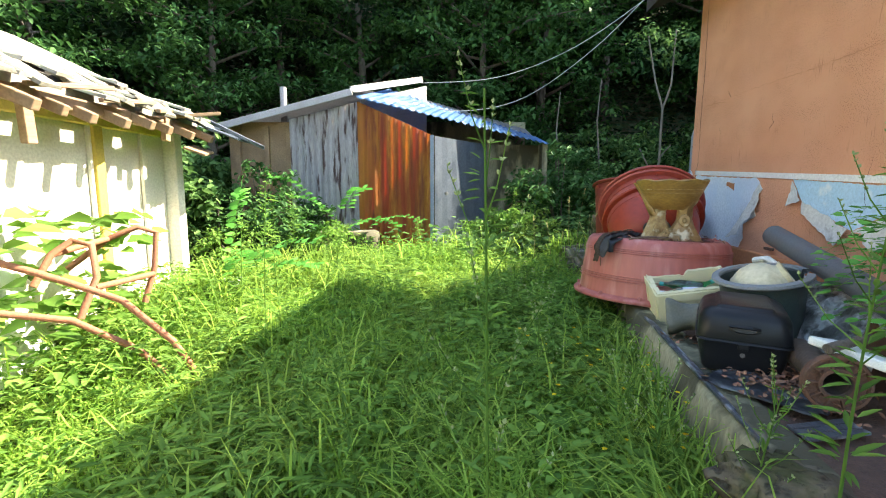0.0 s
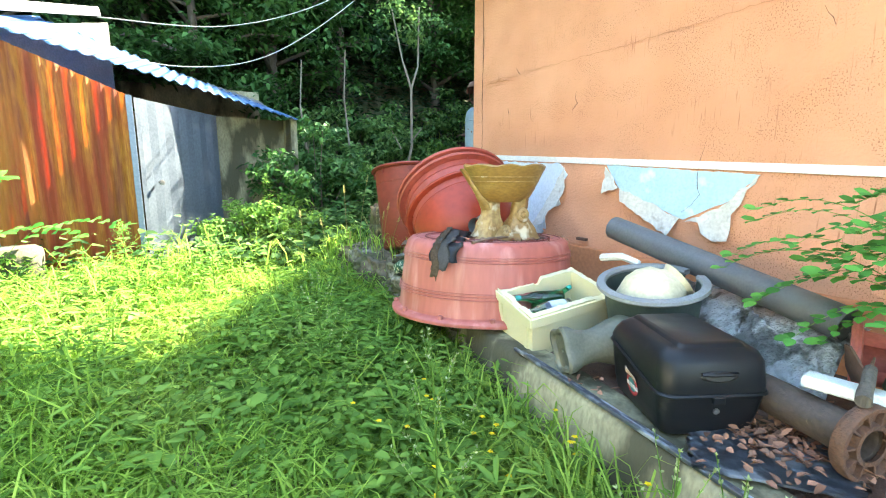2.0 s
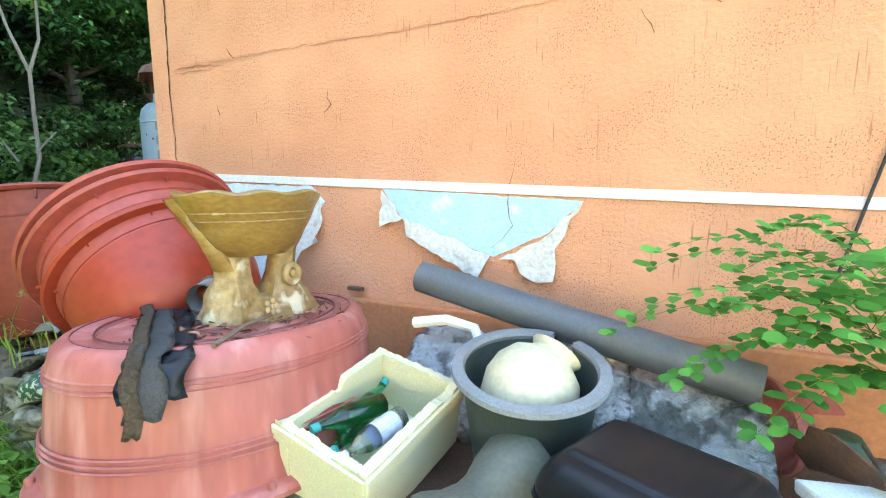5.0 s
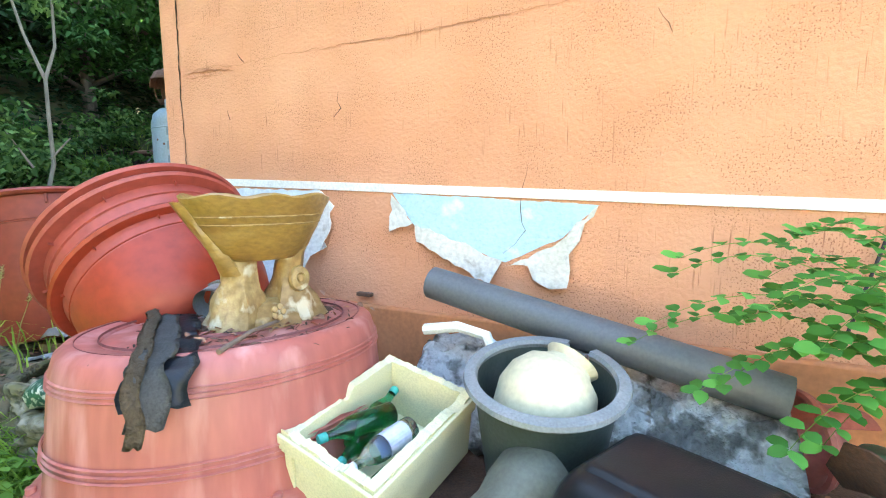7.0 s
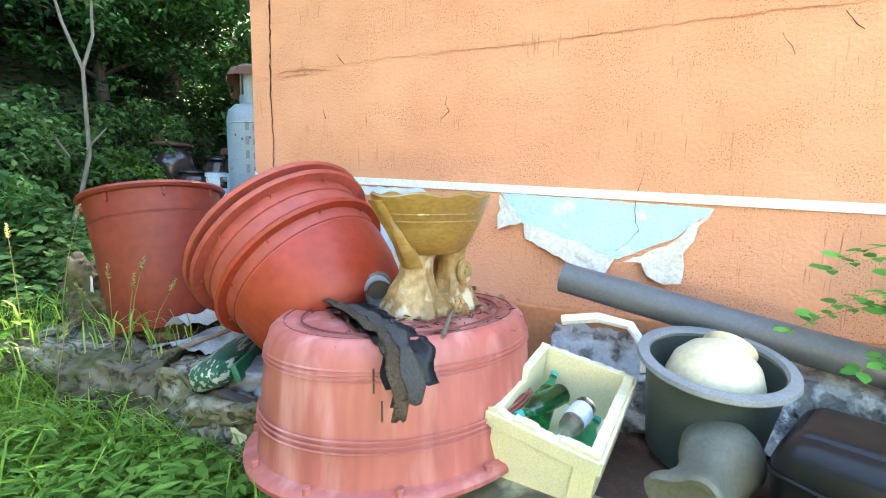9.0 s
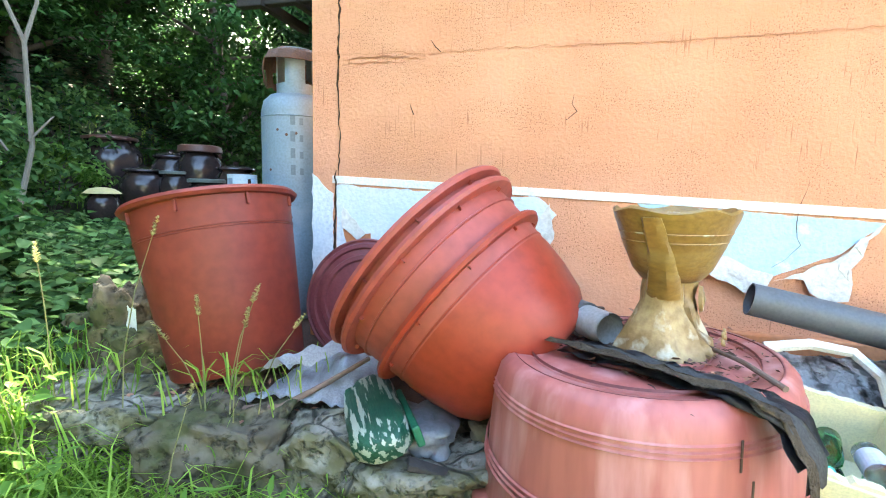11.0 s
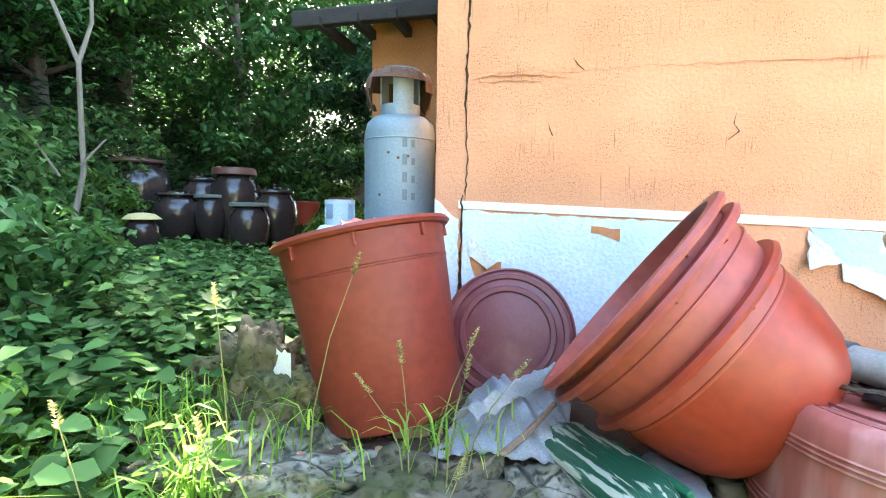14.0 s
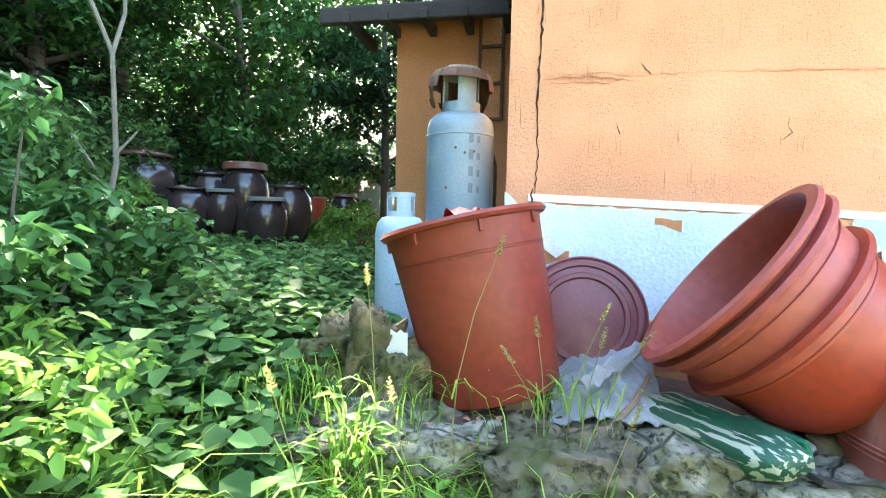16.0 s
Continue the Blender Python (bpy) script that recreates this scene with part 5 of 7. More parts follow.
q = cloth(16, 16, lambda u, v: ((u - 0.5) * 0.26, (v - 0.5) * 0.42 + 0.03 * noise.noise((u * 5, 1, v * 3)), 0.003 * math.sin(40 * u) + 0.008 * noise.noise((u * 6, v * 6, 0)) + 0.006))
bmesh.ops.solidify(q, geom=q.faces[:], thickness=0.004)
part("torn_sheet", q, M_SCRAP, tin, "", "all")
for k in range(3):
    rail = part("metal_rail", box(0.016, 1.5 - 0.3 * k, 0.014, (0, 0, 0), 0.003), M_SCRAP, None)
    rail.matrix_world = pose(1.20 + 0.026 * k, 2.25 + 0.1 * k, 0.413, 0, 0, -10.2)
    tagged(rail, "thin greyed metal rail along the terrace edge", "rail", group="edge rails")
for k in range(3):
    rail = part("metal_rail", box(0.25, 0.03, 0.012, (0, 0, 0), 0.003), M_SCRAP, None)
    rail.matrix_world = pose(1.36, 1.66 - 0.035 * k, 0.412, 0, 0, 10)
    tagged(rail, "thin greyed metal rail along the terrace edge", "rail", group="edge rails")
rr = np.random.default_rng(4)
n = 420
pos = np.stack([1.47 + rr.normal(0, 0.10, n), 1.95 + rr.normal(0, 0.09, n), 0.434 + np.abs(rr.normal(0, 0.012, n))], 1)
loose = n // 3
pos[:loose, 0], pos[:loose, 1] = rr.uniform(1.25, 2.0, loose), rr.uniform(0.5, 2.7, loose)
pos2 = np.stack([1.69 + rr.normal(0, 0.17, 160), 3.56 + rr.normal(0, 0.14, 160), np.full(160, 0.866)], 1)
pos3 = np.stack([rr.uniform(1.6, 2.4, 300), rr.uniform(4.6, 5.8, 300), np.full(300, 0.49)], 1)
pos = np.concatenate([pos, pos2, pos3])
n = len(pos)
al = unit(rr, n) * np.array([1, 1, 0.25])
v, f = leaves(pos, al, np.tile([0, 0, 1.0], (n, 1)) + 0.5 * unit(rr, n), rr.uniform(0.02, 0.045, n), rr.uniform(0.012, 0.025, n))
litter = part("dry_leaves", mesh_quads("dry_leaves", v, f), M_DRYLEAF)
ln = 620
la, lr = rr.uniform(0, 2 * math.pi, ln), np.abs(rr.normal(0.17, 0.09, ln))
lp2 = np.stack([1.67 + 0.95 * lr * np.cos(la), 3.58 + 0.9 * lr * np.sin(la), np.full(ln, 0.862)], 1)
slivers = part("bark_litter", mesh_quads("bark_litter", *leaves(lp2, unit(rr, ln) * np.array([1, 1, 0.12]), np.tile([0, 0, 1.0], (ln, 1)) + 0.3 * unit(rr, ln), rr.uniform(0.01, 0.04, ln), rr.uniform(0.003, 0.008, ln))), M_BARKBITS)
tagged(slivers, "dark bark slivers and twigs strewn on the tub", "bark litter", kind="stuff")
tagged(litter, "scattered dry brown leaves and bits on the terrace", "leaf litter", kind="stuff")

cable = part("cable", tube([(2.30, 1.44, 2.1), (2.315, 1.53, 1.70), (2.32, 1.545, 1.45), (2.325, 1.62, 1.12), (2.27, 1.72, 0.80)], 0.0055, 8), M_CABLE, None, "", True)
tagged(cable, "black cable hanging down the house wall", "cable")
nail = part("iron_bracket", box(0.03, 0.09, 0.02, (0, 0, 0), 0.004), M_RUST, None)
nail.matrix_world = pose(2.53, 3.62, 0.76, 0, 0, -6)
tagged(nail, "small rusty iron bracket at the wall foot", "bracket")

# ---- rags and scraps between barrel and bowls ----
sack = thing("grey_sack", pose(0, 0, 0), "crumpled grey woven plastic sack on the rubble", "sack")
q = cloth(60, 44, lambda u, v: Vector((1.74 + 0.72 * v, 5.05 - 0.45 * u - 0.15 * v, 0.50 + 0.09 * v * u + 0.05 * noise.noise((u * 4 + v * 3, v * 2, 1)) + 0.05 * abs(noise.noise((u * 7 + v * 5, v * 2, 7))) + 0.012 * noise.noise((u * 18 + v * 12, v * 6, 3)) + 0.04 * math.sin(3 * u))))
bmesh.ops.solidify(q, geom=q.faces[:], thickness=0.012)
part("sack_cloth", q, M_SACK, sack, "", "all")
part("sack_fold", thicken(cloth(24, 8, lambda u, v: Vector((1.80 + 0.42 * u + 0.05 * v, 4.98 - 0.36 * u - 0.10 * v, 0.60 + 0.05 * math.sin(3.1 * v) + 0.05 * u + 0.03 * noise.noise((u * 9, v * 4, 5))))), 0.008), M_SACK, sack, "folded hem of the sack", "all")
gw = thing("green_board", pose(1.72, 4.49, 0.53, -20, 4, 24), "broken timber board with flaking green paint", "board")
def split_log(length, wide, high, seed):
    """A broken beam with a flat underside and a knocked, uneven upper side."""
    t, rings = bmesh.new(), []
    for i in range(25):
        u = i / 24
        ends = min(1.0, 0.55 + 3.2 * min(u, 1 - u))
        ring = []
        for k in range(14):
            a = 2 * math.pi * k / 14
            c, q = math.cos(a), math.sin(a)
            w = 1 + 0.10 * noise.noise((u * 5, a * 1.2, seed)) + 0.05 * noise.noise((u * 18, a * 3, seed))
            ring.append(t.verts.new(((u - 0.5) * length + 0.02 * c, wide / 2 * math.copysign(abs(c) ** 0.6, c) * ends * w, high / 2 * math.copysign(abs(q) ** 0.6, q) * ends * w)))
        rings.append(ring)
    for a, b in zip(rings, rings[1:]):
        for k in range(14):
            t.faces.new((a[k], a[(k + 1) % 14], b[(k + 1) % 14], b[k]))
    t.faces.new(rings[0][::-1])
    t.faces.new(rings[-1])
    bmesh.ops.recalc_face_normals(t, faces=t.faces)
    return t


part("board_top", split_log(0.60, 0.20, 0.12, 3.0), M_GREENWOOD, gw, "", "all")
part("board_edge", box(0.34, 0.025, 0.07, (-0.10, -0.108, -0.055), 0.006), M_GREENP, gw, "solid green painted edge")
bag = thing("plastic_bag", pose(1.70, 4.31, 0.44, 0, 0, 10), "pale grey plastic bag under the bowls", "bag")
part("bag_body", rock(0.24, 0.20, 0.10, 77, 4, 0.8), M_BAG, bag, "", "all").location = (0, 0, 0.06)
fblk = part("foam_block", rock(0.16, 0.14, 0.17, 78, 3, 0.15), M_FOAM, None, "", "all")
fblk.matrix_world = pose(1.56, 4.24, 0.36, 20, 10, 30)
tagged(fblk, "broken yellowed styrofoam block in the rubble", "foam block")
st = part("stick", tube([(1.70, 4.98, 0.50), (1.70, 4.84, 0.52), (1.82, 4.72, 0.57), (2.0, 4.6, 0.62)], 0.015, 8, taper=0.010), M_TWIG, None, "", True)
tagged(st, "brown dead stick lying on the rubble", "stick")
slat = part("wooden_plank", box(0.05, 0.5, 0.02, (0, 0, 0), 0.004), M_DARKWOOD, None)
slat.matrix_world = pose(1.52, 4.08, 0.42, 20, 0, 15)
tagged(slat, "dark wooden plank scrap beside the tub", "plank")
for i, (x, y, sx, sy, sz, rz) in enumerate(((2.06, 5.80, 0.22, 0.22, 0.50, 10), (1.98, 5.62, 0.24, 0.28, 0.26, 40), (2.2, 5.95, 0.30, 0.34, 0.34, 70))):
    s = part("boulder", rock(sx, sy, sz, 60 + i, 5, 0.9), M_STONE2, None, "", "all")
    s.matrix_world = pose(x, y, 0.56, 10, -8, rz)
    tagged(s, "rough grey-brown boulder beside the barrel", "boulder", group="boulders by the barrel")

# ---- gas cylinders ----
def gas_cylinder(m, r, h, mat, label):
    g = thing("gas_cylinder", m, label, "gas cylinder", group="gas cylinders")
    s = h * 0.84
    part("cylinder_body", lathe([(0, 0.0), (r * 0.8, 0.0), (r * 0.97, 0.05), (r, 0.09), (r, s - 0.12), (r * 0.985, s - 0.10), (r * 0.93, s - 0.05), (r * 0.75, s - 0.012), (r * 0.45, s), (0, s + 0.004)], 48), mat, g, "", True)
    c = h - s
    q = lathe([(r * 0.56, s - 0.025), (r * 0.56, s + c * 0.22), (r * 0.56, s + c * 0.82), (r * 0.56, h)], 48)
    bmesh.ops.delete(q, geom=[f for f in q.faces if s + c * 0.3 < f.calc_center_median().z < s + c * 0.75 and math.sin(3 * math.atan2(f.calc_center_median().y, f.calc_center_median().x) + 0.4) > 0.0], context="FACES")
    bmesh.ops.solidify(q, geom=q.faces[:], thickness=0.008)
    collar = part("collar", q, mat, g, "", True)
    part("weld_band", lathe([(r + 0.001, s - 0.155), (r + 0.005, s - 0.15), (r + 0.001, s - 0.145)], 48), mat, g)
    part("valve", lathe([(0.02, s), (0.02, s + 0.06), (0.03, s + 0.065), (0.03, s + 0.09), (0, s + 0.095)], 16), M_RUST, collar, "rusty brass valve")
    return g, s


FEET = 0.48
g1, s1 = gas_cylinder(pose(3.10, 5.455, FEET), 0.216, 1.70, M_LPG, "tall grey-blue gas cylinder with a rusty cap")
cap = lathe([(0.13, 0.045), (0.10, 0.06), (0.05, 0.068), (0, 0.07), (0, 0.06), (0.10, 0.05), (0.125, 0.035)], 40, wobble=0.03)
part("rusty_cap", cap, M_RUST, g1, "broken rusty metal cap", True).matrix_local = pose(0, 0, 1.655, 4, -5)
skirt = lathe([(0.12, 0.045), (0.165, 0.03), (0.195, -0.02), (0.205, -0.08), (0.195, -0.15), (0.175, -0.19)], 60)
for v in skirt.verts:
    a = math.atan2(v.co.y, v.co.x)
    v.co *= 1 + 0.035 * math.sin(11 * a) * (v.co.z < 0.04)
front = [f for f in skirt.faces if math.cos(math.atan2(f.calc_center_median().y, f.calc_center_median().x) - radians(190)) > 0.62 - 0.25 * (f.calc_center_median().z < -0.1) and f.calc_center_median().z < 0.0]
torn = [f for f in skirt.faces if f.calc_center_median().z < -0.1 and noise.noise(f.calc_center_median() * 9) > 0.05]
bmesh.ops.delete(skirt, geom=list(set(front + torn)), context="FACES")
bmesh.ops.solidify(skirt, geom=skirt.faces[:], thickness=0.005)
part("cap_skirt", skirt, M_RUST, g1, "torn rusty skirt round the valve collar", True).matrix_local = pose(0, 0, 1.655, 4, -5)
for i, z in enumerate((1.02, 1.12, 1.22, 0.92)):                   # worn stencil marks, unreadable
    for k in range(2):
        ob = part("stencil_mark", box(0.028 - 0.006 * k, 0.002, 0.06 - 0.02 * k, (0.012 * k, 0, 0)), M_GREYPRINT, g1)
        ob.matrix_local = Matrix.Rotation(radians(200 + 10 * k), 4, "Z") @ pose(0.2165, 0, z + 0.0, 0, 0, 90)
for a, z in ((180, 0.66), (188, 0.66), (196, 0.66), (205, 1.17), (175, 1.19), (190, 1.16), (160, 0.95)):
    ob = part("rust_spot", lathe([(0.009, 0), (0.006, 0.001), (0, 0.001)], 9), M_RUST, g1)
    ob.matrix_local = Matrix.Rotation(radians(a), 4, "Z") @ axis_pose((0.2162, 0, z), (1, 0, 0))
g2, s2 = gas_cylinder(pose(3.07, 5.83, FEET - 0.02), 0.165, 0.94, M_LPG2, "smaller pale blue gas cylinder beside the barrel")
for z, w in ((0.36, 0.09), (0.44, 0.03)):
    ob = part("stencil_mark", box(w, 0.002, 0.012), M_GREYPRINT, g2)
    ob.matrix_local = Matrix.Rotation(radians(195), 4, "Z") @ pose(0.1655, 0, z, 0, 0, 90)
hose = part("hose", tube([(3.10, 5.455, 2.05), (3.24, 5.30, 1.9), (3.30, 5.22, 1.6), (3.22, 5.22, 1.1)], 0.012, 8), M_CABLE, None, "", True)
tagged(hose, "black gas hose behind the cylinder", "hose")
rag = part("white_scrap", cloth(6, 10, lambda u, v: Vector((1.90 + 0.05 * u, 5.60 + 0.10 * u, 0.55 + 0.24 * v + 0.02 * noise.noise((u * 5, v * 5, 1))))), M_FOAMW, None, "", "all")
tagged(rag, "torn white plastic scrap between stones and barrel", "scrap")

# ---- glazed storage jars ----
def jar(x, y, top, r, h, lid, label, tilt=0):
    z = top - h
    j = thing("storage_jar", pose(x, y, z, tilt, tilt), label, "jar", group="storage jars")
    part("jar_body", lathe([(0, 0), (r * 0.62, 0), (r * 0.68, 0.01), (r * 0.93, h * 0.35), (r, h * 0.58), (r * 0.94, h * 0.78), (r * 0.74, h * 0.90), (r * 0.70, h * 0.93), (r * 0.78, h * 0.955), (r * 0.76, h * 0.97), (r * 0.6, h * 0.97)], 40), M_JAR, j, "", True)
    if lid == "dish":
        part("jar_lid", lathe([(r * 0.80, h * 0.955), (r * 0.86, h * 0.975), (r * 0.84, h), (r * 0.55, h * 1.03), (r * 0.2, h * 1.05), (0.03, h * 1.055), (0.035, h * 1.09), (0, h * 1.1)], 40), M_JARLID, j, "brown clay lid", True)
    elif lid == "glazed":
        part("jar_lid", lathe([(r * 0.80, h * 0.955), (r * 0.86, h * 0.975), (r * 0.84, h), (r * 0.55, h * 1.05), (r * 0.2, h * 1.07), (0.03, h * 1.075), (0.04, h * 1.11), (0, h * 1.12)], 40), M_JAR, j, "glazed lid", True)
    elif lid == "flat":
        part("jar_lid", lathe([(r * 0.80, h * 0.955), (r * 0.88, h * 0.96), (r * 0.88, h * 1.02), (r * 0.8, h * 1.03), (0, h * 1.03)], 40), M_GREY_LID, j, "flat grey-green lid", True)
    elif lid == "clay":
        part("jar_lid", lathe([(r * 0.86, h * 0.95), (r * 0.9, h * 0.96), (r * 0.86, h * 1.05), (r * 0.8, h * 1.06), (0, h * 1.05)], 40), M_JARLID, j, "terracotta lid", True)
    elif lid == "yellow":
        part("jar_lid", lathe([(r * 1.05, h * 0.955), (r * 1.1, h * 0.96), (r * 0.7, h * 1.1), (0.04, h * 1.14), (0, h * 1.14)], 40), M_YELLOW, j, "yellow plastic lid", True)
    return j


jar(6.40, 10.05, 2.00, 0.42, 0.98, "dish", "big dark glazed jar with a brown clay lid")
jar(6.20, 10.55, 1.50, 0.20, 0.50, "glazed", "dark glazed jar half hidden by leaves")
jar(6.00, 9.16, 1.52, 0.31, 0.62, "glazed", "round dark glazed jar with a glossy lid")
jar(6.60, 9.21, 1.76, 0.29, 0.82, "glazed", "dark glazed jar with a glossy lid")
jar(6.40, 8.58, 1.84, 0.33, 0.92, "clay", "tall dark jar with a terracotta lid")
jar(6.10, 8.76, 1.50, 0.22, 0.58, "flat", "small jar with a flat grey lid")
jar(6.05, 7.80, 1.57, 0.29, 0.74, "glazed", "wide dark glazed jar with a glossy lid")
jar(5.55, 7.88, 1.39, 0.25, 0.62, "flat", "dark jar with a flat grey-green lid")
jar(7.05, 8.95, 1.80, 0.25, 0.72, "clay", "dark jar with a terracotta lid")
jar(5.00, 8.84, 1.22, 0.18, 0.40, "yellow", "small jar under a yellow plastic lid")
jar(8.20, 7.69, 1.52, 0.24, 0.56, "clay", "dark jar with a flat brown lid set apart")
tubr = thing("red_pail", pose(7.6, 8.05, 1.08), "small red plastic pail among the jars", "pail")
part("pail_shell", lathe([(0, 0), (0.17, 0), (0.21, 0.36), (0.225, 0.37), (0.215, 0.385), (0.195, 0.37), (0.16, 0.02), (0, 0.02)], 36), M_RED, tubr, "", True)

# ---- rusty tin shed with a lean-to roof ----
shed = thing("tin_shed", pose(0, 0, 0), "old shed clad in rusty and flaking corrugated tin", "shed")


def corrugated(p0, p1, low, tops, pitch, amp, n_extra=6):
    """An upright ribbed sheet from p0 to p1 with a sloping top."""
    a, b = Vector((*p0, 0)), Vector((*p1, 0))
    d = b - a
    side = Vector((d.y, -d.x, 0)).normalized()
    n = max(8, int(d.length / pitch * n_extra))
    t = bmesh.new()
    rows = []
    for i in range(n + 1):
        u = i / n
        o = a + d * u + side * amp * math.sin(2 * math.pi * u * d.length / pitch)
        top = tops[0] + (tops[1] - tops[0]) * u
        rows.append([t.verts.new((o.x, o.y, low + (top - low) * k / 3)) for k in range(4)])
    for r0, r1 in zip(rows, rows[1:]):
        for k in range(3):
            t.faces.new((r0[k], r1[k], r1[k + 1], r0[k + 1]))
    bmesh.ops.solidify(t, geom=t.faces[:], thickness=0.006)
    return t


A, B, C = (-1.08, 6.74), (-0.08, 6.82), (0.80, 7.65)
part("rust_panel", corrugated(A, (-0.80, 6.762), 0.25, (2.37, 2.25), 0.10, 0.012), M_RUSTRED, shed, "orange-red rust-stained tin")
part("rust_panel", corrugated((-0.80, 6.755), B, 0.25, (2.25, 1.94), 0.10, 0.012), M_RUSTTIN, shed, "orange-red rust-stained tin")
part("grey_panel", corrugated((-2.0, 6.70), A, 0.25, (2.12, 2.36), 0.085, 0.011), M_GREYTIN, shed, "white-grey flaking tin")
part("brown_wall", box(0.9, 0.05, 1.9, (-2.42, 6.85, 0.2)), M_WOOD, shed, "brown boarded wall")
for x in (-2.75, -2.35, -2.05):
    part("post", box(0.07, 0.07, 1.85, (x, 6.80, 0.2), 0.005), M_WOOD, shed)
part("corner_post", box(0.05, 0.05, 1.65, (-0.06, 6.80, 0.28), 0.004), M_DOORTIN, shed, "grey corner post")
door_leaf = part("door_leaf", corrugated((-0.02, 6.84), C, 0.30, (1.92, 1.87), 0.2, 0.004, 4), M_DOORTIN, shed, "grey-blue galvanised door")
hd = part("door_knob", lathe([(0.012, 0), (0.012, 0.03), (0.026, 0.035), (0.026, 0.05), (0, 0.056)], 16), M_STEEL, door_leaf, "steel door knob", True)
hd.matrix_local = axis_pose((0.13, 6.955, 1.12), (0.5, -0.86, 0))
part("side_wall", box(1.1, 0.08, 1.6, (0, 0, 0)), M_CONC, shed, "mouldy concrete side wall").matrix_local = pose(1.28, 8.1, 0.3, 0, 0, 12)
part("side_wall", box(0.08, 2.4, 1.6, (0.0, 0, 0.0)), M_CONC, shed).matrix_local = pose(1.75, 9.0, 0.3)
part("back_wall", box(5.0, 0.08, 2.3, (-0.7, 9.9, 0.2)), M_CONC, shed)
part("side_wall", box(0.08, 3.1, 1.8, (-2.85, 8.4, 0.2)), M_WOOD, shed)
part("upper_wall", loft([[(-1.0, 6.9, 1.9), (-0.16, 8.0, 1.9), (-0.2, 8.06, 1.9), (-1.06, 6.94, 1.9)], [(-1.0, 6.9, 2.42), (-0.16, 8.0, 2.83), (-0.2, 8.06, 2.83), (-1.06, 6.94, 2.42)]]), M_ASBESTOS, shed)


def slope(quad, pitch, amp, nx, ny):
    p = [Vector(q) for q in quad]
    w = (p[1] - p[0]).length

    def fn(u, v):
        return p[0].lerp(p[1], u).lerp(p[3].lerp(p[2], u), v) + Vector((0, 0, amp * math.sin(2 * math.pi * u * w / pitch)))
    q = cloth(nx, ny, fn)
    bmesh.ops.solidify(q, geom=q.faces[:], thickness=0.01)
    return q


part("lean_to_roof", slope([(-1.10, 6.58, 2.40), (1.80, 7.70, 1.88), (1.80, 8.9, 2.12), (-0.72, 7.5, 2.68)], 0.12, 0.013, 150, 6), M_BLUETIN, shed, "blue tin roof sheets with worn edges", "all")
part("lean_to_roof_rear", slope([(-0.72, 7.5, 2.66), (1.80, 8.9, 2.10), (1.80, 10, 2.4), (-0.4, 10, 3.0)], 0.12, 0.013, 60, 2), M_ASBESTOS, shed)
part("main_roof", slope([(-1.12, 6.55, 2.46), (-2.95, 6.5, 1.98), (-2.95, 10.1, 2.5), (-0.2, 10.1, 3.1)], 0.14, 0.014, 80, 6), M_ASBESTOS, shed, "grey cement roofing", "all")
part("fascia", box(1.92, 0.035, 0.09, (0, 0, 0), 0.006), M_BOARDW, shed, "pale painted fascia board").matrix_local = pose(-2.03, 6.52, 2.17, 0, -14.7, 1.5)
part("fascia", box(1.60, 0.035, 0.09, (0, 0, 0), 0.006), M_BOARDW, shed, "pale painted fascia board").matrix_local = pose(-0.68, 7.28, 2.66, 0, -14.5, 54)
part("flue", tube([(-2.35, 7.6, 2.2), (-2.35, 7.6, 2.72)], 0.05, 14), M_BOARDW, shed, "short white flue pipe", True)
step = part("concrete_block", rock(0.95, 0.3, 0.5, 90, 3, 0.12), M_CONC, None, "", "all")
step.matrix_world = pose(-1.25, 6.42, 0.38, 0, 0, 4)
tagged(step, "mossy grey concrete block before the shed", "block")

# ---- sunlit old house with ragged tile eaves ----
old = thing("old_house", pose(0, 0, 0), "low old house with whitewashed wall and ragged tiled eaves", "house")
part("wall", box(0.16, 6.4, 1.95, (-2.80, 1.85, 0.0)), M_HANJI, old, "whitewashed boarded wall")
part("end_wall", box(3.0, 0.14, 1.95, (-4.2, 5.05, 0.0)), M_WOOD, old)
part("far_wall", box(0.14, 6.4, 1.95, (-5.8, 1.85, 0.0)), M_HANJI, old)
part("near_wall", box(3.0, 0.14, 1.95, (-4.2, -1.3, 0.0)), M_HANJI, old)
for y in (1.2, 2.2, 3.05, 3.9, 4.55):
    part("wall_batten", box(0.03, 0.05, 1.7, (-2.70, y, 0.1), 0.004), M_HANJI, old)
for y in (3.95, 2.5):
    part("door_post", box(0.06, 0.10, 1.75, (-2.69, y, 0.1), 0.006), M_YBEAM, old, "yellow painted post")
part("wall_beam", box(0.07, 6.2, 0.10, (-2.685, 1.85, 1.70), 0.008), M_YBEAM, old, "yellow painted beam")
part("corner_post", box(0.13, 0.13, 1.9, (-2.66, 4.98, 0.05), 0.012), M_HANJI, old)
part("eaves_beam", box(0.09, 6.3, 0.09, (-2.40, 1.75, 1.72), 0.012), M_WOOD, old, "weathered eaves beam")
rs = random.Random(9)
for i in range(22):
    y = -1.2 + 0.285 * i
    ob = part("rafter", box(0.72, 0.06, 0.07, (0, 0, 0), 0.008), M_WOOD, old)
    ob.matrix_local = pose(-2.55 + rs.uniform(-0.05, 0.05), y, 1.80 + rs.uniform(-0.015, 0.015), 0, 24, rs.uniform(-6, 6))
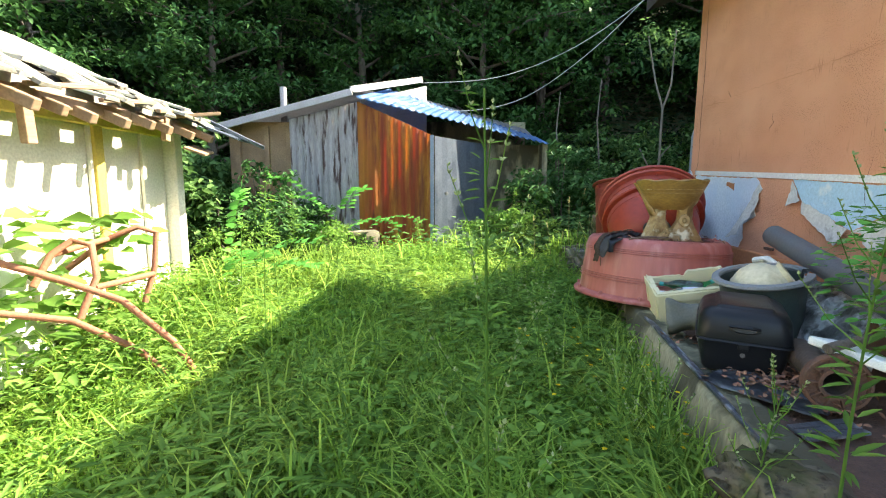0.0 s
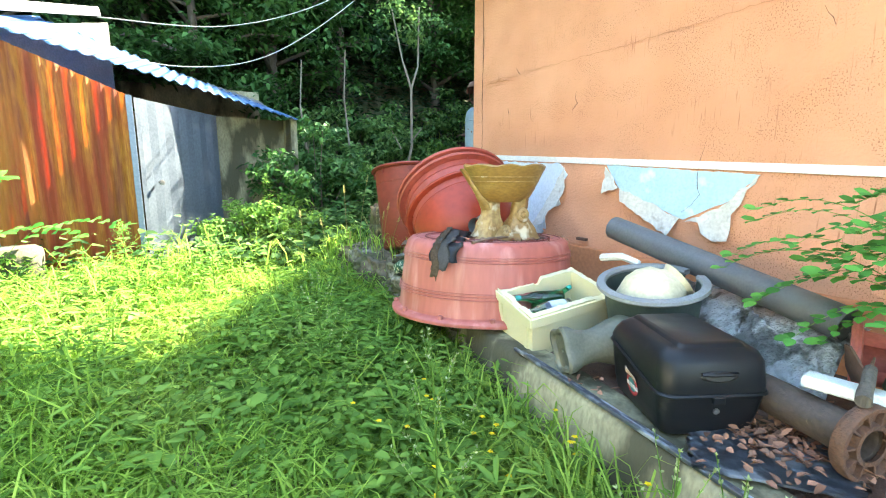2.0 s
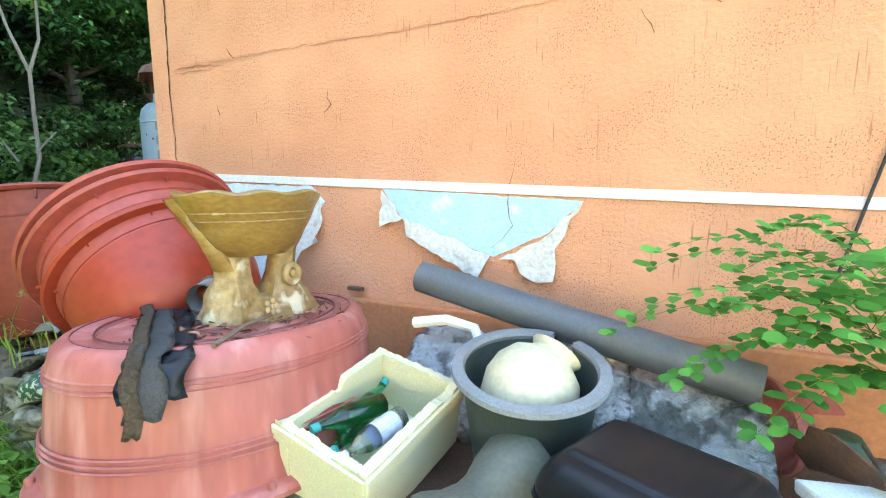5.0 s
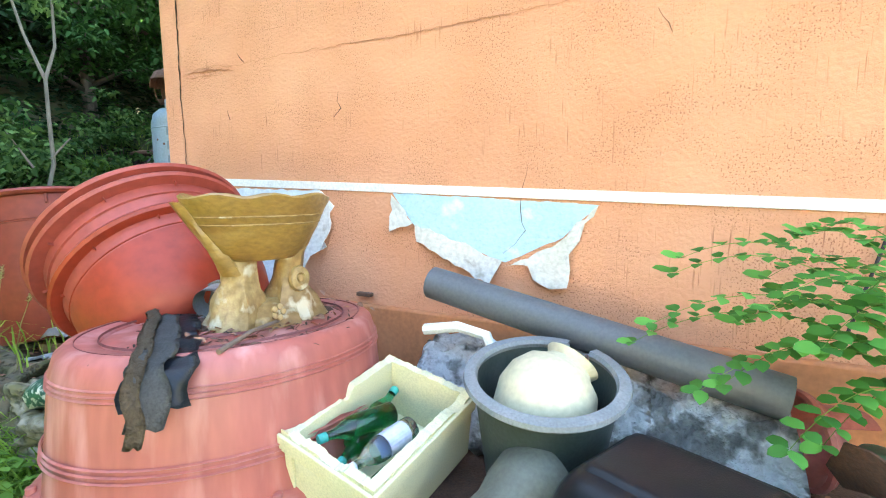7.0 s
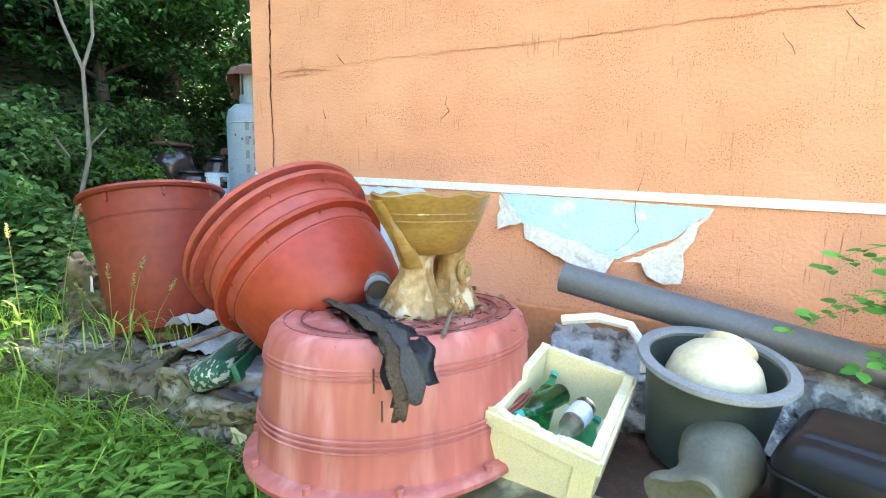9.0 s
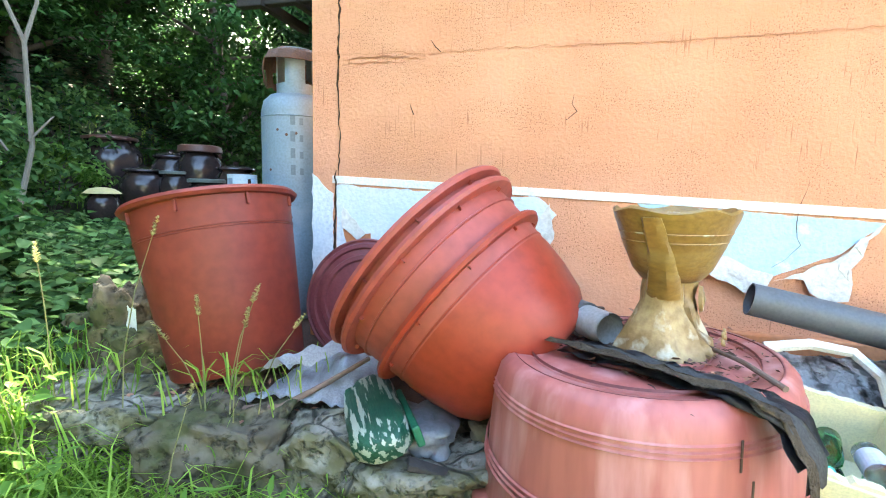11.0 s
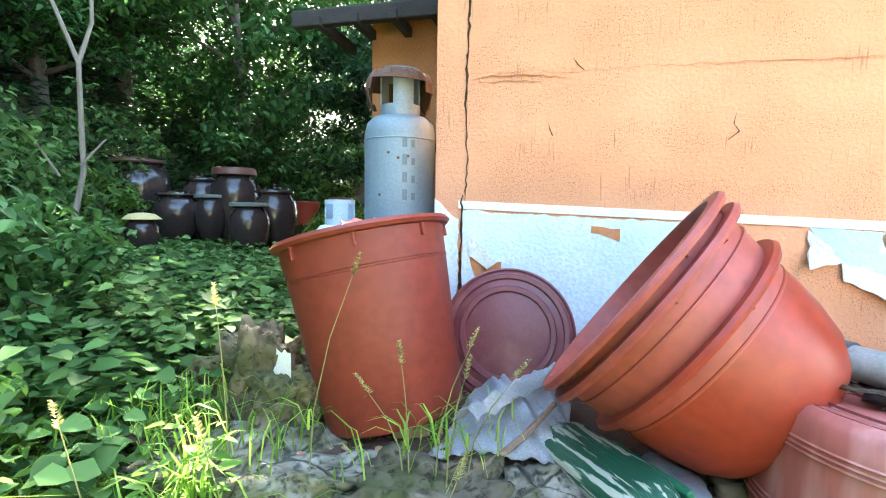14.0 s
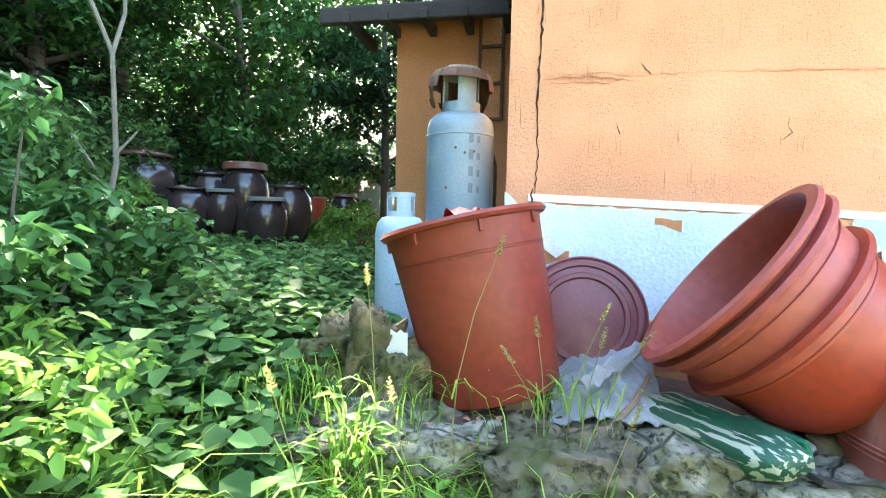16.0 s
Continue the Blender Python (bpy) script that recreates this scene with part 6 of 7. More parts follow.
for i in range(46):
    y = -1.3 + 0.138 * i
    for row in range(3):
        if rs.random() < (0.28, 0.1, 0.05)[row]:
            continue
        ob = part("roof_tile", loft([[(-0.15, -0.075, 0), (0.15, -0.075, 0), (0.15, 0.075, 0), (-0.15, 0.075, 0)], [(-0.15, -0.06, 0.022), (0.15, -0.07, 0.024), (0.15, 0.06, 0.024), (-0.15, 0.07, 0.022)]]), M_TILE, old)
        ob.matrix_local = pose(-2.36 - 0.26 * row + rs.uniform(-0.04, 0.04), y, 1.885 + 0.115 * row + rs.uniform(-0.02, 0.02), rs.uniform(-8, 8), 24 + rs.uniform(-10, 10), rs.uniform(-12, 12))
part("roof_slope", loft([[(-2.5, -1.4, 1.84), (-2.5, 5.2, 1.84), (-4.3, 5.2, 2.65), (-4.3, -1.4, 2.65)], [(-2.5, -1.4, 1.90), (-2.5, 5.2, 1.90), (-4.3, 5.2, 2.75), (-4.3, -1.4, 2.75)]]), M_TILE, old)
part("roof_slope", loft([[(-6.2, -1.4, 1.8), (-6.2, 5.2, 1.8), (-4.3, 5.2, 2.65), (-4.3, -1.4, 2.65)], [(-6.2, -1.4, 1.9), (-6.2, 5.2, 1.9), (-4.3, 5.2, 2.75), (-4.3, -1.4, 2.75)]]), M_TILE, old)
for y, z, h, rx in ((2.95, 1.48, 0.34, 3), (4.35, 1.62, 0.2, -6)):
    part("hanging_board", box(0.05, 0.07, h, (0, 0, 0), 0.006), M_WOOD, old).matrix_local = pose(-2.36, y, z, rx)
for y, a in ((3.2, 30), (3.75, 38), (4.5, -25), (4.2, 60)):
    part("loose_batten", box(0.035, 0.6, 0.03, (0, 0, 0), 0.004), M_WOOD, old).matrix_local = pose(-2.26, y, 1.84, 8, 0, a - 40)
for k, (x, y, z, ry, rz) in enumerate(((-2.25, 4.95, 1.80, 22, 12), (-2.1, 5.25, 1.76, 26, 20), (-2.28, 5.5, 1.78, 18, -5))):
    part("tin_sheet", slope([(-0.28, -0.2, 0), (-0.28, 0.2, 0), (0.28, 0.2, 0), (0.28, -0.2, 0)], 0.08, 0.01, 30, 4), M_DOORTIN, old, "bent corrugated tin scrap", "all").matrix_local = pose(x, y, z, 0, ry, rz)
part("board_scrap", box(0.20, 0.24, 0.02, (0, 0, 0), 0.003), M_WOOD, old).matrix_local = pose(-2.28, 4.75, 1.56, 10, 20, 10)

# rusty cart frame and white slab against the old house
cart = thing("cart_frame", pose(0, 0, 0), "bent rusty cart frame of iron tube in the weeds", "cart frame")
for pts in ([(-2.45, 2.35, 0.98), (-2.1, 2.55, 0.80), (-1.95, 2.62, 0.72), (-1.75, 2.72, 0.60), (-1.5, 2.75, 0.35), (-1.38, 2.78, 0.12)],
            [(-2.15, 2.62, 0.70), (-2.12, 2.72, 0.86), (-2.06, 2.80, 0.93), (-1.98, 2.84, 0.90), (-1.94, 2.80, 0.72), (-1.98, 2.70, 0.50)],
            [(-2.30, 3.05, 0.72), (-2.10, 3.15, 0.90), (-1.95, 3.22, 0.97), (-1.85, 3.25, 0.93), (-1.86, 3.22, 0.70), (-1.9, 3.15, 0.48)],
            [(-2.5, 2.2, 0.72), (-2.2, 2.4, 0.62), (-1.95, 2.6, 0.52), (-1.7, 2.75, 0.30), (-1.55, 2.8, 0.1)],
            [(-2.12, 2.72, 0.86), (-2.10, 3.15, 0.90)], [(-1.94, 2.78, 0.66), (-1.86, 3.2, 0.66)]):
    part("tube_bar", tube(pts, 0.019, 10), M_RUSTBAR, cart, "", True)
slab = thing("white_slab", pose(-2.32, 2.5, 0.12, 0, -18, 8), "white sheet of board leaning on the old house", "board")
part("board_sheet", box(0.02, 1.1, 0.75, (0, 0, 0), 0.004), M_FOAMW, slab)
cup = thing("white_pot", pose(-1.95, 4.6, gz(-1.95, 4.6)), "small white plastic pot in the weeds", "pot")
part("pot_shell", lathe([(0, 0), (0.06, 0), (0.085, 0.2), (0.092, 0.2), (0.092, 0.215), (0.08, 0.21), (0.055, 0.01), (0, 0.01)], 24), M_CAPW, cup, "", True)

# overhead wires
for pts in ([(-0.25, 7.9, 2.85), (1.0, 7.9, 2.95), (2.2, 7.8, 3.4), (3.4, 7.6, 4.2)], [(-0.3, 7.6, 2.45), (0.5, 7.6, 2.38), (1.4, 7.6, 2.60), (2.4, 7.5, 3.3), (3.2, 7.4, 4.1)]):
    dense = []
    P = [Vector(q) for q in pts]
    for i in range(len(P) - 1):
        p0, p1, p2, p3 = P[max(0, i - 1)], P[i], P[i + 1], P[min(len(P) - 1, i + 2)]
        for k in range(6):
            s = k / 6
            dense.append(0.5 * ((2 * p1) + (p2 - p0) * s + (2 * p0 - 5 * p1 + 4 * p2 - p3) * s * s + (3 * p1 - p0 - 3 * p2 + p3) * s ** 3))
    dense.append(P[-1])
    w = part("overhead_wire", tube(dense, 0.0055, 6), M_WIRE, None, "", True)
    tagged(w, "pale overhead wire running from the shed", "wire", group="overhead wires")

# ---- vegetation ----
rng = np.random.default_rng(21)


def on_terrace(x, y):
    ex = np.where(y < 3.2, 1.13 + 0.18 * (y - 1.9), 1.364 + 0.30 * np.clip((y - 3.2) / 1.3, 0, 1))
    return (x > ex - 0.04) & (y < 5.85)


def inside_buildings(x, y):
    shed_area = (x > -2.9) & (x < 1.8) & (y > 6.75 + 0.25 * np.clip(x + 0.1, 0, 2))
    house_area = (x > 2.6) & (y < 5.2)
    house_area |= (x > 5.0) & (y < 6.4)
    return shed_area | house_area | (x < -2.66) & (y < 5.1)


def scatter(n, x0, x1, y0, y1):
    x, y = rng.uniform(x0, x1, n), rng.uniform(y0, y1, n)
    k = ~on_terrace(x, y) & ~inside_buildings(x, y)
    x, y = x[k], y[k]
    return np.stack([x, y, ground_z(x, y) - 0.01], 1)


def untrodden(p):
    """Leave out the trodden way beside the terrace, where plants stay low."""
    return p[(np.abs(p[:, 0] - 0.15) > 0.42) | (p[:, 1] > 5.6) | (p[:, 1] < 0.0)]


def clumped(p, cut=0.35):
    """Keep more points where a slow noise is high."""
    k = np.sin(2.1 * p[:, 0] + 1.3 * np.sin(1.7 * p[:, 1])) * np.sin(1.9 * p[:, 1] + 0.8) * 0.5 + 0.5
    return p[rng.uniform(0, 1, len(p)) < cut + (1 - cut) * k]


def add_grass(name, p, h0, h1, w0, w1, mat, label, bend=(0.2, 1.0)):
    n = len(p)
    h = rng.uniform(h0, h1, n) * (0.75 + 0.5 * (np.sin(1.4 * p[:, 0] + 0.7) * np.sin(1.1 * p[:, 1]) * 0.5 + 0.5))
    a = rng.uniform(0, 2 * math.pi, n)
    v, f = blades(p, np.stack([np.cos(a), np.sin(a), 0 * a], 1), h, rng.uniform(w0, w1, n), rng.uniform(*bend, n))
    ob = part(name, mesh_quads(name, v, f), mat)
    return tagged(ob, label, "grass", kind="stuff")


add_grass("grass", np.concatenate([scatter(52000, -2.7, 1.7, -0.6, 5.2), clumped(scatter(26000, -2.7, 1.6, 5.0, 7.2))]), 0.10, 0.34, 0.005, 0.011, L_GRASS, "long bright green grass of the yard", (0.5, 1.5))
add_grass("grass_far", np.concatenate([clumped(scatter(26000, -8, 9.5, 5.5, 11.5)), scatter(5000, -2.7, 3.0, -4.0, -0.4)]), 0.10, 0.28, 0.006, 0.012, L_GRASS, "tall green grass at the foot of the hill")
add_grass("dry_grass", clumped(scatter(24000, -1.5, 1.4, 0.0, 5.5), 0.08), 0.06, 0.2, 0.003, 0.006, L_DRYGRASS, "dry trampled straw in the grass", (0.6, 1.3))
add_grass("tall_grass", untrodden(clumped(scatter(5200, -2.4, 1.25, 0.6, 6.6), 0.05)), 0.30, 0.60, 0.006, 0.012, L_GRASS, "tall arching grass blades", (0.3, 0.9))
edge = np.stack([1.0 + 0.2 * (rng.uniform(0, 5, 2600)), rng.uniform(0, 1, 2600), np.zeros(2600)], 1)
yy = rng.uniform(1.2, 5.8, 2600)
exx = np.where(yy < 3.2, 1.13 + 0.18 * (yy - 1.9), 1.364 + 0.30 * np.clip((yy - 3.2) / 1.3, 0, 1)) - np.abs(rng.normal(0.10, 0.10, 2600)) - 0.06
add_grass("edge_grass", np.stack([exx, yy, ground_z(exx, yy)], 1), 0.15, 0.45, 0.005, 0.011, L_GRASS, "long grass against the terrace face", (0.3, 1.1))
top = np.stack([rng.uniform(1.55, 2.1, 420), rng.uniform(4.75, 6.3, 420), np.full(420, 0.5)], 1)
add_grass("terrace_grass", top[rng.uniform(0, 1, 420) < np.where(top[:, 1] > 5.5, 1, 0.25)], 0.08, 0.28, 0.004, 0.008, L_GRASS, "sparse grass on the stones", (0.3, 1.0))


def leafy(p, count, height, spread, size, aspect=0.55, droop=0.3, stem=True):
    """Low leafy plants: count leaves round each point."""
    n = len(p) * count
    base = np.repeat(p, count, 0)
    a = rng.uniform(0, 2 * math.pi, n)
    k = rng.uniform(0.15, 1, n)
    hh = np.repeat(rng.uniform(0.6, 1.2, len(p)) * height, count)
    pos = base + np.stack([np.cos(a) * spread * k, np.sin(a) * spread * k, hh * rng.uniform(0.25, 1, n)], 1)
    al = np.stack([np.cos(a), np.sin(a), rng.uniform(-droop, droop, n)], 1)
    up = np.tile([0, 0, 1.0], (n, 1)) + 0.45 * unit(rng, n)
    L = size * rng.uniform(0.6, 1.3, n)
    return leaves(pos, al, up, L, L * aspect)


weeds = part("weeds", mesh_quads("weeds", *join_arrays([leafy(clumped(scatter(5200, -2.6, 1.3, 0.0, 6.2), 0.25), 9, 0.2, 0.07, 0.045), leafy(untrodden(clumped(scatter(4200, -2.6, 1.3, 0.0, 6.4), 0.1)), 12, 0.32, 0.07, 0.085, 0.2), leafy(clumped(scatter(2600, 0.45, 1.35, 0.8, 4.6), 0.5), 12, 0.24, 0.08, 0.052, 0.62), leafy(clumped(scatter(420, -1.2, 1.0, 0.8, 5.5), 0.2), 14, 0.2, 0.1, 0.095, 0.5)])), L_WEED)
tagged(weeds, "low broad-leaved green weeds in the grass", "weeds", kind="stuff")
vp = scatter(2600, 0.4, 5.5, 5.9, 9.6)
vp = vp[vp[:, 0] > 0.25 * (vp[:, 1] - 5.0)]
vines = part("vines", mesh_quads("vines", *join_arrays([leafy(vp[vp[:, 1] < 6.9], 8, 0.34, 0.16, 0.085, 0.85, 0.35), leafy(vp[vp[:, 1] >= 6.9], 8, 0.25, 0.17, 0.085, 0.85, 0.35), leafy(clumped(scatter(900, -2.6, 3, 6.2, 9.5)), 7, 0.5, 0.2, 0.09, 0.8)])), L_VINE)
tagged(vines, "mass of broad vine leaves on the bank", "vines", kind="stuff")
lp = np.stack([rng.uniform(-2.6, -1.7, 150), rng.uniform(1.6, 4.8, 150), np.zeros(150)], 1)
lp[:, 2] = ground_z(lp[:, 0], lp[:, 1])
climb = np.stack([rng.uniform(-2.6, -2.1, 60), rng.uniform(2.2, 3.6, 60), rng.uniform(0.3, 1.0, 60)], 1)
creeper = part("creeper", mesh_quads("creeper", *join_arrays([leafy(lp, 10, 0.5, 0.14, 0.07, 0.5), leafy(climb, 3, 0.1, 0.1, 0.16, 0.85)])), L_WEED)
tagged(creeper, "sunlit broad-leaved creeper before the old house", "creeper", kind="stuff")
fp = scatter(46, 0.5, 1.2, 1.6, 3.2)
fp[:, 2] += rng.uniform(0.2, 0.34, len(fp))
fl5 = np.repeat(fp, 5, 0)
fa = np.tile(np.arange(5) * 2 * math.pi / 5, len(fp))
petals = part("yellow_flowers", mesh_quads("yellow_flowers", *leaves(fl5, np.stack([np.cos(fa), np.sin(fa), 0.3 + 0 * fa], 1), np.tile([0, 0, 1.0], (len(fl5), 1)), np.full(len(fl5), 0.013), np.full(len(fl5), 0.011))), L_FLOWER)
tagged(petals, "tiny yellow flowers in the weeds", "flowers", kind="stuff")


def stalk_plant(name, x, y, h, label, leaf=0.05, n=70, mat=None, lean=(0, 0), bud=False, width=0.16):
    """A tall upright weed: stem with narrow leaves and a feathery top."""
    z = gz(x, y) - 0.02 if not on_terrace(np.array([x]), np.array([y]))[0] else 0.48
    p = thing(name, pose(x, y, z), label, "weed")
    pts = [(lean[0] * k * k, lean[1] * k * k, h * k) for k in (0, 0.25, 0.5, 0.75, 1.0)]
    part("stem", tube(pts, 0.0045, 6, taper=0.002), L_WEED, p)
    k = rng.uniform(0.12, 1.0, n)
    a = rng.uniform(0, 2 * math.pi, n)
    base = np.stack([lean[0] * k * k, lean[1] * k * k, h * k], 1)
    al = np.stack([np.cos(a), np.sin(a), rng.uniform(-0.1, 0.8, n)], 1)
    L = leaf * (1.25 - 0.7 * k) * rng.uniform(0.7, 1.3, n)
    part("leaf_mass", mesh_quads("leaf_mass", *leaves(base + al * 0.01, al, np.tile([0, 0, 1.0], (n, 1)) + 0.3 * unit(rng, n), L, L * 0.22)), mat or L_WEED, p)["kind"] = "stuff"
    if bud:
        m = 0
    else:
        m = n * 2
    k = rng.uniform(0.55, 1.0, m)
    a = rng.uniform(0, 2 * math.pi, m)
    r = width * (1.05 - k) * rng.uniform(0.2, 1, m) * 2
    pos = np.stack([lean[0] * k * k + np.cos(a) * r, lean[1] * k * k + np.sin(a) * r, h * k + r * 0.7], 1)
    L = np.full(m, 0.014)
    if m:
        part("flower_head", mesh_quads("flower_head", *leaves(pos, np.stack([np.cos(a), np.sin(a), 1 + 0 * a], 1), np.tile([0, 0, 1.0], (m, 1)) + 0.5 * unit(rng, m), L, L * 0.6)), L_BUD if bud else L_WEED, p)["kind"] = "stuff"
    if bud:
        tw, ends = bmesh.new(), []
        for i in range(13):
            kk = 0.42 + 0.042 * i
            aa = i * 2.4
            b0 = Vector((lean[0] * kk * kk, lean[1] * kk * kk, h * kk))
            ln = width * (1.3 - kk)
            e = b0 + Vector((math.cos(aa) * ln, math.sin(aa) * ln, 0.16))
            mid = b0.lerp(e, 0.5) - Vector((0, 0, 0.02))
            tube([b0, mid, e], 0.002, 4, tw, taper=0.001)
            ends += [tuple(mid.lerp(e, q)) for q in (0.2, 0.45, 0.7, 0.85, 1.0)]
        part("twig_mass", tw, L_WEED, p)["kind"] = "stuff"
        ends = np.repeat(np.array(ends), 3, 0)
        al = unit(rng, len(ends)) * 0.7 + np.array([0, 0, 0.8])
        L = np.full(len(ends), 0.011)
        part("bud_mass", mesh_quads("bud_mass", *leaves(ends, al, unit(rng, len(ends)), L, L * 0.55)), L_BUD, p)["kind"] = "stuff"
    return p


for x, y, h, ln, bud, lf in ((0.125, 1.0, 1.48, (-0.02, 0.02), True, 0.055), (-1.05, 2.95, 1.22, (0.05, 0), False, 0.09), (-1.0, 3.1, 0.95, (-0.05, 0.02), False, 0.09), (0.72, 1.9, 0.62, (0.1, 0), True, 0.06),
                             (0.52, 2.4, 0.75, (0.04, 0.1), True, 0.06), (-0.5, 2.0, 0.8, (-0.1, 0), False, 0.06), (-0.25, 1.65, 0.75, (-0.1, 0.05), False, 0.06), (0.95, 1.42, 0.72, (0.08, 0), True, 0.06),
                             (0.98, 1.15, 0.85, (0.1, 0.05), True, 0.06), (0.85, 1.75, 0.62, (0, 0.05), True, 0.06), (-0.9, 4.4, 0.8, (0, 0), False, 0.07), (-1.5, 3.7, 0.9, (0.03, 0), False, 0.08),
                             (-0.2, 5.6, 0.7, (0, 0), False, 0.07), (0.35, 5.3, 0.7, (0, 0), False, 0.07), (-1.6, 5.4, 1.0, (0, 0), False, 0.08), (1.15, 6.9, 0.9, (0, 0), False, 0.08), (0.6, 3.6, 0.65, (0, 0), True, 0.06)):
    stalk_plant("tall_weed", x, y, h, "tall upright green weed with a feathery top", lf, 80, None, ln, bud)


def foxtail(x, y, z, h, lean):
    p = thing("foxtail_grass", pose(x, y, z), "thin foxtail grass with a pale seed head", "grass", group="foxtail grass")
    pts = [(lean[0] * k * k, lean[1] * k * k, h * k) for k in (0, 0.35, 0.7, 1.0)]
    part("stem", tube(pts, 0.0028, 5, taper=0.0015), L_DRYGRASS, p)
    n = 70
    k = rng.uniform(0, 1, n)
    a = rng.uniform(0, 2 * math.pi, n)
    e = Vector(pts[-1]) - Vector(pts[-2])
    e.normalize()
    pos = np.array(pts[-1]) + np.outer(k * 0.075, np.array(e))
    al = np.stack([np.cos(a), np.sin(a), 0.9 + 0 * a], 1)
    part("seed_head", mesh_quads("seed_head", *leaves(pos, al, np.tile([0, 0, 1.0], (n, 1)), 0.016 * (1.1 - 0.5 * k), np.full(n, 0.005))), L_SEED, p)
    m = 3
    a = rng.uniform(0, 2 * math.pi, m)
    part("blade", mesh_quads("blade", *blades(np.tile([[0, 0, h * 0.25]], (m, 1)), np.stack([np.cos(a), np.sin(a), 0 * a], 1), np.full(m, 0.16), np.full(m, 0.008), np.full(m, 0.9))), L_GRASS, p)


for x, y, z, h, ln in ((1.60, 5.40, 0.48, 0.66, (0.02, -0.14)), (1.58, 5.66, 0.48, 0.55, (0, 0.03)), (1.64, 5.0, 0.5, 0.42, (0, -0.1)), (1.62, 5.08, 0.5, 0.36, (0.02, 0.03)), (1.60, 4.96, 0.5, 0.34, (0, -0.05)),
                       (1.66, 4.9, 0.5, 0.33, (0, -0.14)), (1.63, 5.1, 0.5, 0.28, (-0.04, 0.1)), (1.35, 5.5, 0.2, 0.55, (-0.05, 0.05)), (1.3, 5.0, 0.2, 0.5, (0, -0.1)), (1.2, 5.75, 0.2, 0.6, (0, 0.1))):
    foxtail(x, y, z, h, ln)


# compound-leaf acacia sprout over the terrace clutter
def frond(base, tip, pairs, size, droop=0.1, roll=0.0):
    """Paired oval leaflets along a stalk."""
    b, t = Vector(base), Vector(tip)
    d = (t - b)
    side = d.cross(Vector((0, 0, 1))).normalized()
    pos, al, mid = [], [], []
    for i in range(pairs + 1):
        k = (i + 1) / (pairs + 1)
        c = b.lerp(t, k) + Vector((0, 0, droop * 4 * k * (1 - k)))
        mid.append(c)
        for s in (-1, 1):
            pos.append(c)
            al.append(side * s + d.normalized() * 0.25 + Vector((0, 0, rng.uniform(-0.2, 0.1))))
    pos.append(mid[-1])
    al.append(d.normalized())
    n = len(pos)
    L = size * rng.uniform(0.8, 1.1, n)
    up = np.tile([-0.45, 0.1, 0.8], (n, 1)) + 0.25 * unit(rng, n)
    return ovals(np.array(pos), np.array(al), up, L, L * 0.56), [b] + mid


def acacia(name, at, fronds, label, size, mat=None):
    p = thing(name, pose(*at), label, "shrub")
    chunks, t = [], bmesh.new()
    for base, tip, pairs, s in fronds:
        arr, mid = frond(base, tip, pairs, s * size)
        chunks.append(arr)
        tube(mid, 0.0018, 5, t, taper=0.0008)
        tube([(0, 0, 0), Vector(base) * 0.6 + Vector((0, 0, 0.02)), base], 0.004, 5, t, taper=0.0015)
    tagged(part("stalk_mass", t, L_WEED, p), kind="stuff")
    tagged(part("leaflet_mass", mesh_quads("leaflet_mass", *join_arrays(chunks)), mat or L_ACACIA, p), kind="stuff")
    return p


fr = random.Random(17)
fronds = []
for base, tip in (((-0.05, 0.20, 0.42), (-0.04, 0.68, 0.54)), ((-0.08, 0.20, 0.36), (-0.06, 0.74, 0.36)), ((-0.10, 0.16, 0.30), (-0.14, 0.58, 0.24)), ((0.02, 0.10, 0.44), (0.06, 0.38, 0.60)), ((0.02, 0.02, 0.46), (0.06, -0.30, 0.58)),
                  ((-0.06, 0.08, 0.40), (-0.20, 0.34, 0.50)), ((-0.08, 0.02, 0.36), (-0.24, 0.20, 0.40)), ((-0.08, -0.04, 0.34), (-0.26, -0.12, 0.42)), ((-0.10, -0.02, 0.24), (-0.28, 0.16, 0.20)), ((-0.08, 0.10, 0.22), (-0.18, 0.38, 0.14)),
                  ((-0.08, -0.08, 0.24), (-0.26, -0.26, 0.22)), ((0.02, -0.10, 0.36), (0.0, -0.46, 0.40)), ((0.10, 0.08, 0.40), (0.20, 0.42, 0.46)), ((-0.02, 0.14, 0.30), (0.02, 0.52, 0.36)), ((-0.04, -0.14, 0.16), (-0.16, -0.42, 0.10)),
                  ((-0.10, 0.04, 0.14), (-0.30, 0.02, 0.10)), ((-0.04, 0.18, 0.40), (-0.16, 0.50, 0.44)), ((0.0, -0.02, 0.40), (-0.10, -0.22, 0.52))):
    for k in range(2):
        jig = Vector((fr.uniform(-0.03, 0.03), fr.uniform(-0.05, 0.05), fr.uniform(-0.04, 0.03))) * k * 2.2
        fronds.append((tuple(Vector(base) + jig * 0.5), tuple(Vector(tip) + jig), fr.choice((8, 9, 10)), fr.uniform(0.85, 1.1)))
acacia("acacia_sprout", (1.90, 1.56, 0.57), fronds, "bright green acacia sprout over the terrace clutter", 0.062)
acacia("acacia_sprout", (-1.9, 4.3, gz(-1.9, 4.3)), [((0.05, 0, 0.35), (0.15, 0.1, 1.05), 11, 1.0), ((0.2, 0, 0.35), (0.75, 0.1, 0.6), 9, 1.0), ((0.1, -0.1, 0.3), (0.5, -0.4, 0.55), 9, 1.0), ((0.2, 0.1, 0.25), (0.7, 0.3, 0.35), 9, 1.0)],
       "sunlit acacia sprout beside the old house", 0.16)
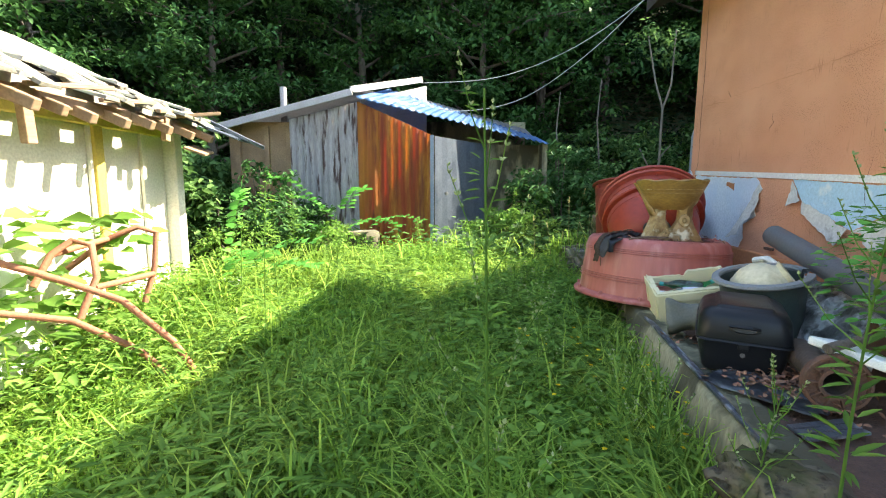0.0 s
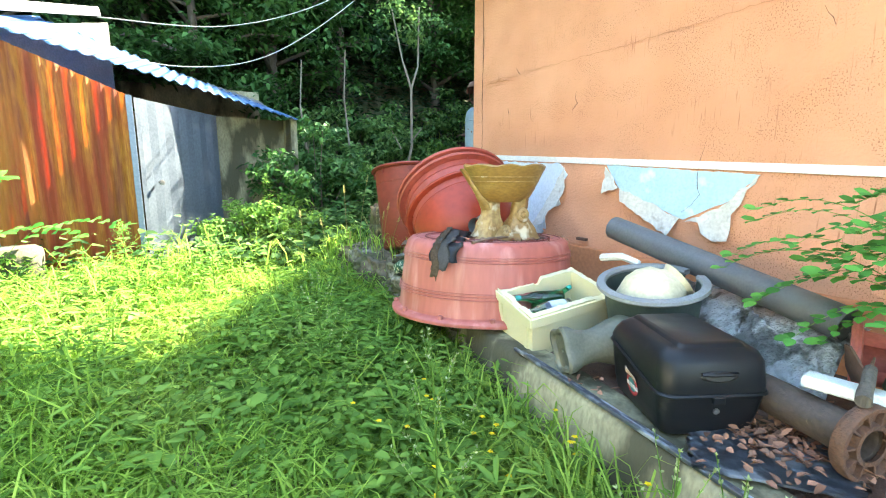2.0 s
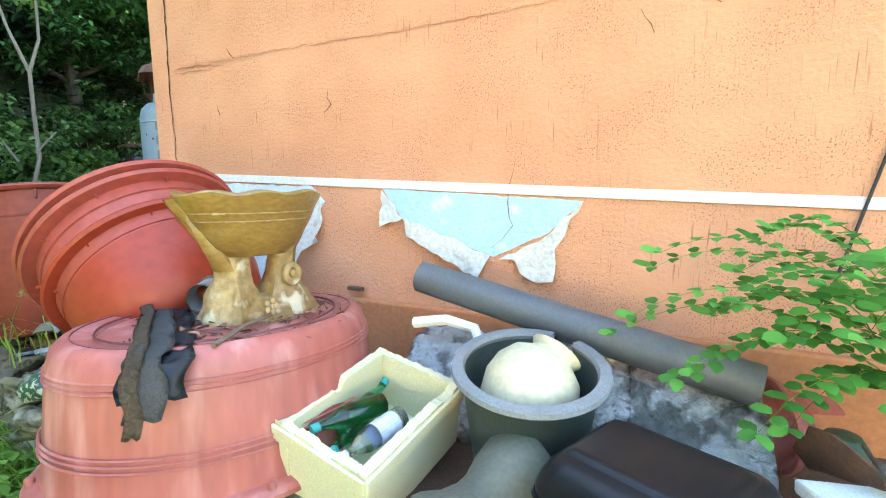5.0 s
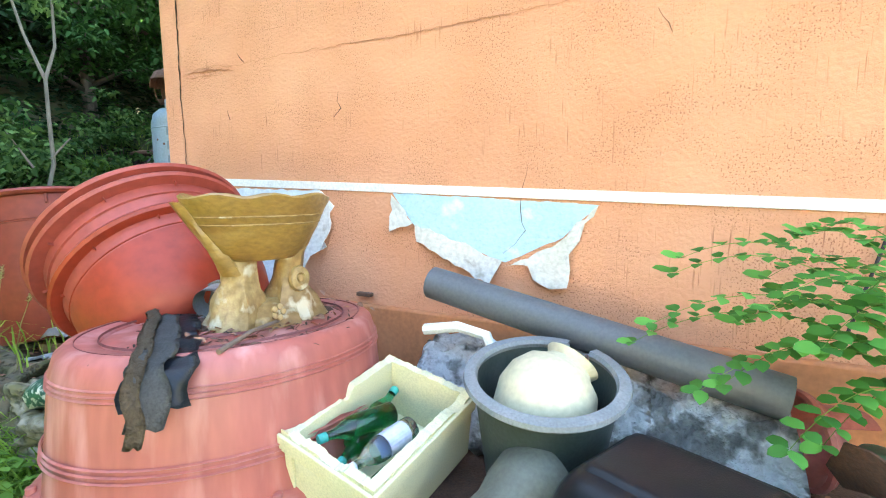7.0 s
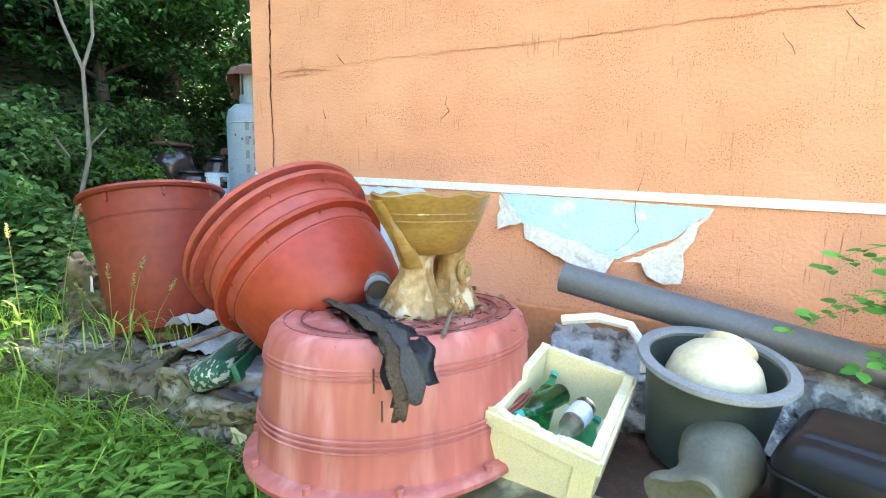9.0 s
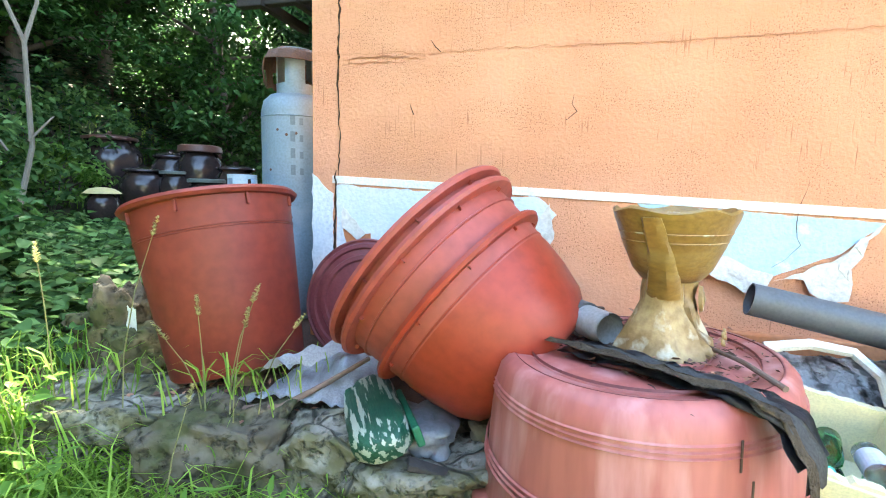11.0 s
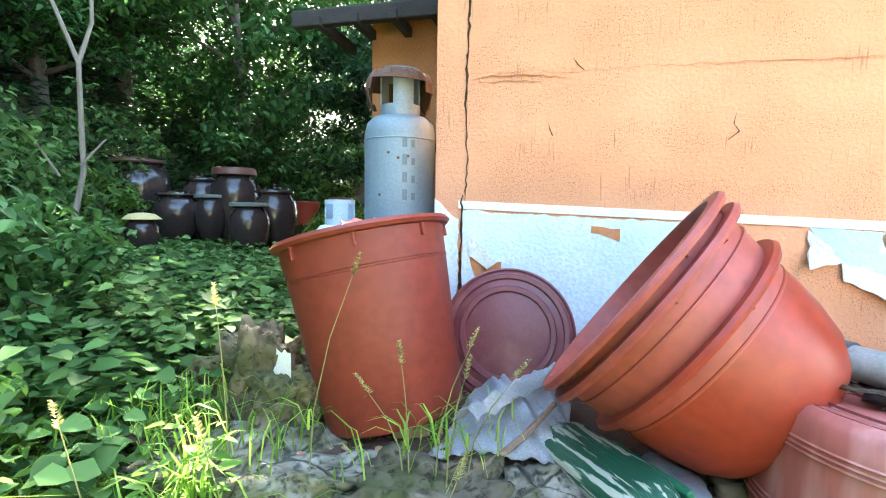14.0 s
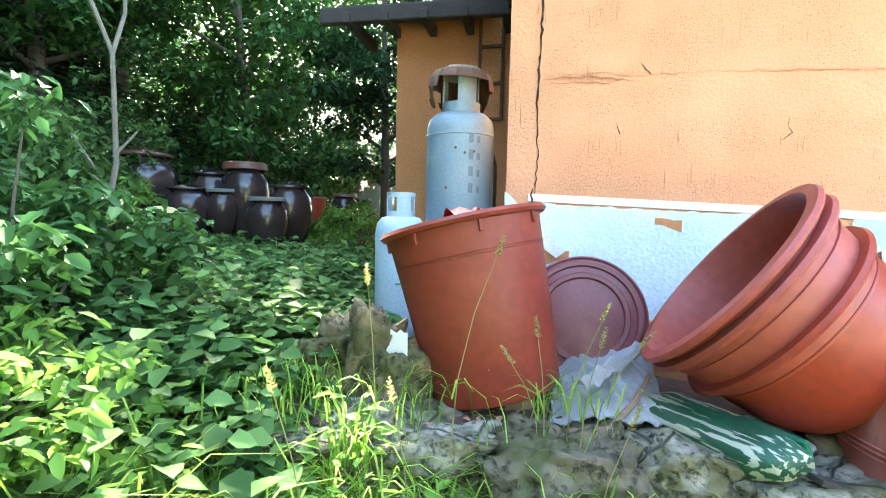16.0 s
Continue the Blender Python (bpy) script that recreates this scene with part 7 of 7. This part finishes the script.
acacia("acacia_sprout", (-1.2, 6.25, gz(-1.2, 6.25)), [((0.05, 0, 0.5), (0.7, -0.2, 0.55), 10, 1.0), ((-0.1, 0, 0.6), (-0.6, -0.2, 0.9), 10, 1.0), ((0.0, 0, 0.7), (0.3, -0.3, 1.0), 10, 1.0), ((-0.1, 0, 0.4), (-0.7, -0.3, 0.5), 10, 1.0), ((0.3, 0, 0.5), (1.0, -0.1, 0.6), 9, 1.0), ((-0.3, 0, 0.8), (-0.9, 0.0, 1.15), 9, 1.0), ((-0.4, 0, 0.5), (-1.0, 0, 0.8), 9, 1.0)],
       "acacia shrub growing before the shed", 0.13)


# ---- bushes and trees, a few meshes shared by many ----
def crown_mesh(name, tips, radius, per_tip, leaf, aspect, flat=0.6, droop=0.35):
    n = len(tips) * per_tip
    c = np.repeat(np.array(tips), per_tip, 0)
    off = unit(rng, n) * (rng.uniform(0, 1, n) ** 0.5)[:, None] * radius * np.array([1, 1, flat])
    al = unit(rng, n)
    al[:, 2] = al[:, 2] * 0.4 - droop
    up = np.tile([0, 0, 1.0], (n, 1)) + 0.6 * unit(rng, n)
    L = leaf * rng.uniform(0.6, 1.3, n)
    return mesh_quads(name, *leaves(c + off, al, up, L, L * aspect))


def make_tree(name, h, spread, seed, leaf, label, mat, bark, low=0.25, limbs=26, per_tip=90, trunk=0.12):
    r2 = random.Random(seed)
    p = thing(name, pose(0, 0, 0), label, "tree", group="hill trees")
    t = bmesh.new()
    pts = [Vector((0.25 * math.sin(seed + 2 * k) * k, 0.2 * math.sin(2 * seed + 3 * k) * k, h * 0.95 * k)) for k in (0, 0.2, 0.4, 0.6, 0.8, 1)]
    tube(pts, trunk, 9, t, taper=0.02)
    tips = []
    for i in range(limbs):
        k = low + (0.98 - low) * (i + r2.random()) / limbs
        q = k * 5
        b = pts[min(int(q), 4)].lerp(pts[min(int(q), 4) + 1], q - min(int(q), 4))
        a = i * 2.4 + r2.uniform(-0.5, 0.5)
        ln = spread * (0.5 + 0.6 * math.sin(math.pi * min(1, 0.25 + 0.75 * (1 - k)))) * r2.uniform(0.6, 1.15)
        e = b + Vector((math.cos(a) * ln, math.sin(a) * ln, ln * r2.uniform(0.0, 0.45)))
        m = b.lerp(e, 0.5) + Vector((0, 0, 0.1 * ln))
        tube([b, m, e], 0.04 * (1.2 - k) + 0.008, 6, t, taper=0.006)
        tips += [tuple(e), tuple(m.lerp(e, 0.4)), tuple(m)]
        for s in range(2):
            e2 = m + Vector((r2.uniform(-1, 1), r2.uniform(-1, 1), r2.uniform(-0.3, 0.5))) * ln * 0.45
            tips.append(tuple(e2))
    part("trunk", t, bark, p, "", "all")
    part("crown", crown_mesh("crown", tips, spread * 0.24, per_tip, leaf, 0.5), mat, p)["kind"] = "stuff"
    return p


def hill(x, y):
    return gz(x, y) - 0.1


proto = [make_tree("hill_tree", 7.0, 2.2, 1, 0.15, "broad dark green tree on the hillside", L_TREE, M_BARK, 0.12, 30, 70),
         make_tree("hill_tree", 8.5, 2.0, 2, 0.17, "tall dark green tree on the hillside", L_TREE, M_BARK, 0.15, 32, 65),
         make_tree("hill_tree", 5.5, 1.9, 3, 0.13, "bushy green tree at the foot of the hill", L_BUSH, M_BARK, 0.06, 30, 80)]
# tall tree at (9.3, 7.2) added behind the house to shade barrel and rubble
spots = [(-6.5, 12.0, 1), (-4.0, 12.8, 0), (-1.8, 12.2, 2), (0.4, 12.4, 0), (2.4, 11.4, 2), (4.2, 12.2, 0), (6.4, 11.6, 2), (8.2, 11.8, 2), (10.8, 10.2, 2), (-9.0, 10.5, 0), (-3.0, 15.5, 1), (0, 16, 1), (3, 15.5, 1), (6, 15, 1), (9, 14.5, 1), (11.6, 14.6, 1),
         (-6, 16, 1), (-10, 14.5, 1), (9.3, 7.2, 1), (13.5, 9, 2), (-8, 20, 1), (-2, 20, 1), (3.5, 20, 0), (8.5, 19, 1), (14, 17, 1), (-11, 6.5, 2), (-11.5, 2, 0), (-13, -3, 1), (1.0, 10.8, 2), (-4.8, 10.4, 2), (8.6, 9.6, 2), (-12, 10.5, 1), (-6.9, 8.9, 2)]
rt = random.Random(12)
for i, (x, y, k) in enumerate(spots):
    m = pose(x, y, hill(x, y), 0, 0, rt.uniform(0, 360))
    if i < 3:
        k = i
    o = proto[k] if i < 3 else copy_thing(proto[k], m)
    sc = rt.uniform(0.85, 1.2)
    o.matrix_world = m @ Matrix.Scale(sc, 4)


def make_bush(name, h, spread, leaf, seed, label, mat, aspect=0.5, tips_n=46, per=46):
    r2 = random.Random(seed)
    p = thing(name, pose(0, 0, 0), label, "bush", group="wild bushes")
    t, tips = bmesh.new(), []
    for i in range(tips_n):
        a, k = r2.uniform(0, 6.283), r2.random() ** 0.6
        e = Vector((math.cos(a) * spread * k, math.sin(a) * spread * k, h * (0.25 + 0.75 * r2.random()) * (1.1 - 0.5 * k)))
        if i % 3 == 0:
            tube([(0.06 * math.cos(a), 0.06 * math.sin(a), 0), e * 0.5 + Vector((0, 0, 0.1 * h)), e], 0.012, 5, t, taper=0.003)
        tips.append(tuple(e))
    part("stem_mass", t, M_BARK, p)["kind"] = "stuff"
    part("foliage", crown_mesh("foliage", tips, spread * 0.26, per, leaf, aspect), mat, p)["kind"] = "stuff"
    return p


bp = [make_bush("wild_bush", 1.3, 0.75, 0.085, 1, "dense green wild bush with small leaves", L_BUSH),
      make_bush("wild_bush", 1.7, 0.9, 0.11, 2, "tall green wild bush with broad leaves", L_VINE, 0.6),
      make_bush("wild_bush", 0.8, 0.6, 0.07, 3, "low green wild bush", L_WEED)]
bspots = [(1.9, 7.4, 0), (2.6, 9.6, 1), (3.0, 8.9, 1), (0.9, 7.0, 2), (4.3, 9.9, 1), (6.0, 10.4, 1), (7.4, 9.4, 0), (8.6, 8.8, 1), (3.6, 10.2, 1), (2.2, 8.6, 0), (-2.7, 6.0, 0), (-3.4, 7.0, 1), (-1.9, 6.2, 0), (1.25, 6.75, 2), (4.8, 10.6, 0),
          (9.6, 8.9, 1), (10.6, 9.3, 1), (9.0, 8.2, 1), (11.4, 8.4, 1), (8.4, 9.2, 0), (-3.5, 5.8, 1), (6.9, 7.2, 2), (2.0, 8.0, 0), (-1.35, 6.15, 2), (-2.3, 6.3, 0), (5.4, 10.0, 2), (8.0, 7.6, 2), (-2.3, 5.6, 2), (3.2, 9.4, 0)]
for i, (x, y, k) in enumerate(bspots):
    m = pose(x, y, gz(x, y) - 0.03, 0, 0, rt.uniform(0, 360))
    if i < 3:
        k = (0, 1, 2)[i]
    o = bp[k] if i < 3 else copy_thing(bp[k], m)
    o.matrix_world = m @ Matrix.Scale(rt.uniform(0.75, 1.1), 4)

# undergrowth on the slope
up_x, up_y = rng.uniform(-12, 14, 5200), rng.uniform(9.8, 17, 5200)
k = up_y > 10.6 - 0.35 * np.clip(up_x - 6.5, 0, 5)
up_x, up_y = up_x[k], up_y[k]
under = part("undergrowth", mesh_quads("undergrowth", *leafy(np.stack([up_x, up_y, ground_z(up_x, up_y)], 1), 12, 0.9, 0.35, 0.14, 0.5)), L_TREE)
tagged(under, "dark leafy undergrowth covering the hillside", "undergrowth", kind="stuff")

# slender saplings behind the house
sap = thing("sapling", pose(3.95, 8.48, gz(3.72, 8.5)), "slender pale forked sapling on the bank", "tree")
part("trunk", tube([(-0.30, 0.05, 0), (-0.16, 0.0, 0.5), (-0.02, 0, 1.0), (-0.03, -0.01, 1.5), (-0.02, 0, 1.95)], 0.026, 8, taper=0.019), M_PALEBARK, sap, "", True)
part("limb", tube([(-0.02, 0, 1.93), (-0.12, 0.12, 2.4), (-0.25, 0.22, 3.2)], 0.02, 7, taper=0.012), M_PALEBARK, sap, "", True)
part("limb", tube([(-0.02, 0, 1.93), (0.08, -0.05, 2.3), (0.10, -0.06, 3.2)], 0.02, 7, taper=0.012), M_PALEBARK, sap, "", True)
part("limb", tube([(-0.05, 0, 1.05), (0.12, -0.1, 1.3)], 0.014, 6, taper=0.008), M_PALEBARK, sap, "", True)
part("limb", tube([(-0.2, 0.05, 0.95), (-0.35, 0.2, 1.35)], 0.014, 6, taper=0.006), M_PALEBARK, sap, "", True)
tips = [(rng.uniform(-1.0, -0.25), rng.uniform(-0.1, 0.8), rng.uniform(0.3, 1.5)) for _ in range(24)] + [(rng.uniform(-0.5, 0.4), rng.uniform(-0.3, 0.5), rng.uniform(2.6, 3.4)) for _ in range(14)]
part("crown", crown_mesh("crown", tips, 0.22, 30, 0.085, 0.6), L_VINE, sap)
for x, y, h in ((2.25, 9.0, 2.3), (3.1, 9.3, 2.6)):
    s = thing("sapling", pose(x, y, gz(x, y)), "thin bare grey sapling on the bank", "tree")
    part("trunk", tube([(0, 0, 0), (0.05, 0.02, h * 0.4), (-0.03, 0, h * 0.7), (0.02, 0, h)], 0.022, 7, taper=0.008), M_PALEBARK, s, "", True)


# tufts growing along the foot of the rubble and on its ledge
tc = np.array([(1.30, 4.15, 0.12), (1.28, 4.6, 0.12), (1.34, 4.75, 0.2), (1.30, 5.05, 0.15), (1.27, 5.3, 0.12), (1.33, 5.55, 0.2), (1.30, 5.8, 0.15), (1.45, 5.72, 0.46), (1.2, 5.6, 0.1), (1.12, 5.9, 0.1), (1.02, 1.0, 0.1), (0.98, 0.7, 0.1), (1.0, 1.3, 0.1)])
tp = np.repeat(tc, 26, 0) + rng.normal(size=(26 * len(tc), 3)) * np.array([0.03, 0.05, 0.01])
add_grass("grass_tufts", tp, 0.10, 0.28, 0.006, 0.012, L_GRASS, "green grass tufts growing from the rubble wall", (0.4, 1.0))
wp = np.repeat(tc[[0, 3, 5, 6, 7, 8, 9]], 5, 0) + rng.normal(size=(35, 3)) * np.array([0.04, 0.09, 0.02])
ledge_weeds = part("ledge_weeds", mesh_quads("ledge_weeds", *leafy(wp, 9, 0.26, 0.055, 0.06, 0.5)), L_WEED)
tagged(ledge_weeds, "small leafy weeds growing from the rubble wall", "weeds", kind="stuff")
